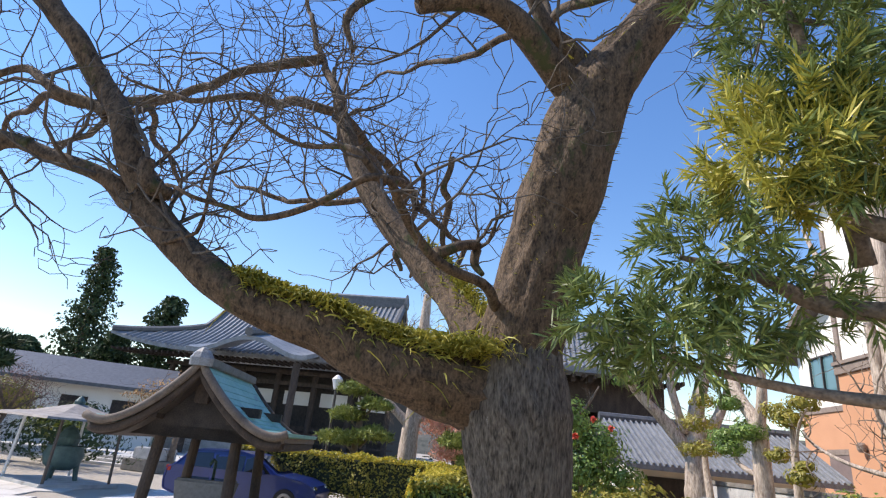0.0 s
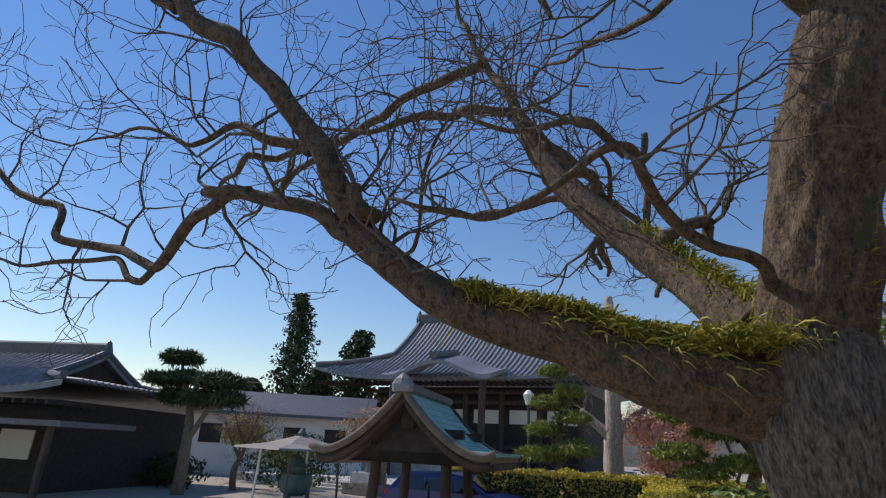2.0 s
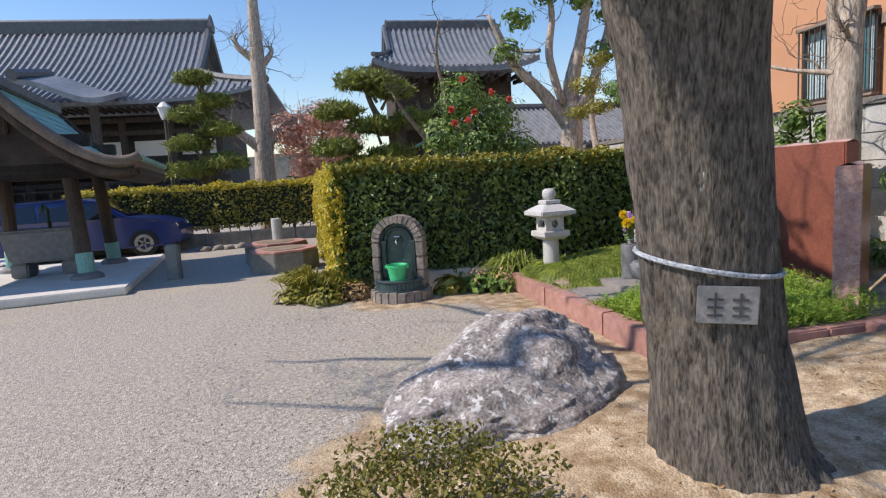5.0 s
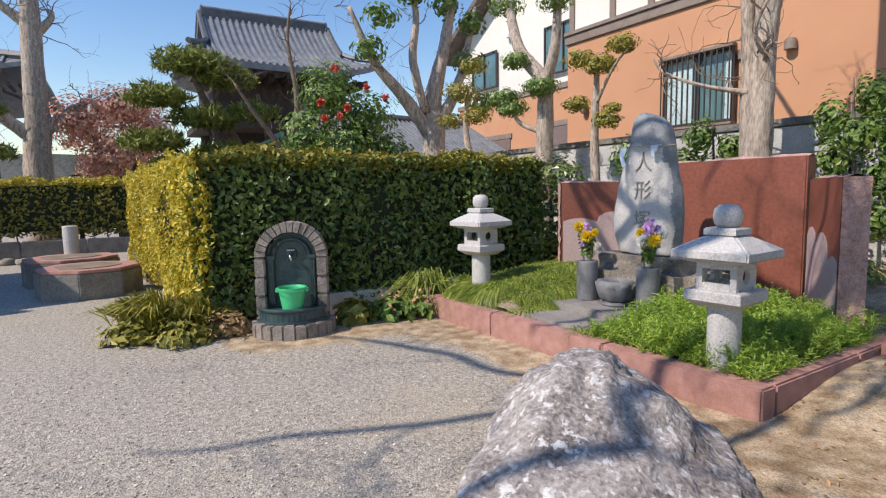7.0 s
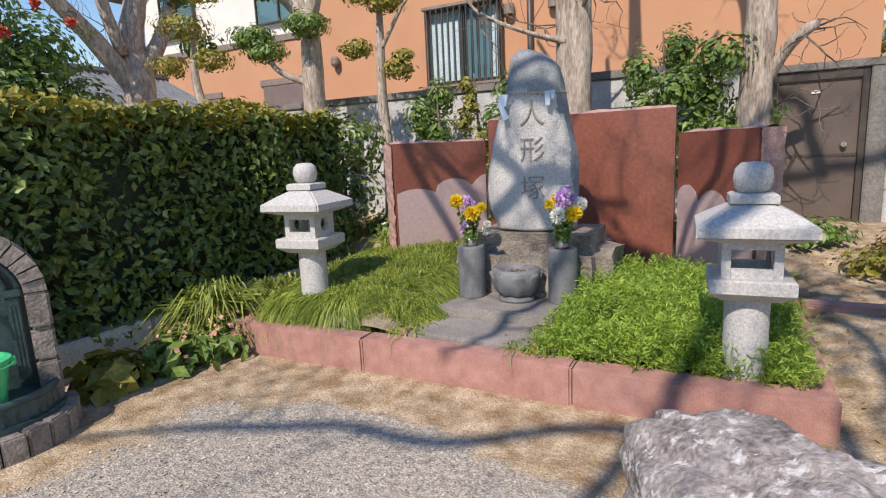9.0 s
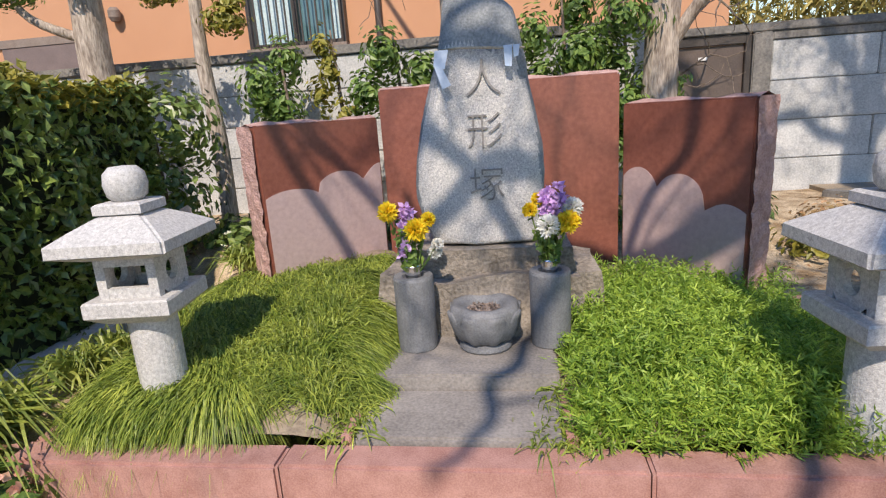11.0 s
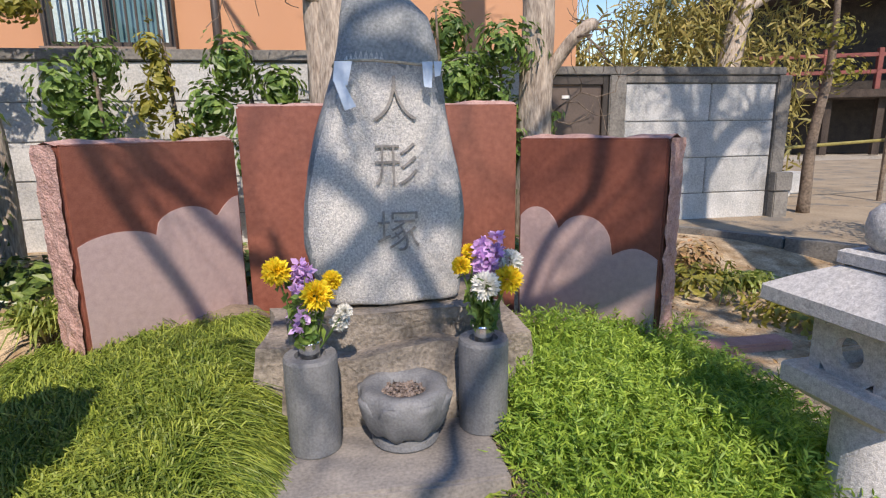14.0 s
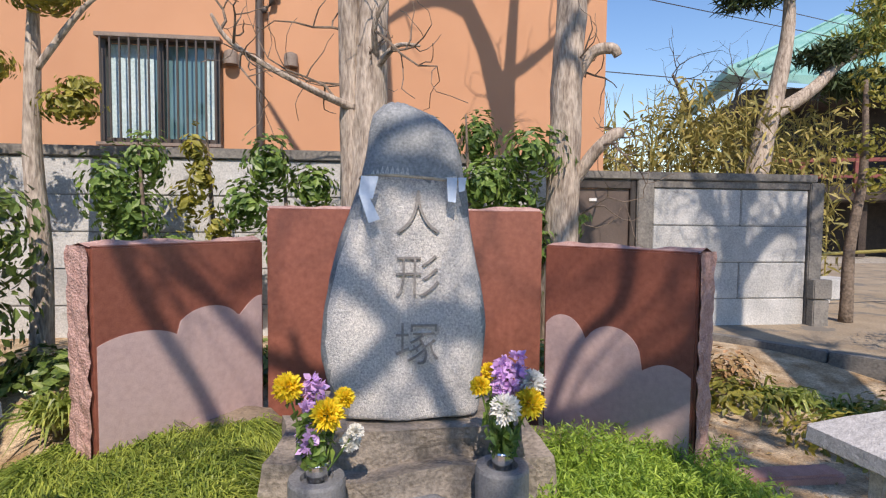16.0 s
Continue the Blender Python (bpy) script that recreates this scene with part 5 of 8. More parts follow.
tree = thing("great_tree", "old bare broadleaf tree with mossy forked limbs", "tree", (0, 0, 0))
tb = bmesh.new()
TRUNK_PTS = [(-2.38, 1.12, 0.02), (-2.40, 1.09, 0.22), (-2.43, 1.05, 0.7), (-2.42, 0.98, 1.3), (-2.40, 0.92, 1.9), (-2.37, 0.85, 2.4), (-2.36, 0.84, 2.8)]
limb(tb, TRUNK_PTS, [0.40, 0.315, 0.275, 0.268, 0.285, 0.34, 0.28], 60, 14, 0.10)
part("trunk", tb, TRUNK, tree, "grey furrowed trunk with pale lichen", True)
BOUGHS = {
    "left": ([(-2.32, 0.58, 2.51), (-2.14, 0.21, 2.58), (-2.06, -0.04, 2.64), (-1.98, -0.31, 2.76), (-1.93, -0.6, 2.82), (-1.88, -0.92, 2.94), (-1.84, -1.28, 3.18), (-1.8, -1.6, 3.46)], [0.23, 0.19, 0.158, 0.135, 0.118, 0.105, 0.1, 0.1]),
    "left_up": ([(-1.8, -1.56, 3.52), (-1.74, -1.7, 3.72), (-1.68, -1.86, 4.01), (-1.6, -2.06, 4.32), (-1.45, -2.39, 4.71), (-1.37, -2.71, 4.97), (-1.3, -3.14, 5.43), (-1.25, -3.05, 5.81), (-1.2, -2.78, 6.08), (-1.1, -2.67, 6.56), (-1.1, -3.24, 7.95)], [0.1, 0.085, 0.076, 0.073, 0.072, 0.072, 0.068, 0.056, 0.045, 0.03, 0.012]),
    "fork": ([(-1.3, -3.13, 5.33), (-1.25, -3.65, 5.69), (-1.2, -4.32, 6.16), (-1.15, -5.11, 6.85), (-1.1, -6.25, 7.77)], [0.045, 0.04, 0.035, 0.025, 0.012]),
    "fork_low": ([(-1.3, -3.05, 5.19), (-1.3, -3.65, 5.57), (-1.25, -4.52, 5.84)], [0.036, 0.03, 0.022]),
    "fork_right": ([(-1.25, -3.12, 5.83), (-1.25, -2.73, 5.98), (-1.25, -2.23, 5.65), (-1.2, -1.84, 5.29), (-1.2, -1.6, 5.19)], [0.03, 0.026, 0.022, 0.018, 0.01]),
    "stub": ([(-1.78, -1.41, 3.49), (-1.72, -1.46, 3.6), (-1.7, -1.51, 3.75)], [0.05, 0.052, 0.045]),
    "hook": ([(-1.8, -1.6, 3.41), (-1.75, -1.78, 3.48), (-1.7, -2.11, 3.62), (-1.66, -2.39, 3.73), (-1.64, -2.73, 3.79)], [0.07, 0.055, 0.048, 0.046, 0.03]),
    "hook_low": ([(-1.66, -2.33, 3.73), (-1.65, -2.55, 3.7), (-1.66, -2.77, 3.57), (-1.68, -3.0, 3.35), (-1.68, -3.34, 3.39), (-1.66, -3.79, 3.49), (-1.65, -4.32, 3.76), (-1.65, -4.93, 4.14), (-1.6, -5.81, 4.58), (-1.6, -6.77, 4.84)], [0.044, 0.042, 0.041, 0.041, 0.034, 0.034, 0.032, 0.03, 0.02, 0.008]),
    "hook_loop": ([(-1.68, -3.04, 3.31), (-1.68, -3.32, 3.25), (-1.67, -3.6, 3.36), (-1.66, -4.08, 3.43), (-1.65, -4.46, 3.42), (-1.6, -5.08, 3.48)], [0.03, 0.026, 0.022, 0.018, 0.014, 0.006]),
    "left_side": ([(-1.68, -1.9, 3.97), (-1.68, -2.18, 4.08), (-1.66, -2.52, 4.23), (-1.6, -2.91, 4.22), (-1.6, -3.61, 4.42), (-1.6, -4.25, 4.49)], [0.04, 0.034, 0.028, 0.02, 0.014, 0.006]),
    "middle": ([(-2.4, 0.63, 2.84), (-2.65, 0.46, 3.07), (-2.9, 0.29, 3.33), (-3.2, -0.14, 3.82), (-3.4, -0.52, 4.31), (-3.55, -0.84, 4.84), (-3.66, -1.07, 5.37), (-3.8, -1.17, 5.8), (-4.0, -1.59, 6.43), (-4.3, -2.13, 7.75), (-4.6, -2.62, 9.6)], [0.15, 0.135, 0.128, 0.12, 0.112, 0.09, 0.07, 0.045, 0.035, 0.022, 0.01]),
    "middle_side": ([(-3.66, -1.07, 5.4), (-3.6, -1.51, 5.43), (-3.55, -2.04, 5.55), (-3.5, -2.42, 5.43), (-3.5, -2.96, 5.51), (-3.5, -3.5, 5.65)], [0.055, 0.05, 0.044, 0.034, 0.022, 0.012]),
    "cross": ([(-2.15, 0.69, 3.02), (-1.85, 0.5, 3.18), (-1.6, 0.33, 3.24), (-1.35, 0.15, 3.34), (-1.24, 0.08, 3.37), (-1.2, -0.09, 3.33), (-1.1, -0.38, 3.2), (-1.05, -0.59, 3.22), (-1.0, -0.99, 3.18)], [0.036, 0.031, 0.028, 0.024, 0.021, 0.018, 0.016, 0.012, 0.008]),
    "cross_up": ([(-1.25, 0.1, 3.37), (-1.2, -0.15, 3.53), (-1.2, -0.46, 3.68), (-1.2, -0.77, 3.83)], [0.022, 0.018, 0.013, 0.007]),
    "long_twig": ([(-1.75, -1.32, 3.15), (-1.6, -1.08, 3.34), (-1.5, -0.89, 3.65), (-1.45, -0.81, 3.82)], [0.013, 0.012, 0.01, 0.006]),
    "low_hook": ([(-2.85, 0.19, 3.6), (-3.0, 0.43, 3.73), (-3.1, 0.58, 3.76), (-3.1, 0.55, 3.63), (-3.1, 0.62, 3.52)], [0.05, 0.043, 0.043, 0.036, 0.02]),
    "right": ([(-2.38, 0.82, 2.68), (-2.3, 0.87, 2.96), (-2.25, 0.94, 3.26), (-2.2, 1.0, 3.58), (-2.1, 1.08, 3.88), (-2.02, 1.17, 4.21), (-1.97, 1.3, 4.56), (-1.93, 1.53, 4.91), (-1.9, 1.77, 5.28), (-1.85, 2.02, 5.75), (-1.8, 2.29, 6.63)], [0.27, 0.255, 0.25, 0.252, 0.255, 0.245, 0.21, 0.168, 0.145, 0.11, 0.06]),
    "right_side": ([(-2.0, 1.15, 4.49), (-1.82, 0.91, 4.63), (-1.65, 0.69, 4.79), (-1.5, 0.46, 4.85), (-1.4, 0.27, 4.75), (-1.33, 0.15, 4.66)], [0.12, 0.1, 0.085, 0.07, 0.062, 0.055]),
    "elbow_up": ([(-1.33, 0.15, 4.66), (-1.3, 0.12, 4.8), (-1.28, 0.06, 4.9), (-1.25, -0.11, 4.66), (-1.22, -0.17, 4.42), (-1.2, -0.21, 4.23)], [0.05, 0.046, 0.032, 0.026, 0.02, 0.012]),
    "right_over": ([(-1.98, 1.19, 4.72), (-1.9, 0.91, 5.02), (-1.8, 0.68, 5.23), (-1.7, 0.3, 5.51), (-1.6, 0.0, 5.85), (-1.6, -0.35, 6.25)], [0.07, 0.05, 0.044, 0.036, 0.026, 0.012]),
    # boughs from here on are added overhead to cast branch shadows
    "shade_a": ([(-4.86, -0.56, 4.96), (-5.04, -0.56, 4.87), (-5.32, -0.56, 4.72), (-5.6, -0.56, 4.55), (-5.9, -0.56, 4.41), (-6.1, -0.56, 4.33)], [0.04, 0.05, 0.05, 0.048, 0.036, 0.018]),
    "shade_b": ([(-5.67, -0.56, 5.33), (-5.56, -0.56, 5.07), (-5.4, -0.56, 4.75), (-5.23, -0.56, 4.39), (-5.12, -0.56, 4.14)], [0.03, 0.042, 0.044, 0.04, 0.025]),
    "shade_c": ([(-6.86, 0.09, 5.12), (-6.72, 0.09, 4.91), (-6.49, 0.09, 4.53), (-6.23, 0.09, 4.08)], [0.03, 0.04, 0.04, 0.03]),
    "shade_d": ([(-4.14, 0.09, 5.19), (-4.28, 0.09, 4.9), (-4.41, 0.09, 4.48), (-4.49, 0.09, 4.06)], [0.03, 0.04, 0.038, 0.02]),
    "shade_e": ([(-6.01, -0.42, 5.54), (-5.91, -0.42, 5.25), (-5.7, -0.42, 5.19), (-5.43, -0.42, 5.3), (-4.99, -0.42, 5.57)], [0.02, 0.035, 0.035, 0.03, 0.02]),
    "canopy": ([(-3.66, -1.1, 5.4), (-4.3, -0.95, 5.42), (-5.67, -0.56, 5.33), (-6.86, 0.09, 5.12)], [0.075, 0.07, 0.055, 0.03]),
    "canopy_low": ([(-3.45, -0.75, 4.8), (-4.2, -0.6, 4.95), (-4.86, -0.56, 4.96)], [0.07, 0.06, 0.045]),
    "right_back": ([(-1.8, 1.85, 5.2), (-2.6, 1.5, 5.9), (-3.3, 1.0, 6.3), (-4.1, 0.3, 6.6), (-4.9, -0.6, 6.9), (-5.6, -1.6, 7.2)], [0.05, 0.048, 0.045, 0.04, 0.03, 0.012]),
    # unseen boughs added only to dapple the block wall with shade
    "over_shade": ([(-1.9, 1.77, 5.28), (-1.6, 2.05, 5.55), (-1.25, 2.15, 5.75), (-0.9, 2.3, 5.8), (-0.5, 2.4, 6.1)], [0.08, 0.075, 0.06, 0.04, 0.015]),
    "over_shade_low": ([(-1.6, 2.05, 5.55), (-1.35, 2.4, 5.4), (-1.2, 2.7, 5.05), (-1.3, 2.95, 4.8)], [0.055, 0.05, 0.04, 0.015]),
    "over_shade_back": ([(-1.88, 1.87, 5.45), (-2.15, 2.25, 5.7), (-2.35, 2.6, 5.65), (-2.3, 3.0, 5.5)], [0.07, 0.06, 0.04, 0.015]),
    "right_back_up": ([(-3.3, 1.0, 6.3), (-3.6, 0.9, 7.2), (-4.2, 0.3, 8.2), (-5.0, -0.6, 9.0)], [0.06, 0.05, 0.035, 0.015]),
    "top": ([(-1.7, 2.3, 5.8), (-2.4, 1.8, 6.8), (-3.3, 1.0, 7.8), (-4.2, -0.2, 8.6), (-5.2, -1.6, 9.2)], [0.10, 0.085, 0.065, 0.045, 0.015]),
    "far_shade": ([(-5.04, -0.56, 4.87), (-5.0, -1.1, 5.0), (-5.25, -1.9, 5.1), (-5.42, -2.6, 5.2), (-5.45, -3.4, 5.5)], [0.05, 0.04, 0.035, 0.03, 0.012]),
    "sweep": ([(-3.9, -1.5, 6.27), (-4.1, -2.6, 6.1), (-4.5, -3.9, 5.9), (-4.9, -5.2, 5.6), (-5.3, -6.2, 5.5)], [0.06, 0.055, 0.05, 0.035, 0.012]),
    "sweep_low": ([(-3.7, -3.2, 5.5), (-3.6, -4.2, 5.4), (-3.8, -5.0, 5.2), (-4.4, -5.8, 4.9)], [0.045, 0.04, 0.03, 0.012]),
    "sweep_far": ([(-4.5, -3.9, 5.9), (-5.6, -4.4, 5.9), (-6.6, -4.6, 5.8), (-7.4, -5.2, 5.8)], [0.045, 0.04, 0.03, 0.012]),
}
g = random.Random(21)
starts = []
for key, (pts, radii) in BOUGHS.items():
    lb = bmesh.new()
    thick = radii[0] > 0.13
    p, r = limb(lb, pts, radii, 40 if thick else 12, 12 if thick else 8, 0.19)
    part("limb", lb, BARK, tree, "", True)
    for i in range(2, len(p)):
        if r[i] < 0.13 or key in ("middle", "right_back"):
            starts.append((p[i], (p[i] - p[i - 1]).normalized(), r[i], 0.5 if key.startswith("over") else 0.1 if key.startswith(("far", "top", "right_back", "shade", "canopy")) else 0.2 if key.startswith("sweep") else 0.24 if key in ("middle", "middle_side", "left_side", "fork", "fork_low", "fork_right") else 0.13))


def twig(bm, p, d, r, length, depth):
    """A crooked twig that forks as it goes."""
    n = 5
    pts, rad = [p], [r]
    for k in range(n):
        d = (d + Vector((g.gauss(0, 0.36), g.gauss(0, 0.36), g.gauss(0.07, 0.32)))).normalized()
        p = p + d * (length / n)
        pts.append(p)
        rad.append(max(0.0028, r * (1 - 0.7 * (k + 1) / n)))
        if depth and g.random() < 0.74:
            side = d.cross(Vector((g.gauss(0, 1), g.gauss(0, 1), g.gauss(0, 1)))).normalized()
            twig(bm, p, (d * 0.55 + side * 0.8).normalized(), rad[-1] * 0.75, length * g.uniform(0.45, 0.75), depth - 1)
    tube(pts, rad, 5 if r > 0.008 else 4, bm)


wb = bmesh.new()
count = 0
for p, d, r, chance in starts:
    if g.random() < chance and r < 0.12:
        side = d.cross(Vector((g.gauss(0, 1), g.gauss(0, 1), g.gauss(0, 1)))).normalized()
        part_r = min(0.017, r * 0.45)
        twig(wb, p, (d * 0.35 + side * 0.9 + Vector((0, 0, 0.45))).normalized(), max(0.008, part_r), g.uniform(0.5, 1.1), 2)
part("twig_work", wb, TWIG, tree, "fine bare crooked twigs", False)

# ferns and moss grass along the limbs
b, d = [], []
for key, (lo, hi) in {"left": (0.03, 0.70), "right": (0.0, 0.12), "middle": (0.0, 0.28)}.items():
    p, r = spline(*BOUGHS[key], 12)
    for i in range(int(len(p) * lo), int(len(p) * hi)):
        dens = int(150 * (0.35 + max(0, noise.noise(p[i] * 3.5) + 0.35))) if key == "left" else 40
        for _ in range(dens):
            a = g.gauss(0, 0.55)
            o = Vector((0.6 * math.sin(a), 0.75 * math.sin(a), math.cos(a)))
            b.append(tuple(p[i] + o * r[i] * 0.93 + Vector((g.gauss(0, 0.03), g.gauss(0, 0.03), 0))))
            d.append((o.x + g.gauss(0, 0.5), o.y + g.gauss(0, 0.5), o.z + 0.3))
for _ in range(900):
    b.append((-2.18 + g.gauss(0, 0.09), 0.52 + g.gauss(0, 0.13), 2.74 + g.gauss(0, 0.03)))
    d.append((0.7 + g.gauss(0, 0.6), -0.2 + g.gauss(0, 0.6), 0.7))
blades("limb_grass", b, d, 0.19, 0.012, material("epiphyte_grass", (0.17, 0.18, 0.02), (0.46, 0.42, 0.07), 5, 0.6, 0.0, 50, island=0.35, through=0.2), tree, 0.6, 3, 12, "yellow-green grass growing on the limbs")
b, d = [], []
for i in range(700):
    a, z = g.uniform(0, 6.28), g.uniform(2.5, 5.0)
    t = min(1, max(0, (z - 2.5) / 2.5))
    c = Vector((-2.4 + 0.44 * t, 0.82 + 0.5 * t, z))
    o = Vector((math.cos(a), math.sin(a), 0.1))
    b.append(tuple(c + o * 0.26))
    d.append(tuple(o + Vector((0, 0, 0.2))))
blades("limb_moss", b, d, 0.06, 0.007, LEAF_OLIVE, tree, 0.3, 2, 13)
part("tie_rope", tube([(-2.425 + 0.288 * math.cos(a), 1.01 + 0.288 * math.sin(a), 1.02 + 0.05 * math.cos(a + 2.2)) for a in np.linspace(0, 2 * math.pi, 40)], 0.011, 6), ROPE_BLUE, tree, "blue and white rope round the trunk")
plate = part("name_plate", box(-0.11, -0.006, -0.075, 0.11, 0.006, 0.075, 0.003), SIGN_GREY, tree, "grey name plate tied to the trunk")
plate.matrix_basis = pose(-2.165, 0.905, 0.885, 4, 2, 64)
for x in (-0.045, 0.045):
    for k in range(3):
        ink = part("plate_writing", box(x - 0.028, -0.010, -0.045 + 0.032 * k, x + 0.028, -0.0065, -0.036 + 0.032 * k), SIGN_DARK, plate)
    part("plate_writing", box(x - 0.004, -0.0105, -0.05, x + 0.004, -0.0065, 0.05), SIGN_DARK, plate)


# ---- tile roofs ----
def hip_gable(parent, w, d, z_eave, z_gable, z_ridge, ridge, curve, rib, name="roof"):
    """Hip-and-gable tiled roof, ridge along local x: half length of eaves w, half depth d, half ridge length ridge."""
    inset = 0.52
    q = max(0.42, w / 12.4)
    yg = d * inset

    def front(u, v):
        """u along the eaves -1..1, v from eave 0 to ridge 1."""
        y = -d * (1 - v)
        z = z_eave + (z_ridge - z_eave) * (0.55 * v + 0.45 * v * v)
        lim = w + (ridge + 0.35 - w) * min(1, v / (1 - inset))
        x = u * lim
        z += curve * abs(u) ** 4 * max(0, 1 - v * 2.2)
        return Vector((x, y, z))

    for s in (1, -1):
        bm = bmesh.new()
        nu, nv = 24, 12
        grid = [[bm.verts.new(Vector((front(-1 + 2 * i / nu, j / nv).x, s * front(-1 + 2 * i / nu, j / nv).y, front(-1 + 2 * i / nu, j / nv).z))) for i in range(nu + 1)] for j in range(nv + 1)]
        for j in range(nv):
            for i in range(nu):
                quad = (grid[j][i], grid[j][i + 1], grid[j + 1][i + 1], grid[j + 1][i])
                bm.faces.new(quad if s > 0 else quad[::-1])
        r = bmesh.ops.extrude_face_region(bm, geom=bm.faces[:])
        bmesh.ops.translate(bm, verts=[v for v in r["geom"] if isinstance(v, bmesh.types.BMVert)], vec=(0, 0, -0.22))
        part(name + "_slope", bm, TILE, parent)
        rb = bmesh.new()
        n = int(2 * w / rib)
        for i in range(n + 1):
            x = -w + 2 * w * i / n
            pts = []
            for j in range(9):
                v = j / 8
                lim = w + (ridge + 0.35 - w) * min(1, v / (1 - inset))
                if abs(x) <= lim + 0.01:
                    p = front(x / lim, v)
                    pts.append((p.x, s * p.y, p.z + 0.02))
            if len(pts) > 1:
                tube(pts, rib * 0.27, 5, rb)
        part(name + "_tile_work", rb, TILE, parent)
    for s in (1, -1):
        bm = bmesh.new()
        top = [front(1, v) for v in np.linspace(0, 1 - inset, 6)]
        a = [bm.verts.new((s * p.x, p.y, p.z)) for p in top]
        b = [bm.verts.new((s * p.x, -p.y, p.z)) for p in top]
        for k in range(5):
            quad = (a[k], b[k], b[k + 1], a[k + 1])
            bm.faces.new(quad if s > 0 else quad[::-1])
        part(name + "_hip", bm, TILE, parent)
        rb = bmesh.new()
        for i in range(int(2 * d / rib)):
            y = -d + 0.2 + i * rib
            pts = []
            for v in np.linspace(0, 1 - inset, 5):
                p = front(1, v)
                if abs(y) <= -p.y + 0.01:
                    pts.append((s * p.x, y, p.z + 0.03))
            if len(pts) > 1:
                tube(pts, rib * 0.27, 5, rb)
        part(name + "_tile_work", rb, TILE, parent)
        gb = bmesh.new()
        base = front(1, 1 - inset)
        quad = [gb.verts.new((s * ridge, y, z)) for y, z in ((-yg + 0.3, base.z), (yg - 0.3, base.z), (0, z_ridge - 0.3))]
        gb.faces.new(quad if s > 0 else quad[::-1])
        part("gable_panel", gb, OLD_WOOD, parent)
        for t in (1, -1):
            pts = [front(1, v) for v in np.linspace(1 - inset, 1, 6)]
            part("bargeboard", tube([(s * (ridge + 0.3), t * p.y, p.z + 0.1) for p in pts], 0.26 * q, 6), TILE_DARK, parent)
            pts = [front(1, v) for v in np.linspace(0, 1 - inset, 7)]
            part("hip_ridge", tube([(s * p.x, t * p.y, p.z + 0.15) for p in pts], 0.24 * q, 6), TILE_DARK, parent)
    part("ridge", box(-ridge - 0.45 * q, -0.32 * q, z_ridge - 0.2, ridge + 0.45 * q, 0.32 * q, z_ridge + 0.65 * q, 0.03), TILE_DARK, parent)
    part("ridge_cap", tube([(-ridge - 0.5 * q, 0, z_ridge + 0.70 * q), (ridge + 0.5 * q, 0, z_ridge + 0.70 * q)], 0.2 * q, 8), TILE, parent)
    for s in (1, -1):
        bm = lathe([(0.42, 0), (0.5, 0.4), (0.36, 0.8), (0.2, 1.2), (0.02, 1.35)], 6)
        part("ridge_end_tile", bm, TILE_DARK, parent).matrix_basis = pose(s * (ridge + 0.5 * q), 0, z_ridge - 0.15) @ Matrix.Diagonal((0.55 * q, q, q, 1))
    rf = bmesh.new()
    for i in range(int(2 * w / 0.45)):
        x = -w + 0.3 + 0.45 * i
        box(x - 0.06, -d + 0.15, z_eave - 0.42, x + 0.06, -d + 2.4, z_eave - 0.26, 0, rf)
    part("rafter_work", rf, OLD_WOOD, parent)


hall = thing("temple_hall", "large temple hall with a grey tiled hip-and-gable roof", "temple", (-46.5, -15.2, 0.42), 88)
hip_gable(hall, 12.4, 9.2, 6.9, 9.4, 13.3, 7.3, 0.9, 0.42)
part("platform", box(-10.5, -8.5, 0, 10.5, 8, 0.9, 0.05), CONCRETE, hall)
part("inner_wall", box(-8.6, -5.2, 0.9, 8.6, 6, 6.6), DARK_WOOD_SHADE, hall, "dark timber wall")
for k in range(7):
    x = -8.7 + 2.9 * k
    part("column", lathe([(0.22, 0.9), (0.22, 6.0), (0.3, 6.1), (0, 6.1)], 14), OLD_WOOD, hall).location = (x, -6.2, 0)
for z in (2.1, 5.2, 6.0):
    part("tie_beam", box(-9.2, -6.35, z, 9.2, -6.05, z + 0.28), OLD_WOOD, hall)
for k in range(6):
    x = -7.25 + 2.9 * k
    part("white_panel", box(x - 1.15, -5.26, 3.9, x + 1.15, -5.21, 4.9), PLASTER, hall)
for k in range(14):
    part("veranda_rail_post", box(-9.6 + 1.45 * k, -8.3, 0.9, -9.48 + 1.45 * k, -8.18, 1.9), OLD_WOOD, hall)
for z in (1.3, 1.8):
    part("veranda_rail", box(-9.8, -8.28, z, 9.8, -8.2, z + 0.1), OLD_WOOD, hall)
porch = bmesh.new()
n = 18
for j, y in enumerate((-12.2, -8.6)):
    for i in range(n + 1):
        u = -1 + 2 * i / n
        porch.verts.new((4.2 * u, y, 6.35 + 1.35 * math.cos(u * math.pi / 2) ** 2 + 0.35 * abs(u) ** 3 + (0.9 if j else 0)))
porch.verts.ensure_lookup_table()
for i in range(n):
    porch.faces.new((porch.verts[i], porch.verts[i + 1], porch.verts[n + 2 + i], porch.verts[n + 1 + i]))
r = bmesh.ops.extrude_face_region(porch, geom=porch.faces[:])
bmesh.ops.translate(porch, verts=[v for v in r["geom"] if isinstance(v, bmesh.types.BMVert)], vec=(0, 0, -0.3))
part("porch_roof", porch, TILE, hall, "curved porch roof")
part("porch_ridge", tube([(0, -12.4, 7.9), (0, -8.4, 8.7)], 0.3, 8), TILE_DARK, hall)
for x in (-3.4, 3.4):
    part("porch_column", lathe([(0.24, 0), (0.24, 6.2), (0, 6.2)], 12), OLD_WOOD, hall).location = (x, -11.6, 0)

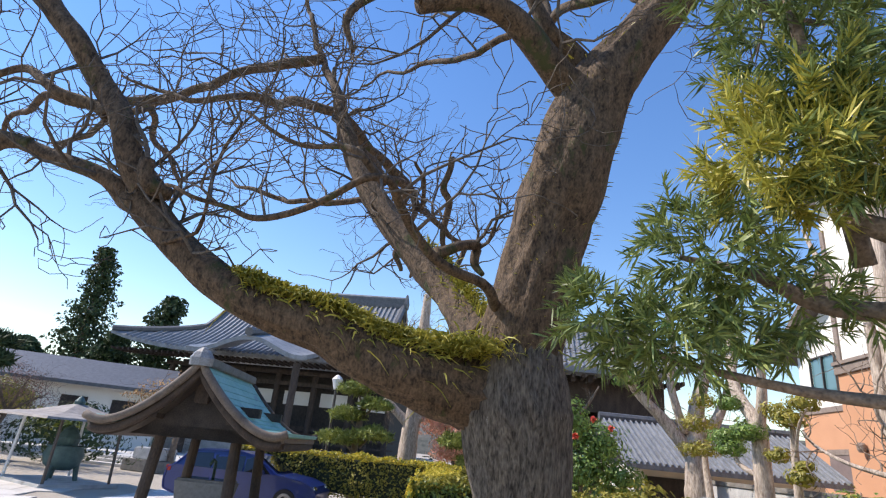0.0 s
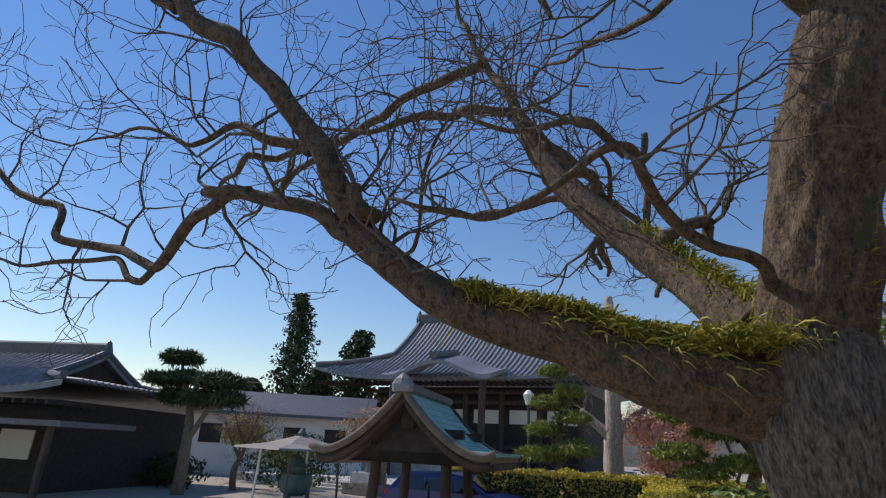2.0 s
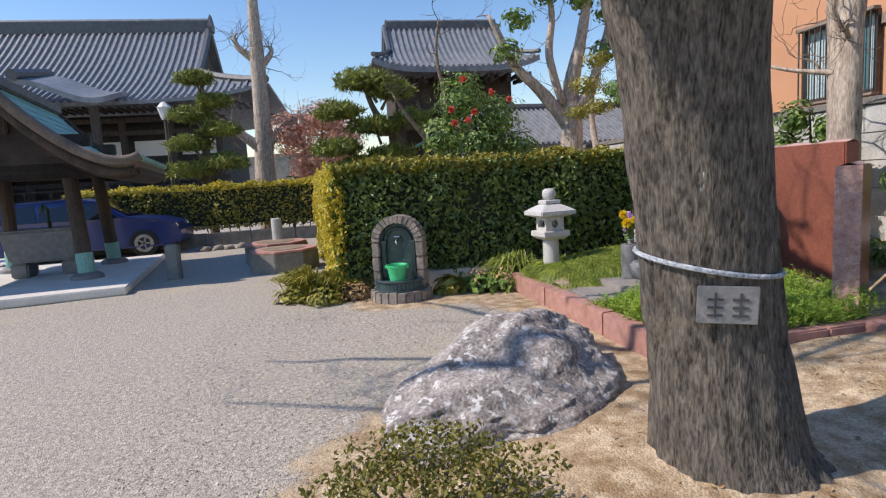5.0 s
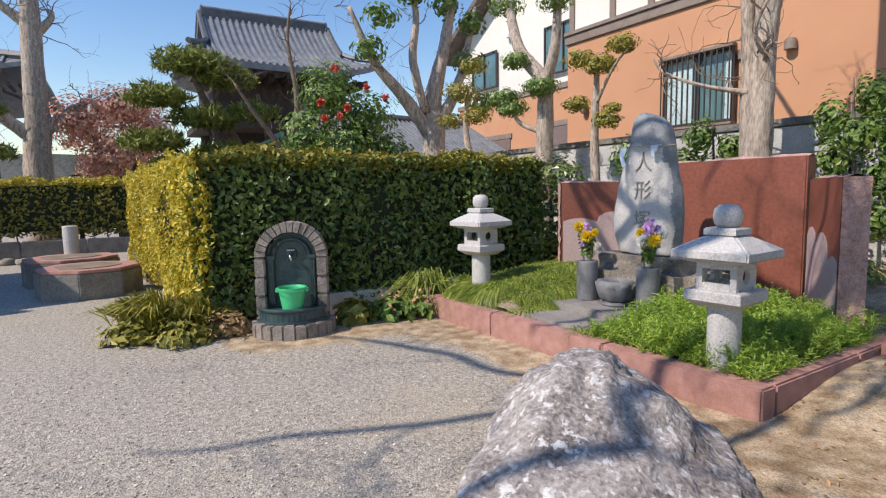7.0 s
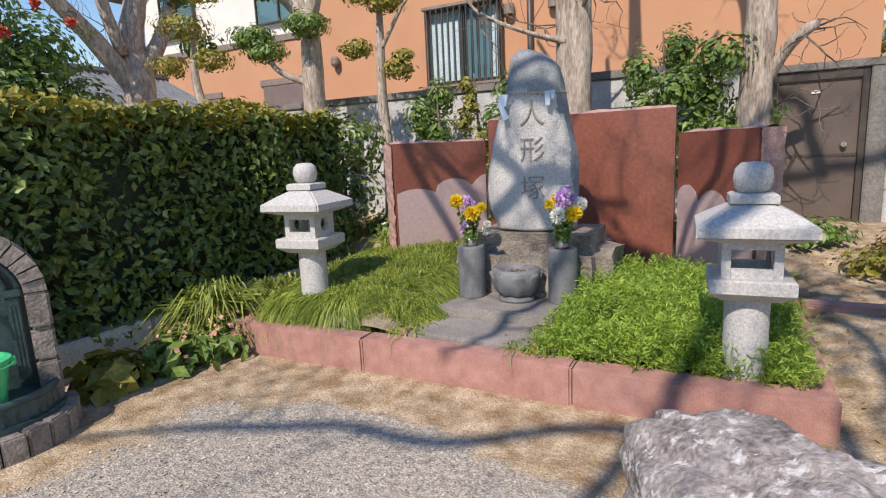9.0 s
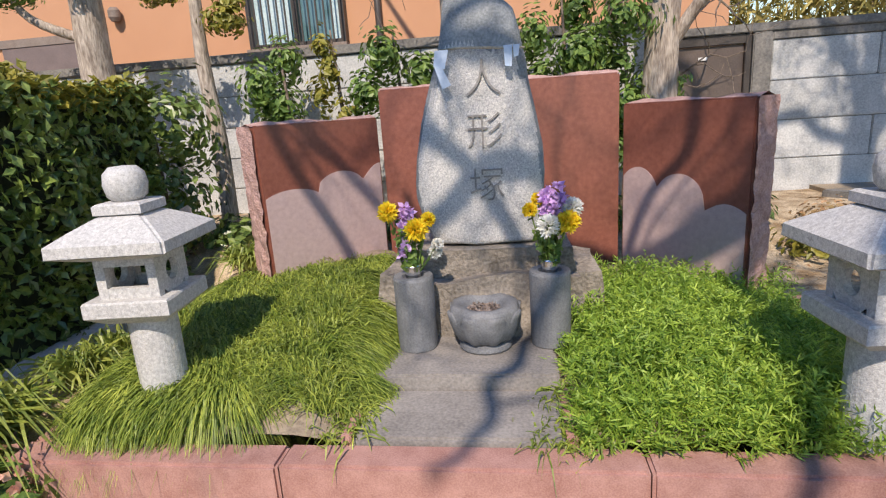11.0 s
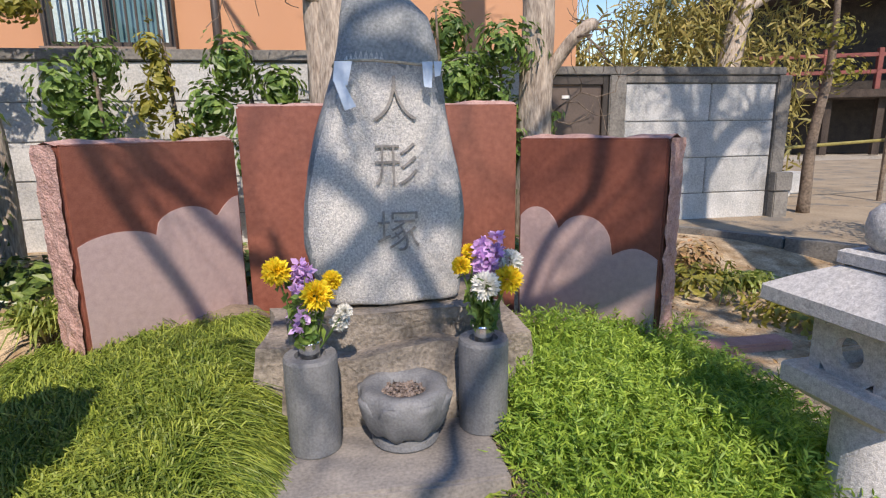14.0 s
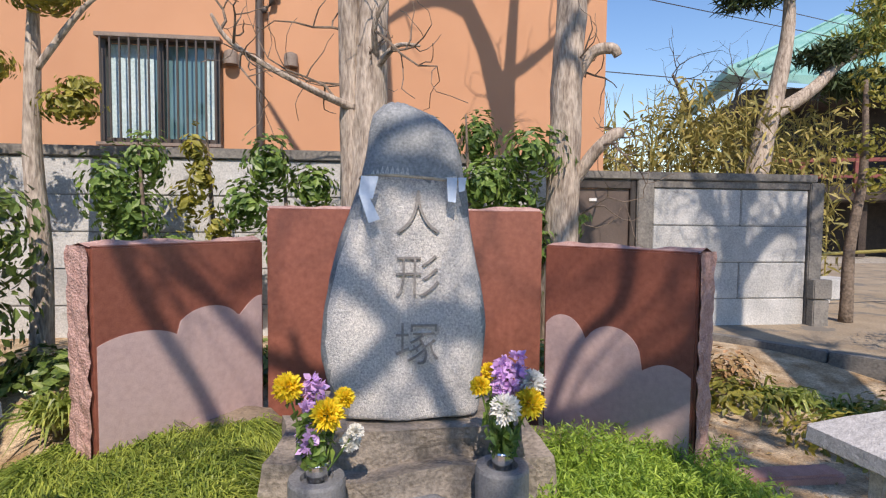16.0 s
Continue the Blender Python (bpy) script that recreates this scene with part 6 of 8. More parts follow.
bell = thing("temple_gate", "tall timber temple gate with a grey tiled roof", "temple gate", (-26.4, 5.6, 0), 88)
hip_gable(bell, 3.5, 3.3, 6.1, 6.95, 8.5, 2.35, 0.4, 0.25)
for x in (-2.4, 2.4):
    for y in (-1.8, 1.8):
        part("column", lathe([(0.24, 0), (0.22, 5.8), (0, 5.8)], 12), OLD_WOOD, bell).location = (x, y, 0)
part("upper_storey", box(-2.6, -2.0, 4.4, 2.6, 2.0, 5.9), OLD_WOOD, bell)
part("balcony", box(-3.1, -2.5, 3.9, 3.1, 2.5, 4.15), OLD_WOOD, bell)
for k in range(9):
    part("bracket", box(-2.9 + 0.72 * k, -2.9, 5.55, -2.72 + 0.72 * k, -2.0, 5.85), OLD_WOOD, bell)
part("stone_base", box(-3.6, -3, 0, 3.6, 3, 0.5, 0.04), CONCRETE, bell)
part("inner_wall", box(-2.3, -0.1, 0.5, 2.3, 0.1, 4.0), DARK_WOOD_SHADE, bell)

side = thing("temple_building", "dark timber temple building with a grey tiled gable", "temple", (-15.5, -28.2, 0), 104)
hip_gable(side, 7.4, 5.4, 3.4, 4.3, 5.5, 4.0, 0.45, 0.34)
part("wall", box(-6.4, -4.2, 0, 6.4, 4, 3.2), DARK_WOOD_SHADE, side)
part("lower_roof", box(-9.6, -7.4, 2.25, 9.6, -4.0, 2.42), TILE_DARK, side)
for k in range(9):
    part("post", box(-8.8 + 2.2 * k, -7.0, 0, -8.64 + 2.2 * k, -6.84, 2.25), OLD_WOOD, side)
for k in range(5):
    part("white_panel", box(-6 + 2.6 * k, -4.26, 1.1, -4.6 + 2.6 * k, -4.205, 2.1), PLASTER, side)

annex = thing("annex_building", "long white plastered building with a grey tiled roof", "building", (-32.5, -27.5, 0), 118)
part("wall", box(-7, -3, 0, 7, 3, 3.9), PLASTER, annex)
rb = bmesh.new()
for s in (1, -1):
    q = [rb.verts.new(p) for p in ((-7.6, s * -4.0, 3.7), (7.6, s * -4.0, 3.7), (7.6, 0, 5.3), (-7.6, 0, 5.3))]
    rb.faces.new(q if s > 0 else q[::-1])
r = bmesh.ops.extrude_face_region(rb, geom=rb.faces[:])
bmesh.ops.translate(rb, verts=[v for v in r["geom"] if isinstance(v, bmesh.types.BMVert)], vec=(0, 0, 0.2))
part("roof", rb, TILE_DARK, annex)
for k in range(5):
    part("window", box(-6.4 + 2.7 * k, -3.06, 1.9, -5.0 + 2.7 * k, -3.005, 3.1), DARK_WOOD_SHADE, annex)

back = thing("tiled_house", "low house with a grey tiled roof beyond the hedge", "house", (-19, 7.6, 0), 95)
back.scale = (0.62, 0.8, 0.86)
part("wall", box(-4.5, -2.5, 0, 4.5, 2.5, 2.7), PLASTER, back)
rb = bmesh.new()
for s in (1, -1):
    q = [rb.verts.new(p) for p in ((-5.2, s * -3.3, 2.6), (5.2, s * -3.3, 2.6), (5.2, 0, 4.2), (-5.2, 0, 4.2))]
    rb.faces.new(q if s > 0 else q[::-1])
r = bmesh.ops.extrude_face_region(rb, geom=rb.faces[:])
bmesh.ops.translate(rb, verts=[v for v in r["geom"] if isinstance(v, bmesh.types.BMVert)], vec=(0, 0, 0.15))
part("roof", rb, TILE, back)
rb = bmesh.new()
for k in range(36):
    x = -5.1 + 0.29 * k
    tube([(x, -3.3, 2.78), (x, 0, 4.37)], 0.07, 5, rb)
part("tile_work", rb, TILE, back)
part("ridge", tube([(-5.3, 0, 4.4), (5.3, 0, 4.4)], 0.18, 8), TILE_DARK, back)
part("dark_opening", box(-4, -2.56, 1.5, 4, -2.505, 2.4), DARK_WOOD_SHADE, back)

# ---- purification pavilion ----
pav = thing("water_pavilion", "timber wash pavilion with curved verdigris copper roof", "pavilion", (-12.2, -5.72, 0), 98)
part("floor_slab", box(-1.75, -2.9, 0, 1.75, 2.2, 0.13, 0.02), PAVING, pav, "pale stone floor slab")
part("step_slab", box(-2.7, -2.2, 0, -1.76, 0.8, 0.06, 0.01), PAVING, pav)
for x in (-0.8, 0.8):
    for y in (-1.15, 1.0):
        f = part("post_base", lathe([(0.26, 0.13), (0.25, 0.19), (0.17, 0.24), (0, 0.24)], 16), DARK_STONE, pav)
        f.location = (x * 1.12, y * 1.1, 0)
        post = part("post", tube([(x * 1.12, y * 1.1, 0.23), (x, y, 2.15)], [0.125, 0.115], 12), OLD_WOOD, pav)
        part("copper_sleeve", tube([(x * 1.12, y * 1.1, 0.235), (x * 1.098, y * 1.08, 0.58)], 0.136, 14), COPPER, post, "green copper sleeve")
for y in (-1.15, 1.0):
    part("cross_beam", box(-1.3, y - 0.09, 1.95, 1.3, y + 0.09, 2.2, 0.01), OLD_WOOD, pav)
    part("upper_beam", box(-1.2, y - 0.1, 2.42, 1.2, y + 0.1, 2.62, 0.01), OLD_WOOD, pav)
    for x in (-0.8, 0, 0.8):
        part("bracket", box(x - 0.16, y - 0.14, 2.2, x + 0.16, y + 0.14, 2.42, 0.02), OLD_WOOD, pav)
for x in (-0.8, 0.8):
    part("side_beam", box(x - 0.09, -1.9, 2.22, x + 0.09, 1.7, 2.44, 0.01), OLD_WOOD, pav)
HALF = 2.05


def roof_z(u):
    """Roof height across the gable, u from -1 to 1."""
    a = abs(u)
    return 3.42 - 1.44 * (1 - (1 - a) ** 1.8) + 0.20 * a ** 6


for name, off, thick, mat, lo, hi in (("copper_roof", 0.0, 0.07, COPPER, -2.05, 1.9), ("eave_board", -0.10, 0.10, PALE_EDGE, -2.0, 1.85), ("roof_board", -0.22, 0.10, OLD_WOOD, -1.9, 1.7)):
    bm = bmesh.new()
    n = 32
    k = 1.0 if name == "copper_roof" else 0.975
    rows = [[bm.verts.new((HALF * k * (-1 + 2 * i / n), y, roof_z(-1 + 2 * i / n) + off)) for i in range(n + 1)] for y in (lo, hi)]
    for i in range(n):
        bm.faces.new((rows[0][i], rows[0][i + 1], rows[1][i + 1], rows[1][i]))
    r = bmesh.ops.extrude_face_region(bm, geom=bm.faces[:])
    bmesh.ops.translate(bm, verts=[v for v in r["geom"] if isinstance(v, bmesh.types.BMVert)], vec=(0, 0, -thick))
    bmesh.ops.recalc_face_normals(bm, faces=bm.faces[:])
    part(name, bm, mat, pav)
for y in (-2.07, 1.92):
    part("bargeboard", tube([(HALF * u, y, roof_z(u) - 0.02) for u in np.linspace(-1, 1, 33)], 0.085, 8), PALE_EDGE if y < 0 else OLD_WOOD, pav, "curved verge board", True)
    part("verge_board", tube([(HALF * u * 0.95, y + (0.12 if y < 0 else -0.12), roof_z(u * 0.95) - 0.20) for u in np.linspace(-1, 1, 33)], 0.09, 8), OLD_WOOD, pav, smooth=True)
for s in (-1, 1):
    for k in range(1, 14):
        u = s * k / 14
        part("copper_course", tube([(HALF * u, -2.05, roof_z(u) + 0.008), (HALF * u, 1.9, roof_z(u) + 0.008)], 0.012, 5), COPPER, pav)
# dark sheets across both gables paint the shade of the roof space
for y in (-1.5, 1.15):
    bm = bmesh.new()
    us = np.linspace(-0.8, 0.8, 21)
    f = [bm.verts.new((HALF * u, y, roof_z(u) - 0.24)) for u in us] + [bm.verts.new((1.3, y, 2.12)), bm.verts.new((-1.3, y, 2.12))]
    bm.faces.new(f)
    r = bmesh.ops.extrude_face_region(bm, geom=bm.faces[:])
    bmesh.ops.translate(bm, verts=[v for v in r["geom"] if isinstance(v, bmesh.types.BMVert)], vec=(0, 0.06, 0))
    bmesh.ops.recalc_face_normals(bm, faces=bm.faces[:])
    part("gable_shade", bm, DARK_WOOD_SHADE, pav, "dark sheet painting the shade under the gable")
part("king_post", box(-0.15, -1.6, 2.6, 0.15, -1.4, 3.1, 0.02), OLD_WOOD, pav)
part("ridge", box(-0.12, -2.1, 3.36, 0.12, 1.95, 3.56, 0.03), TILE_DARK, pav)
part("ridge_end", lathe([(0.24, 0), (0.26, 0.16), (0.18, 0.28), (0.06, 0.38), (0, 0.4)], 8), TILE, pav, "grey ridge end ornament").matrix_basis = pose(0, -2.1, 3.33) @ Matrix.Diagonal((1, 0.5, 1, 1))
basin = thing("water_basin", "grey stone water basin under the pavilion roof", "basin", (-12.2, -5.7, 0.13), 98)
bm = box(-0.62, -0.42, 0.28, 0.62, 0.42, 0.88, 0.05)
for v in bm.verts:
    if v.co.z < 0.5:
        v.co.x *= 0.86
        v.co.y *= 0.86
part("trough", bm, DARK_STONE, basin)
part("water", box(-0.52, -0.32, 0.84, 0.52, 0.32, 0.892), WATER, basin)
for x in (-0.4, 0.4):
    part("foot", box(x - 0.14, -0.3, 0.0, x + 0.14, 0.3, 0.279, 0.03), DARK_STONE, basin)
part("spout", tube([(0, 0.35, 0.88), (0, 0.3, 1.25), (0, 0.1, 1.3), (0, -0.05, 1.2)], 0.035, 8), BRONZE_GREEN, basin, "bronze spout", True)
marker = thing("stone_post", "short grey stone post beside the pavilion slab", "post", (-10.9, -3.2, 0))
part("shaft", box(-0.11, -0.11, -0.05, 0.11, 0.11, 0.62, 0.025), DARK_STONE, marker)


# ---- car ----
car = thing("car", "dark blue estate car parked behind the pavilion", "car", (-16.6, -6.45, 0), 92)
prof = [(-2.25, 0.35), (-2.3, 0.62), (-2.26, 0.95), (-2.05, 1.05), (-1.75, 1.42), (-1.4, 1.53), (-0.2, 1.56), (0.35, 1.48), (1.05, 1.04), (1.7, 0.95), (2.15, 0.80), (2.28, 0.62), (2.25, 0.32), (1.85, 0.24), (-1.9, 0.24)]
bm = bmesh.new()
rows = []
for s, inset in ((-0.88, 0), (-0.90, 0), (0.90, 0), (0.88, 0)):
    rows.append([bm.verts.new((x, s * (1 - 0.22 * smooth(0.9, 1.55, z)), z)) for x, z in prof])
n = len(prof)
bm.faces.new(rows[0]), bm.faces.new(rows[3][::-1])
for a, b in zip(rows, rows[1:]):
    for i in range(n):
        bm.faces.new((a[i], b[i], b[(i + 1) % n], a[(i + 1) % n]))
bmesh.ops.recalc_face_normals(bm, faces=bm.faces[:])
bmesh.ops.bevel(bm, geom=[e for e in bm.edges if abs(e.verts[0].co.y - e.verts[1].co.y) < 0.3], offset=0.035, segments=2, affect="EDGES")
body = part("body", bm, CAR_PAINT, car, smooth=False)
for s in (-1, 1):
    for x0, x1, x2, x3 in ((-1.75, -1.62, -1.0, -0.95), (-0.9, -0.92, -0.02, 0.0), (0.05, 0.03, 0.35, 0.85)):
        wb = bmesh.new()
        q = [wb.verts.new((x, s * (0.905 - 0.20 * smooth(0.9, 1.55, z)), z)) for x, z in ((x0, 1.02), (x1, 1.40), (x2, 1.44), (x3, 1.02))]
        wb.faces.new(q if s < 0 else q[::-1])
        r = bmesh.ops.extrude_face_region(wb, geom=wb.faces[:])
        bmesh.ops.translate(wb, verts=[v for v in r["geom"] if isinstance(v, bmesh.types.BMVert)], vec=(0, -s * 0.03, 0))
        part("side_window", wb, CAR_GLASS, car)
    for x in (-1.38, 1.38):
        w = part("wheel", lathe([(0.22, -0.1), (0.33, -0.1), (0.345, -0.06), (0.345, 0.06), (0.33, 0.1), (0.22, 0.1)], 28), RUBBER, car)
        w.matrix_basis = pose(x, s * 0.80, 0.34, 90, 0, 0)
        rim = part("rim", lathe([(0.04, 0.0), (0.22, 0.02), (0.225, 0.108), (0.2, 0.11), (0.05, 0.08)], 24), ALLOY, w)
        rim.scale = (1, 1, -s)
        for k in range(5):
            sp = part("spoke", box(0.03, -0.022, 0.085, 0.2, 0.022, 0.115), ALLOY, w)
            sp.matrix_basis = Matrix.Diagonal((1, 1, -s, 1)) @ pose(0, 0, 0, 0, 0, 72 * k)
    part("mirror", box(0.55, s * 0.92, 0.98, 0.7, s * 1.08, 1.12, 0.03), CAR_PAINT, car)
    part("tail_light", box(-2.29, s * 0.6, 0.82, -2.12, s * 0.89, 0.99, 0.02), LAMP_RED, car)
    part("headlight", box(1.95, s * 0.55, 0.68, 2.22, s * 0.86, 0.80, 0.03), CHROME, car)
part("windscreen", box(-0.36, -0.66, -0.015, 0.36, 0.66, 0.015), CAR_GLASS, car).matrix_basis = pose(0.72, 0, 1.285, 0, 32, 0)
part("rear_window", box(-0.2, -0.6, -0.012, 0.2, 0.6, 0.012), CAR_GLASS, car).matrix_basis = pose(-1.93, 0, 1.25, 0, -52, 0)

# ---- incense shelter, planters, lamp, hut ----
inc = thing("incense_shelter", "small metal roofed incense shelter on thin white posts", "shelter", (-16.6, -12.7, 0), 66)
part("base", box(-1.35, -1.2, 0, 1.35, 1.2, 0.12, 0.02), CONCRETE, inc)
part("roof", lathe([(1.75, 1.92), (1.7, 1.98), (0.9, 2.12), (0.15, 2.4), (0, 2.42)], square=True), SLAB, inc)
part("finial", lathe([(0.14, 2.38), (0.16, 2.5), (0.08, 2.62), (0, 2.7)], 12), BRONZE_GREEN, inc)
for x in (-1.15, 1.15):
    for y in (-1.0, 1.0):
        part("post", tube([(x, y, 0.12), (x * 0.95, y * 0.95, 1.95)], 0.045, 8), WHITE_PAINT if x < 0 else FRAME_DARK, inc)
urn = thing("incense_burner", "large green bronze incense burner under the shelter", "incense burner", (-16.6, -12.7, 0.12), 0)
part("urn", lathe([(0.3, 0.3), (0.5, 0.45), (0.58, 0.75), (0.5, 0.95), (0.58, 1.02), (0.5, 1.02), (0.4, 0.9), (0, 0.9)], 24), BRONZE_GREEN, urn, smooth=True)
for k in range(3):
    part("leg", tube([(0.42 * math.cos(2.1 * k), 0.42 * math.sin(2.1 * k), 0.5), (0.5 * math.cos(2.1 * k), 0.5 * math.sin(2.1 * k), 0.0)], [0.09, 0.07], 8), BRONZE_GREEN, urn)
part("lid", lathe([(0.3, 1.02), (0.34, 1.25), (0.2, 1.5), (0.06, 1.62), (0, 1.66)], 16), BRONZE_GREEN, urn)
stele = thing("stone_pedestal", "grey stone pedestal near the temple steps", "pedestal", (-24.5, -14.3, 0), 80)
part("base", box(-0.9, -0.9, 0, 0.9, 0.9, 0.5, 0.04), CONCRETE_DARK, stele)
part("block", box(-0.65, -0.65, 0.5, 0.65, 0.65, 1.0, 0.04), CONCRETE, stele)
part("lantern_shaft", lathe([(0.25, 1.0), (0.2, 1.4), (0.3, 1.6), (0.4, 1.65), (0.1, 2.0), (0, 2.1)], 8), DARK_STONE, stele)
steps = thing("stone_steps", "long low stone steps before the temple hall", "steps", kind="structure")
for k in range(3):
    slab(-25.2 - 0.45 * k, -22, -0.02, -24.75 - 0.45 * k, -6.5, 0.14 + 0.13 * k, "step", PAVING, steps, 0.02)
part("terrace", box(-60, -24, -0.02, -26.12, -6.0, 0.42), CONCRETE, steps)


def octagon(r):
    return [(r * math.cos(math.pi / 8 + k * math.pi / 4), r * math.sin(math.pi / 8 + k * math.pi / 4)) for k in range(8)]


for x, y, r, h in ((-10.95, -1.32, 0.64, 0.34), (-12.35, -1.55, 0.66, 0.36)):
    pl = thing("stone_bench_ring", "octagonal grey stone base with red top", "stone base", (x, y, 0), 12, group="octagonal bases")
    part("drum", prism(octagon(r), -0.02, h, bevel=0.012), CONCRETE_DARK, pl)
    part("red_top", prism(octagon(r * 0.97), h + 0.002, h + 0.045, bevel=0.01), KERB_STONE, pl, "red stone top")
    part("hollow", prism(octagon(r * 0.62), h + 0.046, h + 0.055), SOIL, pl)
bol = thing("grey_pipe", "grey standing pipe on the octagonal base", "pipe", (-12.9, -1.55, 0))
part("pipe", lathe([(0.11, 0), (0.11, 0.85), (0.1, 0.86), (0, 0.86)], 20), CONCRETE, bol)
for k in range(7):
    rock("stone", (-15.8 - 0.1 * (k % 2), -3.6 + 0.3 * k, 0.05), (0.13, 0.14, 0.09), k + 3, BASE_ROCK, None, 2).update_tag()
for o in [o for o in scene.objects if o.name.startswith("stone") and o.type == "MESH" and o.parent is None and not o.get("label")]:
    tagged(o, "small rough brown stone lying on the gravel", "stone", "small stones")
lamp = thing("street_lamp", "black lamp post with a pale lantern head", "street lamp", (-19.6, -5.1, 0))
part("pole", tube([(0, 0, 0), (0, 0, 3.9)], 0.05, 10), FRAME_DARK, lamp)
part("lantern_head", lathe([(0.1, 3.9), (0.2, 4.25), (0.22, 4.27), (0.08, 4.42), (0, 4.45)], 8), WHITE_PAINT, lamp)
hut = thing("small_shrine", "small wooden shrine with a green copper roof", "shrine", (-15.7, 2.65, 0), 85)
part("body", box(-0.5, -0.4, 0, 0.5, 0.4, 2.2, 0.01), OLD_WOOD, hut)
part("pale_side", box(-0.56, -0.36, 0.3, -0.505, 0.36, 1.9), CONCRETE, hut)
for s in (-1, 1):
    b2 = box(0, -0.75, -0.03, 0.98, 0.75, 0.03, 0.01)
    part("roof_slope", b2, COPPER, hut).matrix_basis = pose(0, 0, 2.66, 0, 24 if s > 0 else 156, 0)
part("ridge", tube([(0, -0.8, 2.7), (0, 0.8, 2.7)], 0.06, 8), COPPER, hut)


# ---- planted trees ----
def tree_skeleton(parent, segs, mat, sides=9, rough=0.15):
    for pts, radii in segs:
        bm = bmesh.new()
        p, r = spline(pts, radii, 5)
        tube(p, r, sides, bm, rough)
        part("trunk" if radii[0] > 0.07 else "branch", bm, mat, parent, smooth=True)


def pads(parent, list_, mat, size, seed, needles=False, droop=0.1, depth=0.55):
    """Clipped foliage pads: (centre, radii, number)."""
    for k, (c, r, n) in enumerate(list_):
        p, o = shell(c, r, n, seed + k, depth)
        if needles:
            blades("foliage", p, o + np.random.default_rng(seed + k).normal(size=o.shape) * 0.7 + (0, 0, 0.5), size, size * 0.10, mat, parent, droop, 1, seed + k)
        else:
            leaves("foliage", p, size, mat, parent, seed + k, o, lift=0.4)


def tall_bare(at, segs, label, seed, twigs, mat=PALE_BARK, name="bare_tree", tlen=0.7, tr=0.012, depth=1):
    ob = thing(name, label, "tree", at, group="")
    tree_skeleton(ob, segs, mat, 22, 0.2)
    rng = random.Random(seed)
    bm = bmesh.new()
    for pts, radii in segs:
        p, r = spline(pts, radii, 5)
        for i in range(2, len(p)):
            if r[i] < 0.16 and rng.random() < twigs:
                d = (p[i] - p[i - 1]).normalized()
                side = d.cross(Vector((rng.gauss(0, 1), rng.gauss(0, 1), rng.gauss(0, 1)))).normalized()
                twig(bm, p[i], (d * 0.4 + side).normalized(), tr, rng.uniform(0.5, 1.2) * tlen, depth)
    if len(bm.verts):
        part("twig_work", bm, TWIG if mat is not PALE_BARK else BROWN_BARK, ob)
    return ob


# pale trunks behind the screens
tall_bare((-5.49, 5.12, 0.35), [([(0.04, 0, 0), (0.03, 0, 0.6), (0.02, 0, 1.2), (0.06, 0, 2.0), (0.08, 0.02, 2.9), (0.15, 0.05, 4.5), (0.1, 0.2, 6.5)], [0.2, 0.17, 0.165, 0.13, 0.12, 0.10, 0.05]), ([(-0.03, 0, 0.9), (-0.08, 0, 1.5), (-0.10, 0, 2.2), (-0.12, -0.03, 3.0), (-0.25, 0, 5)], [0.12, 0.085, 0.075, 0.07, 0.03]),
          ([(-0.06, -0.03, 2.0), (-0.45, -0.3, 2.12), (-0.85, -0.45, 2.32), (-0.98, -0.5, 2.5)], [0.035, 0.022, 0.018, 0.01]), ([(0.1, -0.05, 2.3), (0.25, -0.25, 2.42), (0.42, -0.35, 2.4)], [0.03, 0.018, 0.008]), ([(0.12, -0.05, 2.35), (0.1, -0.25, 2.6), (0.3, -0.35, 2.9), (0.5, -0.3, 3.2)], [0.03, 0.02, 0.015, 0.008]), ([(0.1, 0.03, 3.6), (0.7, 0, 4.4), (1.2, 0, 5.2)], [0.06, 0.045, 0.02]), ([(-0.2, 0, 4), (-0.8, -0.1, 4.7), (-1.3, 0, 5.4)], [0.06, 0.04, 0.02])], "pale-barked bare tree with two stems behind the memorial", 5, 0.25)
# fork above 4.3 m is added to cast branch shadows on the house wall
tall_bare((-3.8, 5.32, 0.38), [([(0.0, 0, 0), (-0.02, 0, 0.7), (0.0, 0, 1.5), (0.02, 0, 2.4), (0.05, 0.02, 3.2), (0.0, 0.1, 5.0), (0.1, 0.1, 7)], [0.19, 0.15, 0.135, 0.125, 0.12, 0.09, 0.04]),
          ([(0.08, 0, 1.45), (0.25, -0.1, 1.72), (0.38, -0.15, 1.84), (0.45, -0.15, 1.86)], [0.06, 0.05, 0.05, 0.035]), ([(0.06, 0, 2.25), (0.2, -0.05, 2.52), (0.36, -0.1, 2.56), (0.42, -0.1, 2.5)], [0.05, 0.045, 0.045, 0.035]), ([(0, 0, 4.3), (-0.12, 0, 5.2), (-0.31, 0, 5.94), (-0.65, 0, 6.65), (-0.9, 0, 7.3)], [0.12, 0.125, 0.11, 0.085, 0.03]), ([(-0.5, 0, 6.35), (-0.85, 0, 6.5), (-1.25, 0, 6.4), (-1.7, 0, 6.1)], [0.07, 0.06, 0.045, 0.02]), ([(-0.2, 0, 5.5), (0.21, 0, 5.74), (0.73, 0, 6.2), (1.1, 0, 6.7)], [0.07, 0.055, 0.04, 0.015])], "pale-barked tree with cut branch stubs behind the memorial", 6, 0.2)
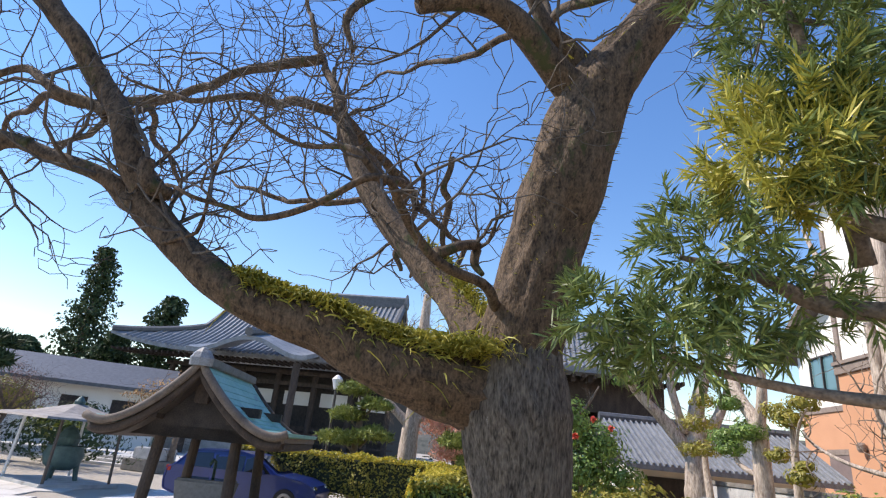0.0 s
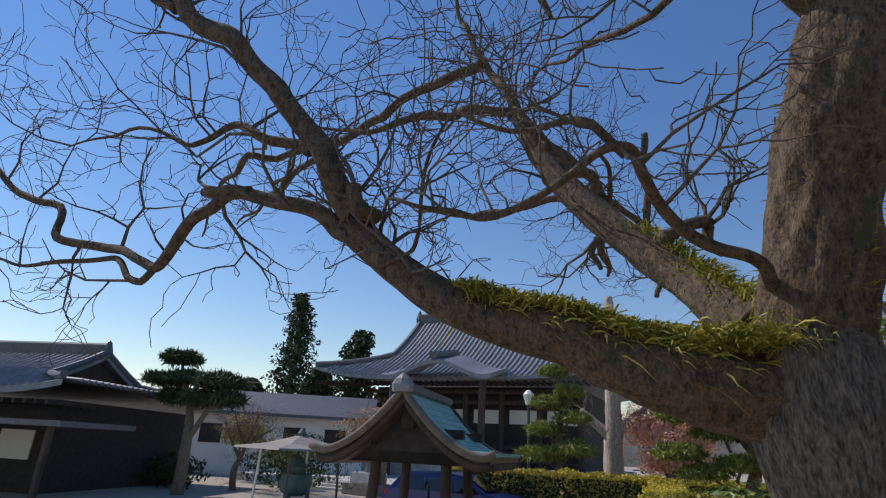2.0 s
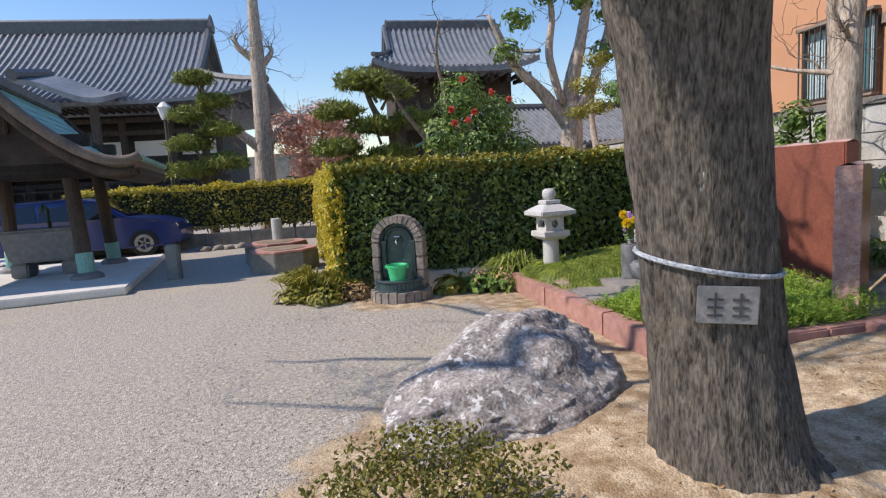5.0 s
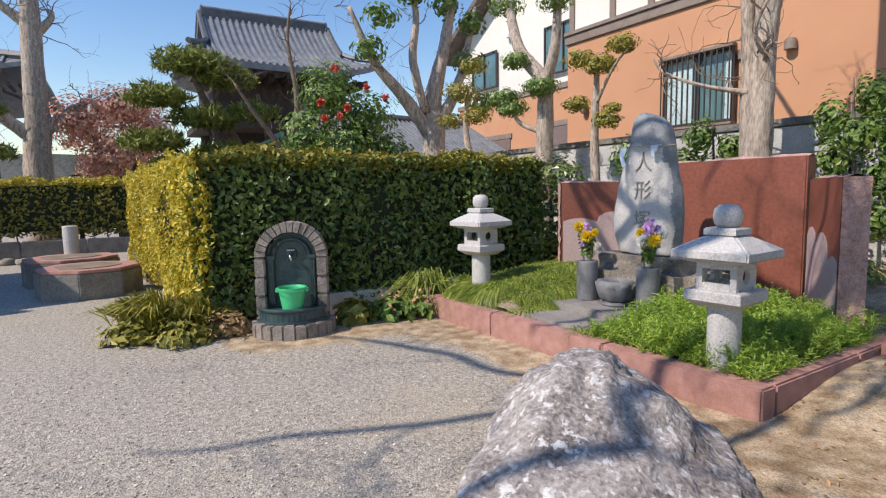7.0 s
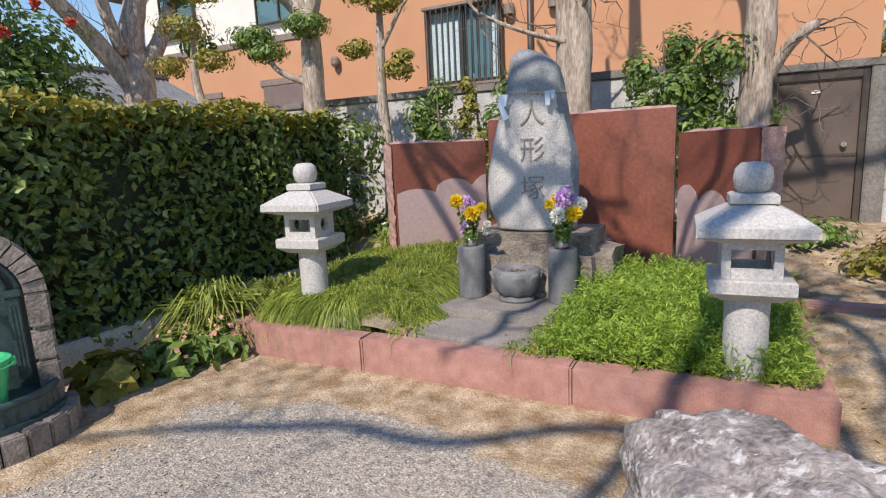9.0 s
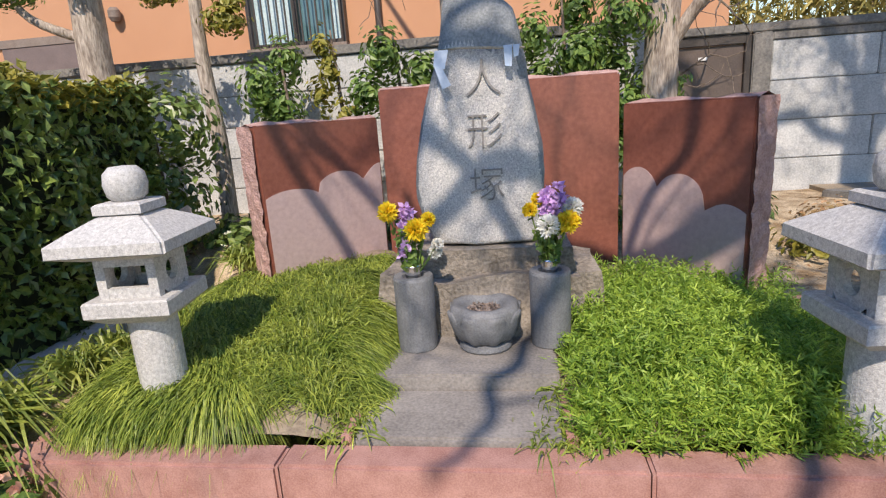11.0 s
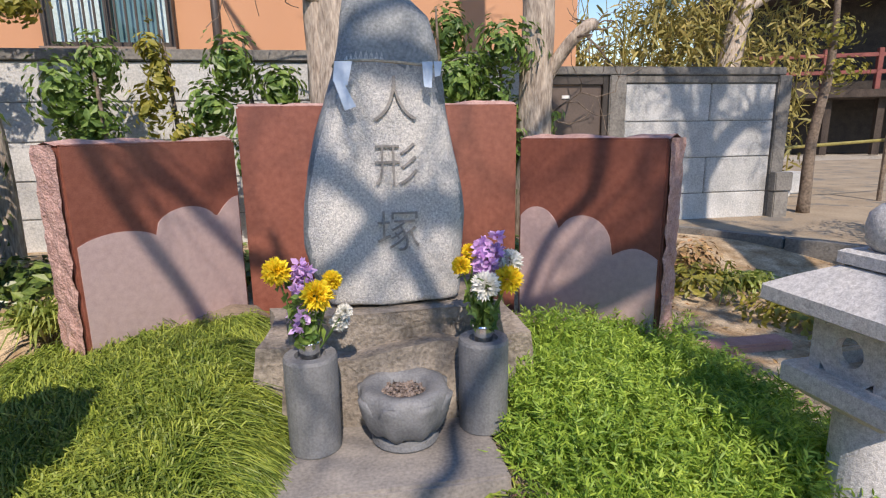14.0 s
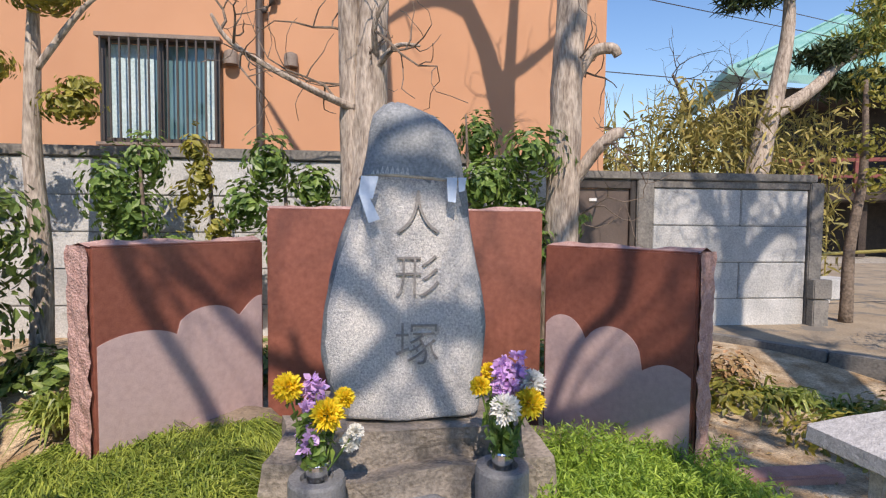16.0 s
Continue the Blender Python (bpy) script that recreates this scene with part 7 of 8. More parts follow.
# zelkova with pale limbs beyond the hedge
tall_bare((-13.0, 5.5, 0), [([(0, 0, 0), (0, 0, 1.6), (0, 0.02, 2.6), (-0.1, 0.05, 3.4), (0.05, 0.25, 4.4), (0.1, 0.5, 5.6), (0.3, 0.8, 7.0)], [0.3, 0.26, 0.25, 0.2, 0.14, 0.1, 0.04]), ([(0, 0, 2.5), (-0.1, -0.6, 3.3), (-0.1, -1.0, 3.7), (-0.2, -1.4, 4.2), (-0.2, -1.9, 5.2)], [0.18, 0.14, 0.12, 0.09, 0.04]), ([(0, 0, 2.7), (0.1, 0.5, 3.5), (0, 0.9, 4.4), (0, 1.2, 5.6)], [0.16, 0.12, 0.09, 0.04]), ([(0, -0.2, 3.1), (0, -0.5, 4.2), (0, -0.4, 5.2), (0, -0.6, 6.4)], [0.1, 0.09, 0.07, 0.03])], "spreading tree with smooth pale limbs beyond the hedge", 7, 0.5, tlen=1.0)
pl = thing("leaf_sprays", "sparse green leaf sprays on the pale tree", "foliage", (-13, 5.5, 0), kind="stuff")
pads(pl, [((0.1, y, z), (0.35, 0.4, 0.28), 130) for y, z in ((-1.3, 5.0), (-0.6, 5.6), (0.3, 5.5), (1.0, 5.2), (-1.6, 4.3), (0.9, 4.3), (0.2, 6.3), (1.3, 3.4), (-0.9, 6.2))], LEAF_MID, 0.17, 210)
# pollarded ginkgo
tall_bare((-21, -2.35, 0), [([(0, 0, 0), (0, 0, 2.2), (0, 0.05, 3.2), (0.05, 0.08, 5.0), (0, 0.1, 7.2), (0, 0.1, 8.2)], [0.4, 0.34, 0.3, 0.25, 0.2, 0.14]), ([(0, 0, 2.9), (0, -0.7, 3.5), (0, -1.1, 3.9)], [0.2, 0.15, 0.08]), ([(0, 0, 3.0), (0, 0.7, 3.6), (0, 1.2, 4.0)], [0.2, 0.15, 0.08]), ([(0, 0, 5.6), (0, 0.5, 6.1), (0, 0.6, 6.4)], [0.15, 0.1, 0.05]), ([(0, 0, 6.0), (0, -0.5, 6.4), (0, -0.6, 6.8)], [0.15, 0.1, 0.05])], "thick pollarded ginkgo with short bare stubs", 8, 0.9, mat=PALE_BARK, name="ginkgo_tree", tlen=1.3, tr=0.018)
# pink blossom tree
ch = tall_bare((-21.2, -0.4, 0), [([(0, 0, 0), (0, 0, 1.2), (0, -0.4, 2.4), (0, -0.8, 3.6)], [0.16, 0.13, 0.08, 0.03]), ([(0, 0, 1.3), (0, 0.5, 2.4), (0, 0.9, 3.6)], [0.1, 0.07, 0.03]), ([(0, 0, 1.5), (0.2, 0.1, 2.8), (0, 0.1, 4.2)], [0.09, 0.06, 0.02])], "early pink blossoming cherry tree", 9, 0.6, mat=BROWN_BARK, name="cherry_tree", tlen=1.0)
pads(ch, [((0, -0.9, 3.4), (0.7, 0.9, 0.9), 3000), ((0, 0.1, 3.9), (0.7, 1.0, 0.7), 3000), ((0, 0.9, 3.2), (0.7, 0.8, 1.0), 3000), ((0, 0.0, 2.6), (0.7, 1.0, 0.8), 3000), ((0, -0.5, 2.2), (0.6, 0.7, 0.6), 1500)], PINK_PETAL, 0.12, 220, depth=0.95)
ch2 = tall_bare((-24.5, -13.5, 0), [([(0, 0, 0), (0, 0, 1.6), (0, 0.5, 3.2)], [0.16, 0.13, 0.06]), ([(0, 0, 1.5), (0.2, -0.7, 2.8), (0, -1.5, 3.6)], [0.1, 0.07, 0.03])], "bare weeping tree with reddish buds", 10, 0.9, mat=BROWN_BARK, name="budding_tree", tlen=1.4)
pads(ch2, [((0, 0, 3.5), (1.5, 2.2, 0.9), 1000), ((0, -1.5, 3.0), (1.2, 1.5, 0.8), 700)], DRY, 0.14, 225)


def pine_tree(at, trunk, layers, label, seed, mat=PINE, size=0.105, n=1150):
    ob = thing("pine_tree", label, "pine tree", at, group="garden pines")
    tree_skeleton(ob, trunk, BROWN_BARK)
    for k, (x, y, z, rx, rz) in enumerate(layers):
        p, o = shell((x, y, z), (rx, rx, rz), n, seed + k, 0.7)
        p = p[p[:, 2] > z - rz * 0.45]
        g2 = np.random.default_rng(seed + k)
        blades("needle_pad", np.repeat(p, 3, 0), g2.normal(size=(len(p) * 3, 3)) * 0.8 + (0, 0, 0.7), size * 1.5, size * 0.42, mat, ob, 0.1, 1, seed + k)
        bm = tube([(x * 0.15, y * 0.15, z - rz - 0.15), (x * 0.7, y * 0.7, z - rz * 0.4), (x, y, z)], [0.045, 0.03, 0.012], 6)
        part("branch", bm, BROWN_BARK, ob)
    return ob


pine_tree((-19.2, -3.9, 0), [([(0, 0, 0), (0, -0.1, 2), (0, 0.1, 4), (0, 0, 5.2)], [0.16, 0.13, 0.09, 0.03])], [(0.3, -0.6, 2.2, 0.75, 0.3), (0.3, 0.55, 2.4, 0.7, 0.28), (0.2, -0.5, 3.0, 0.65, 0.28), (0.3, 0.5, 3.4, 0.6, 0.26), (0.1, -0.35, 3.9, 0.6, 0.26), (0.2, 0.4, 4.3, 0.5, 0.24), (0.1, -0.1, 5.0, 0.55, 0.26)], "clipped garden pine in layered pads", 230)
pine_tree((-15.2, 1.15, 0), [([(0, 0.5, 0), (0, 0.3, 1.4), (0, 0.5, 2.4), (0, -0.1, 3.3), (0, -0.4, 4.2)], [0.2, 0.17, 0.13, 0.09, 0.04]), ([(0, 0.6, 0.3), (0, 1.0, 1.6), (0, 1.2, 2.6), (0, 1.0, 3.6)], [0.14, 0.11, 0.08, 0.04])], [(0.2, -0.4, 4.05, 0.75, 0.32), (0.2, 0.3, 3.8, 0.6, 0.26), (0.3, -1.1, 3.3, 0.6, 0.24), (0.3, -0.2, 2.9, 0.65, 0.24), (0.3, -1.2, 2.4, 0.6, 0.26), (0.3, 0.2, 2.2, 0.6, 0.22), (0.3, 0.8, 3.1, 0.5, 0.2), (0.3, -0.7, 1.95, 0.6, 0.2)], "old garden pine with twisted grey limbs", 250)
tall_bare((-13.6, 2.2, 0), [([(0, 0, 0), (0, -0.1, 1.2), (0, 0.15, 2.2), (0, 0.35, 3.2), (0, 0.2, 4.4), (0, 0.3, 5.2)], [0.11, 0.09, 0.07, 0.06, 0.035, 0.015]), ([(0, 0.1, 2.1), (0, -0.5, 2.9), (0, -0.9, 3.5)], [0.06, 0.045, 0.02]), ([(0, 0.3, 3.0), (0, 0.9, 3.6), (0, 1.2, 4.1)], [0.05, 0.035, 0.015])], "gnarled bare garden tree by the small shrine", 12, 0.7, mat=BROWN_BARK, tlen=0.7)
# camellia
cam_tree = thing("camellia", "camellia with dark leaves and red flowers", "camellia", (-11.2, 2.55, 0))
tree_skeleton(cam_tree, [([(0, 0, 0), (0, 0.05, 1.5), (0, 0, 3.0)], [0.07, 0.05, 0.02]), ([(0, 0, 1.2), (0, 0.5, 2.2)], [0.04, 0.015]), ([(0, 0, 1.2), (0, -0.5, 2.3)], [0.04, 0.015])], BROWN_BARK)
pads(cam_tree, [((0, -0.25, 3.0), (0.6, 0.55, 0.6), 1500), ((0, 0.4, 2.6), (0.6, 0.6, 0.55), 1500), ((0, -0.6, 2.3), (0.55, 0.5, 0.5), 1100), ((0.1, 0.1, 2.1), (0.6, 0.75, 0.45), 1500), ((0.1, 0.8, 2.0), (0.5, 0.5, 0.4), 1000)], LEAF_MID, 0.095, 260, depth=0.9)
for k, (y, z) in enumerate(((-0.35, 3.3), (-0.6, 2.75), (-0.15, 2.7), (0.2, 3.05), (-0.3, 2.55), (0.55, 2.9), (-0.55, 2.5))):
    petals("flower", (0.58, y, z), 0.06, 50, RED_PETAL, cam_tree, 280 + k, 0.05, 0.1)
for k, (x, y, rx, ry, rz, m) in enumerate(((-12.5, 3.8, 0.8, 1.2, 0.9, LEAF_OLIVE), (-14, 3.0, 0.8, 1.0, 0.8, LEAF_MID), (-19.5, -1.5, 0.9, 1.4, 0.8, CEDAR), (-12.0, 1.0, 0.6, 1.0, 0.8, LEAF_MID), (-18.9, 3.5, 1, 1.6, 0.9, LEAF_MID), (-22, -17, 1.5, 3.0, 1.1, CEDAR))):
    bu = thing("garden_bush", "rounded green garden bush behind the hedges", "bush", (x, y, 0), group="garden bushes")
    c, o = shell((0, 0, 1.1), (rx, ry, rz), 1300, 290 + k, 0.5)
    leaves("foliage", c, 0.20, m, bu, 290 + k, o)
    part("stem", tube([(0, 0, 0), (0, 0.1, 1.2)], [0.06, 0.03], 6), BROWN_BARK, bu)
# far conifers and left pine
for k, (x, y, h, r) in enumerate(((-48.5, -38.5, 17.5, 3.0), (-47, -29.6, 12.8, 3.0), (-47, -34, 9, 3.4), (-36, -33, 6.5, 2.6))):
    ce = thing("cedar_tree", "tall dark conifer behind the temple", "conifer", (x, y, 0), group="far conifers")
    part("trunk", tube([(0, 0, 0), (0.2, 0, h * 0.5), (0, 0, h)], [0.4, 0.25, 0.05], 8), BROWN_BARK, ce)
    q = np.random.default_rng(300 + k)
    u, a, rr = q.random(9000) ** 1.25, q.uniform(0, 6.283, 9000), np.sqrt(q.random(9000))
    z = 1.5 + (h - 1.0) * u
    bough = 0.62 + 0.38 * np.sin(z * 3.1 + 2.2 * np.sin(a * 2 + k)) * np.cos(a * 3 + z * 0.9)
    rad = 1.5 * r * (1.12 - u) ** 0.6 * bough * rr
    c = np.stack([rad * np.cos(a) + 0.25 * np.sin(z * 0.8), rad * np.sin(a), z - 0.25 * rad], 1)
    leaves("foliage", c, 0.42, CEDAR, ce, 300 + k, None)
pine_tree((-17.0, -18.6, 0), [([(0, 0, 0), (0.1, 0.1, 1.6), (-0.1, -0.3, 3.2), (0, -0.9, 4.6), (0, -1.2, 5.2)], [0.26, 0.22, 0.16, 0.08, 0.04]), ([(0, 0, 2.0), (0, 0.9, 3.4), (0, 1.4, 4.1)], [0.13, 0.09, 0.04])], [(0, -1.2, 5.3, 0.8, 0.22), (0, -1.9, 4.4, 0.8, 0.22), (0, -0.6, 4.5, 0.7, 0.2), (0, 1.2, 4.3, 1.0, 0.3), (0, 0.5, 3.6, 0.8, 0.24), (0, 1.7, 3.6, 0.7, 0.24), (0, -1.2, 3.7, 0.6, 0.2)], "tall pine beside the timber temple building", 360, CEDAR, 0.22)


bud = tall_bare((-20.5, -19.0, 0), [([(0, 0, 0), (0.1, 0, 0.9), (-0.1, 0.2, 1.7), (0, 0.6, 2.6), (0, 0.9, 3.4)], [0.16, 0.13, 0.09, 0.05, 0.015]), ([(0, 0.1, 1.4), (0, -0.6, 2.2), (0, -1.1, 3.0)], [0.08, 0.05, 0.015]), ([(0, 0.3, 2.0), (0.4, 0.0, 2.9), (0.5, -0.2, 3.6)], [0.07, 0.04, 0.015]), ([(0, 0.2, 1.8), (0, 1.2, 2.4), (0, 1.8, 2.7)], [0.06, 0.04, 0.015])], "budding tree with a reddish haze of twigs", 16, 1.0, mat=BROWN_BARK, name="budding_tree", tlen=1.1, depth=2)
pads(bud, [((0, y, z), (0.8, 0.8, 0.6), 500) for y, z in ((0.9, 3.1), (-0.8, 2.8), (0.2, 3.5), (1.6, 2.6), (0.0, 2.6))], material("red_buds", (0.22, 0.13, 0.10), (0.42, 0.27, 0.22), 6, 0.9, 0.1, 40, island=0.3), 0.07, 380)


for k, (x, y, rx, ry, rz, z, m) in enumerate(((-25.5, -23.5, 1.2, 1.5, 0.9, 2.6, LEAF_OLIVE), (-23.8, -19.0, 1.0, 1.5, 0.7, 1.6, PINE), (-27.5, -20.5, 1.0, 1.3, 0.8, 2.0, CEDAR), (-19.5, -22.0, 1.2, 2.2, 0.8, 0.7, CEDAR))):
    bu = thing("garden_tree", "small evergreen tree before the white building", "tree", (x, y, 0), group="evergreens before the annex")
    c, o = shell((0, 0, z), (rx, ry, rz), 1500, 390 + k, 0.7)
    leaves("foliage", c, 0.2, m, bu, 390 + k, o)
    part("trunk", tube([(0, 0, 0), (0, 0.1, z)], [0.1, 0.05], 7), BROWN_BARK, bu)


# ---- clipped trees and shrubs along the block wall ----
def cloud_tree(at, segs, clouds, label, seed, mat=LEAF_MID, size=0.07, name="clipped_tree"):
    ob = thing(name, label, "tree", at, group="wall trees")
    tree_skeleton(ob, segs, BROWN_BARK if name != "clipped_tree" else PALE_BARK)
    pads(ob, [((x, y, z), (r, r, r * 0.55), n * 2) for x, y, z, r, n in clouds], mat, size, seed)
    return ob


cloud_tree((-9.0, 5.2, 0.35), [([(0, 0, 0), (0, 0, 1.7), (0.02, 0, 2.3), (-0.05, 0, 2.75), (-0.55, -0.1, 3.4), (-0.95, 0, 4.4)], [0.17, 0.15, 0.14, 0.13, 0.10, 0.06]), ([(0, 0, 2.65), (0.25, 0, 3.3), (0.3, 0, 4.2)], [0.10, 0.08, 0.05]), ([(-0.02, 0, 1.9), (-0.4, -0.2, 2.1), (-0.6, -0.2, 2.4)], [0.05, 0.04, 0.02])],
           [(-0.75, -0.25, 2.55, 0.32, 420), (0.15, -0.25, 2.6, 0.30, 380), (-0.35, -0.3, 3.1, 0.26, 260), (-1.0, 0, 4.2, 0.35, 260), (0.35, -0.1, 3.9, 0.3, 220), (-0.55, -0.25, 2.35, 0.28, 300)], "clipped tree with grey trunk and leafy pads by the wall", 400)
cloud_tree((-7.9, 5.2, 0.35), [([(0, 0, 0), (0.02, 0, 0.9), (-0.02, 0, 1.6), (0.0, 0, 2.3), (0.02, 0, 2.85)], [0.09, 0.075, 0.065, 0.055, 0.03]), ([(0, 0, 2.2), (0.4, -0.1, 2.65), (0.65, -0.1, 2.85)], [0.03, 0.02, 0.01])],
           [(0.15, -0.1, 2.75, 0.26, 260), (0.55, -0.1, 2.95, 0.24, 200), (-0.3, -0.1, 2.25, 0.22, 180), (0.3, -0.1, 1.95, 0.22, 170), (-0.25, -0.1, 2.9, 0.25, 160), (0.35, -0.05, 2.1, 0.15, 90)], "slim clipped tree with flat leafy tiers by the wall", 420, LEAF_OLIVE)
cloud_tree((-10.9, 5.0, 0.1), [([(0, 0, 0), (0.1, 0, 1.5), (-0.1, 0, 2.4), (0, 0, 3.2)], [0.09, 0.075, 0.06, 0.03])], [(-0.1, -0.1, 3.1, 0.4, 300), (0.4, -0.1, 2.6, 0.3, 220), (-0.5, -0.1, 2.6, 0.3, 220), (0.3, -0.1, 3.5, 0.3, 180)], "slim clipped tree beyond the hedge", 440, LEAF_OLIVE)
for k, (x, lo, hi, r, m) in enumerate(((-7.22, 0.7, 2.25, 0.30, LEAF_MID), (-6.70, 0.8, 2.3, 0.18, LEAF_OLIVE), (-6.12, 0.9, 2.22, 0.28, LEAF_MID), (-4.62, 0.9, 2.5, 0.27, LEAF_MID), (-4.1, 0.9, 2.35, 0.34, LEAF_MID))):
    ob = thing("wall_shrub", "upright leafy evergreen shrub in front of the block wall", "shrub", (x, 5.35, 0.38), group="wall shrubs")
    tree_skeleton(ob, [([(0, 0, 0), (0.03, 0, 0.8), (-0.02, 0, hi - 0.5)], [0.03, 0.022, 0.008])], BROWN_BARK)
    rng = random.Random(k)
    pads(ob, [((rng.uniform(-r, r) * 1.0, rng.uniform(-r, r) * 0.6, lo - 0.38 + (hi - lo - 0.35) * j / 6 + 0.05), (r * rng.uniform(0.45, 0.95), r * rng.uniform(0.4, 0.8), rng.uniform(0.18, 0.32)), 420 if k != 1 else 130) for j in range(7)], m, 0.08, 460 + 10 * k, depth=1.0)
dk = thing("evergreen_shrub", "dark evergreen shrub beside the granite wing", "shrub", (-8.0, 4.4, 0.3))
pads(dk, [((0, 0, 0.5), (0.5, 0.4, 0.5), 700), ((0.1, 0.1, 1.1), (0.45, 0.4, 0.45), 600)], LEAF_DARK, 0.09, 520)
part("stem", tube([(0, 0, 0), (0, 0, 1)], [0.03, 0.015], 6), BROWN_BARK, dk)

# ---- long-leaved conifer over the first view ----
maki = thing("yew_pine", "dense long-leaved yew pine with yellow young shoots", "tree", (0.46, 0.012, 0.904))
maki.scale = (0.6, 0.6, 0.6)
tree_skeleton(maki, [([(0.0, 4.0, -1.1), (-0.2, 3.9, 0.3), (-0.3, 3.8, 1.4), (-0.6, 3.7, 2.4), (-1.2, 3.5, 3.0), (-1.7, 3.0, 3.5)], [0.15, 0.13, 0.12, 0.11, 0.09, 0.05]), ([(-1.1, 3.55, 2.9), (-1.8, 3.0, 3.0), (-1.9, 2.6, 3.2), (-1.95, 2.2, 3.3)], [0.06, 0.05, 0.035, 0.015]), ([(-1.9, 3.2, 3.3), (-1.6, 2.9, 4.2), (-1.45, 2.7, 5.0)], [0.06, 0.04, 0.02]), ([(-0.7, 3.7, 2.45), (-1.6, 3.0, 2.5), (-1.95, 2.3, 2.65), (-1.95, 1.8, 2.8)], [0.05, 0.035, 0.02, 0.01])], BROWN_BARK)
rng = random.Random(31)
for k, (c, r, n, tip) in enumerate((((-1.70, 2.72, 3.85), (0.42, 0.48, 0.42), 52, 1), ((-1.6, 2.9, 4.5), (0.4, 0.5, 0.45), 44, 0), ((-1.85, 2.35, 3.35), (0.35, 0.42, 0.3), 34, 0), ((-1.5, 2.95, 3.9), (0.35, 0.4, 0.45), 30, 1), ((-1.95, 2.1, 2.82), (0.35, 0.5, 0.22), 36, 0), ((-1.95, 1.75, 2.92), (0.25, 0.28, 0.16), 16, 0), ((-1.9, 2.75, 3.0), (0.3, 0.4, 0.25), 24, 0), ((-1.5, 2.6, 4.95), (0.4, 0.5, 0.35), 30, 0), ((-1.75, 3.2, 4.3), (0.4, 0.5, 0.6), 40, 0))):
    b, d = [], []
    g2 = np.random.default_rng(600 + k)
    cc, oo = shell(c, r, n * 3, 600 + k, 0.7)
    for q, o in zip(cc, oo):
        ax = o * 0.9 + g2.normal(size=3) * 0.35 + (0, 0, 0.25)
        ax /= np.linalg.norm(ax)
        for j in range(18):
            side = np.cross(ax, g2.normal(size=3))
            side /= np.linalg.norm(side) + 1e-9
            b.append(q + ax * 0.11 * g2.random())
            d.append(ax * 0.75 + side * 0.8)
    blades("foliage", b, d, 0.118, 0.014, NEEDLE_TIP if tip and k == 0 else NEEDLE, maki, 0.12, 2, 600 + k)
    if tip:
        m = len(b) // 3
        blades("young_growth", np.array(b[::3]) + np.array((0, -0.03, 0.05)), np.array(d[::3]) + (0, 0, 0.6), 0.13, 0.014, NEEDLE_TIP, maki, 0.1, 2, 650 + k)

# ---- shrine corner beyond the gate ----
hall2 = thing("red_railed_hall", "temple hall with green copper roof and red railing", "temple", (13.7, 19.02, 0.44), -20)
rb = bmesh.new()
n = 14
for s in (0, 1):
    for i in range(n + 1):
        u = i / n
        rb.verts.new((-7.2 + 15 * u if s == 0 else -2.0 + 9.8 * u, -5.0 if s == 0 else 0.5, (5.3 + 0.5 * (2 * u - 1) ** 4) if s == 0 else 8.9))
rb.verts.ensure_lookup_table()
for i in range(n):
    rb.faces.new((rb.verts[i], rb.verts[i + 1], rb.verts[n + 2 + i], rb.verts[n + 1 + i]))
e0 = [rb.verts[0], rb.verts[n + 1], rb.verts.new((-7.2, 6, 5.8))]
rb.faces.new(e0)
r = bmesh.ops.extrude_face_region(rb, geom=rb.faces[:])
bmesh.ops.translate(rb, verts=[v for v in r["geom"] if isinstance(v, bmesh.types.BMVert)], vec=(0, 0, -0.25))
part("roof", rb, COPPER, hall2, "green copper roof")
for k in range(22):
    part("roof_seam", tube([(-6.9 + 0.7 * k, -5.0, 5.62 + 0.4 * (2 * (k / 21) - 1) ** 4 - 0.2), (-2.0 + 0.45 * k, 0.4, 8.9)], 0.05, 5), COPPER, hall2)
part("eave_beam", box(-6.5, -4.4, 4.8, 7, 4, 5.2), OLD_WOOD, hall2)
part("wall", box(-5.2, -2.6, 0, 7, 4, 4.8), DARK_WOOD_SHADE, hall2)
part("veranda_floor", box(-6.2, -4.2, 1.75, 7, -2.5, 2.0, 0.02), OLD_WOOD, hall2)
for z in (2.45, 2.95):
    part("red_rail", box(-6.4, -4.15, z, 7, -4.03, z + 0.12, 0.01), RED_WOOD, hall2, "red painted railing")
for k in range(9):
    part("red_post", box(-6.3 + 1.5 * k, -4.17, 1.9, -6.16 + 1.5 * k, -4.01, 3.2, 0.01), RED_WOOD, hall2)
    part("floor_post", box(-6.0 + 1.5 * k, -3.9, 0, -5.8 + 1.5 * k, -3.7, 1.75), OLD_WOOD, hall2)
rp = thing("pine_tree", "leaning pine with pale trunk by the temple hall", "pine tree", (0.6, 9.0, 0.44), group="garden pines")
tree_skeleton(rp, [([(0, 0, 0), (0.0, 0, 1.4), (0.15, 0, 2.4), (0.35, 0, 3.2), (0.5, 0, 4.2), (0.45, 0, 5.2)], [0.22, 0.2, 0.17, 0.13, 0.1, 0.05]), ([(0.25, 0, 2.75), (0.9, -0.1, 3.2), (1.5, 0, 3.7), (2.2, 0, 4.0)], [0.12, 0.1, 0.08, 0.04])], PALE_BARK)
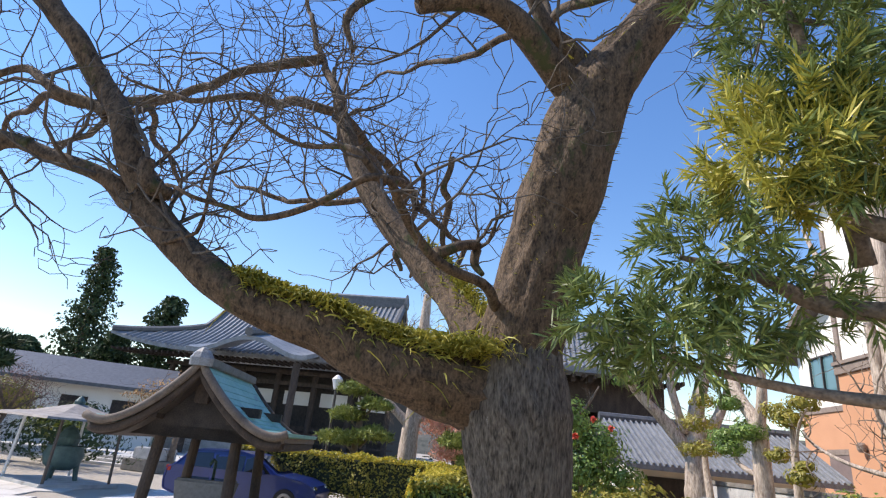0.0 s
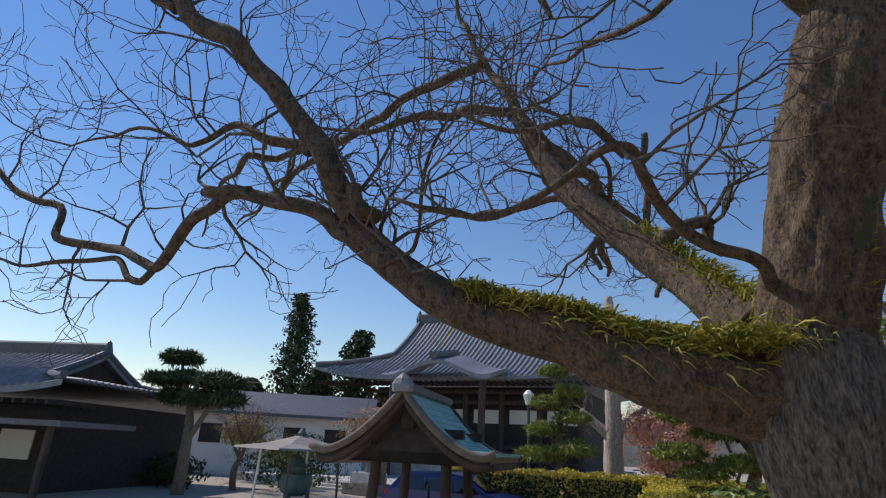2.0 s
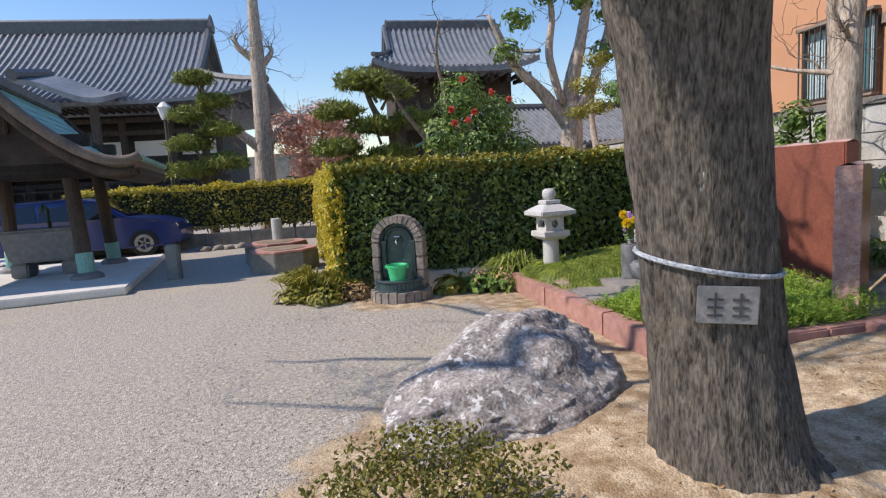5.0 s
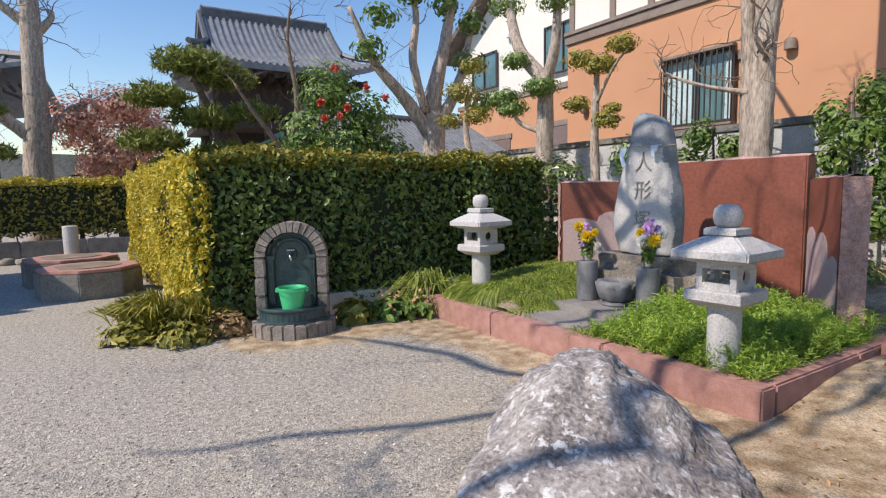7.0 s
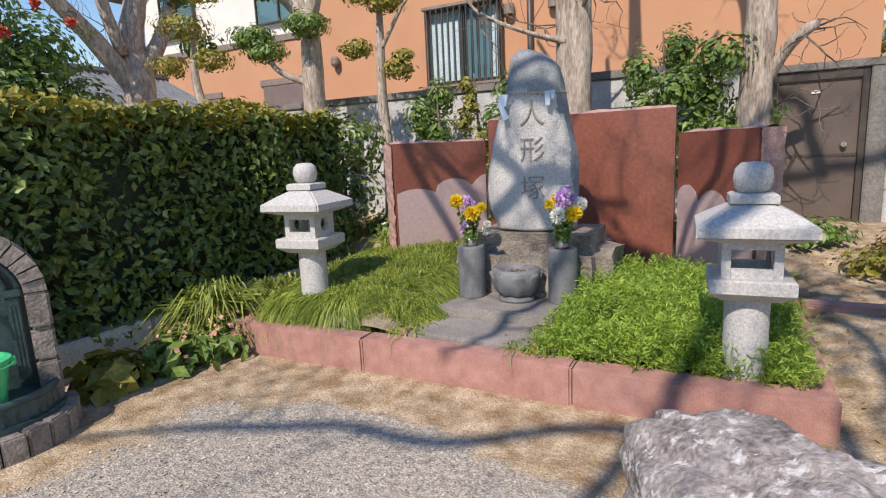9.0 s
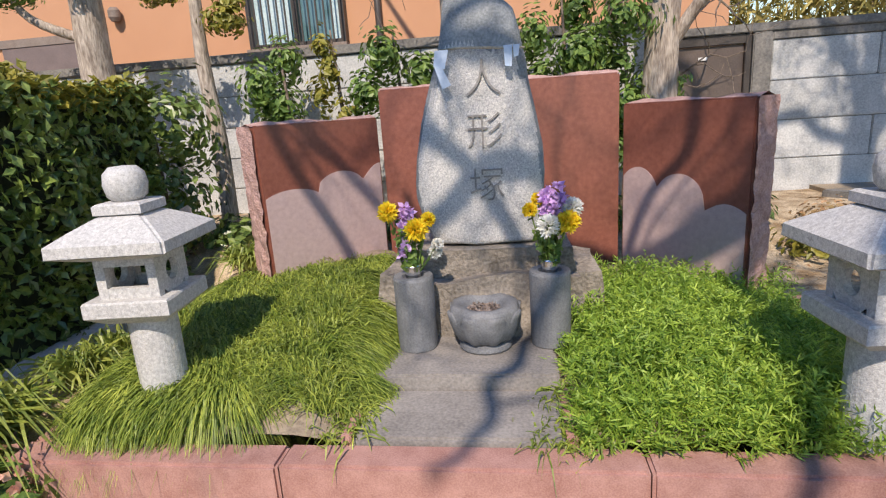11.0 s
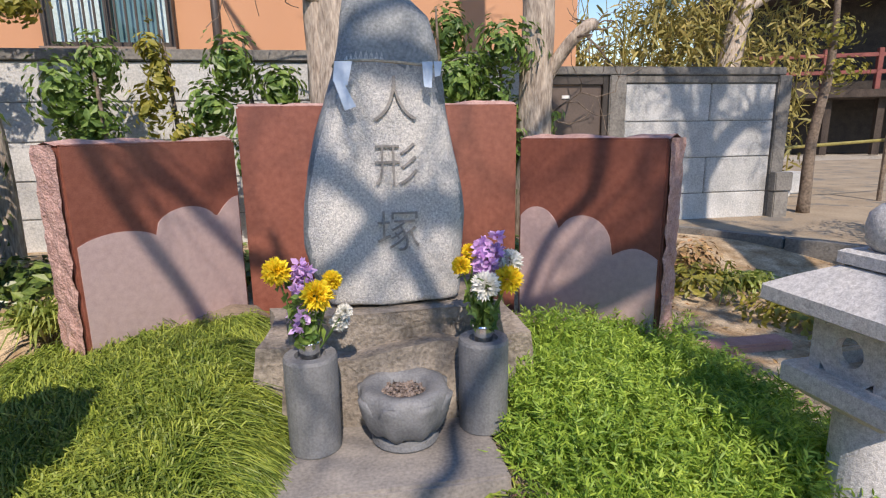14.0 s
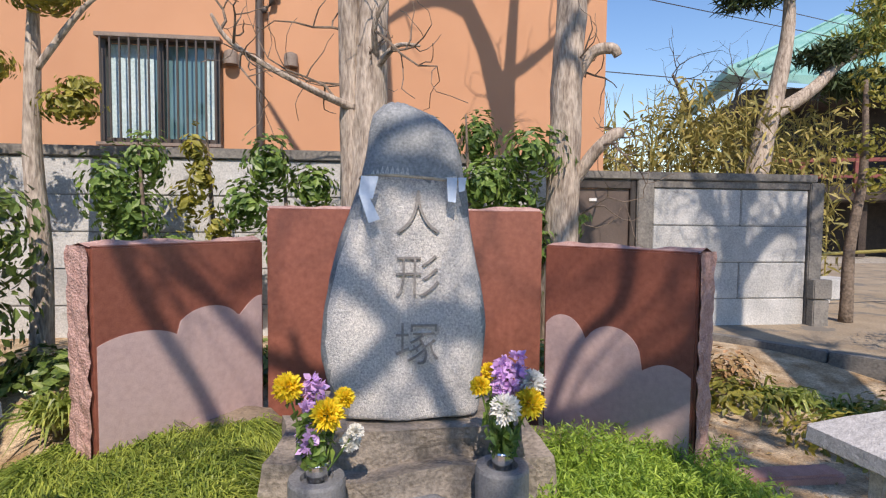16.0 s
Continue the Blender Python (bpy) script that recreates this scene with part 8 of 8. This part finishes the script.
for k, (x, z, rr) in enumerate(((-0.2, 4.65, 0.5), (0.6, 4.9, 0.5), (1.2, 3.75, 0.4), (1.9, 4.0, 0.5), (1.6, 3.3, 0.45), (2.4, 4.6, 0.6), (2.3, 3.4, 0.5), (0.1, 5.4, 0.5))):
    p, o = shell((x, 0, z), (rr, rr, rr * 0.45), 420, 700 + k, 0.7)
    blades("needle_pad", np.repeat(p, 2, 0), np.random.default_rng(700 + k).normal(size=(len(p) * 2, 3)) + (0, 0, 0.5), 0.2, 0.045, PINE if k % 2 else CEDAR, rp, 0.1, 1, 700 + k)
bam = thing("bamboo_thicket", "dry yellow-green bamboo thicket behind the wall", "bamboo", (-0.8, 9.2, 0.4))
g3 = np.random.default_rng(71)
c = np.stack([g3.uniform(-2.3, 3.0, 13000), g3.uniform(-0.5, 1.2, 13000), g3.random(13000) ** 0.7 * 3.6], 1)
top = 2.75 + 0.35 * np.sin(c[:, 0] * 2.1) + 0.3 * np.sin(c[:, 0] * 5.3) + 0.25 * c[:, 0] * 0.3
c = c[c[:, 2] < top + g3.normal(0, 0.12, len(top))]
blades("foliage", c, g3.normal(size=(len(c), 3)) + (0, 0, -0.1), 0.2, 0.04, BAMBOO, bam, 0.3, 2, 71)
sb = bmesh.new()
for k in range(40):
    x, y = g3.uniform(-2.2, 2.9), g3.uniform(-0.4, 1.0)
    tube([(x, y, 0), (x + g3.normal() * 0.1, y, 2.2), (x + g3.normal() * 0.25, y, 3.3)], [0.015, 0.012, 0.004], 5, sb)
part("cane_work", sb, BAMBOO, bam)
tall_bare((0.6, 10.5, 0.4), [([(0, 0, 0), (-0.1, 0, 2.2), (-0.3, 0, 3.2), (-0.6, 0, 3.8)], [0.1, 0.08, 0.05, 0.02]), ([(0, 0, 2.0), (0.5, 0, 3.0), (0.8, 0, 3.8)], [0.06, 0.04, 0.015])], "bare dark-limbed tree above the bamboo", 14, 0.8, mat=BROWN_BARK, tlen=0.9)
ob = thing("small_tree", "slim young tree at the wall's end", "tree", (-0.35, 6.1, 0.42))
tree_skeleton(ob, [([(0, 0, 0), (0.0, 0, 0.8), (0.12, 0, 1.6), (0.1, 0, 2.6)], [0.07, 0.055, 0.045, 0.02])], BROWN_BARK)
pads(ob, [((0.25, 0, 1.55), (0.28, 0.25, 0.2), 160), ((0.1, 0, 1.95), (0.35, 0.3, 0.2), 160), ((0.35, 0, 2.6), (0.4, 0.3, 0.4), 260), ((0.45, 0, 3.3), (0.45, 0.3, 0.45), 260)], LEAF_OLIVE, 0.07, 740)
rail = thing("bamboo_rail", "bamboo rail beside the wall's end", "rail", (0.3, 6.6, 0.42))
part("rail", tube([(-0.6, 0, 0.72), (3.0, 0.4, 0.86)], 0.02, 8), BAMBOO, rail)
for x in (-0.5, 1.0, 2.5):
    part("rail_post", tube([(x, 0.1, 0), (x, 0.1, 0.85)], 0.03, 8), BROWN_BARK, rail)
mk = thing("red_leaved_shrub", "red-brown leaved shrub by the stone lantern path", "shrub", (-0.75, 4.1, 0.42))
pads(mk, [((0, 0, 0.7), (0.5, 0.5, 0.6), 600), ((0.2, 0, 1.2), (0.4, 0.4, 0.35), 300)], DRY, 0.06, 750)
part("stem", tube([(0, 0, 0), (0, 0, 1)], [0.03, 0.01], 6), BROWN_BARK, mk)
for k, (x, y) in enumerate(((0.2, 7.4), (0.9, 7.8))):
    blk = thing("cut_stone", "pale cut stone block resting on the ground", "stone block", (x, y, 0.44), 12, group="cut stones")
    part("block", box(-0.3, -0.18, 0, 0.3, 0.18, 0.3, 0.02), CONCRETE, blk)
for k, (a, b) in enumerate((((-2.6, 5.2), (14, 4.4)), ((-2.6, 4.9), (14, 4.1)), ((-2.6, 3.7), (14, 3.2)))):
    wire = thing("overhead_wire", "thin dark overhead cable against the sky", "cable", (0, 0, 0), group="overhead wires")
    part("cable", tube([(a[0], 8.6, a[1]), ((a[0] + b[0]) / 2, 12, (a[1] + b[1]) / 2 + 0.9), (b[0], 15, b[1] + 2.4)], 0.008, 5), FRAME_DARK, wire)
far = thing("far_apartment", "distant white apartment block", "building", (2.2, 33, 0))
part("wall", box(-1.6, 0, 0, 1.6, 4, 9.6), PLASTER, far)
part("roof", box(-1.8, -0.2, 9.6, 1.8, 4.2, 10.1, 0.02), PLASTER, far)
for z in (5.0, 7.6):
    part("window", box(-1.0, -0.05, z, 1.0, -0.01, z + 1.3), PANE, far)
hill = bmesh.new()
prev = None
for i in range(70):
    a = radians(100 + 170 * i / 69)
    x, y = 260 * math.cos(a), 260 * math.sin(a)
    h = 18 + 7 * noise.noise(Vector((i * 0.16, 0, 0))) + 2 * noise.noise(Vector((i * 0.9, 3, 0)))
    cur = (hill.verts.new((x, y, -1)), hill.verts.new((x * 1.1, y * 1.1, h)))
    if prev:
        hill.faces.new((prev[0], cur[0], cur[1], prev[1]))
    prev = cur
tagged(part("backdrop_hills", hill, material("far_woods", (0.05, 0.06, 0.05), (0.16, 0.15, 0.13), 0.08, 0.95, 0.3, 0.6)), "low wooded hills on the horizon", "hills", kind="structure")

for o in list(scene.objects):
    if o.parent and o.name.split(".")[0] in ("twig_work", "limb_grass", "stem_work", "shade_core", "roof_tile_work", "tile_work", "limb_moss", "pebble_fill", "cane_work", "rafter_work", "young_growth", "flowers"):
        tagged(o, o.get("label", ""), kind="stuff")
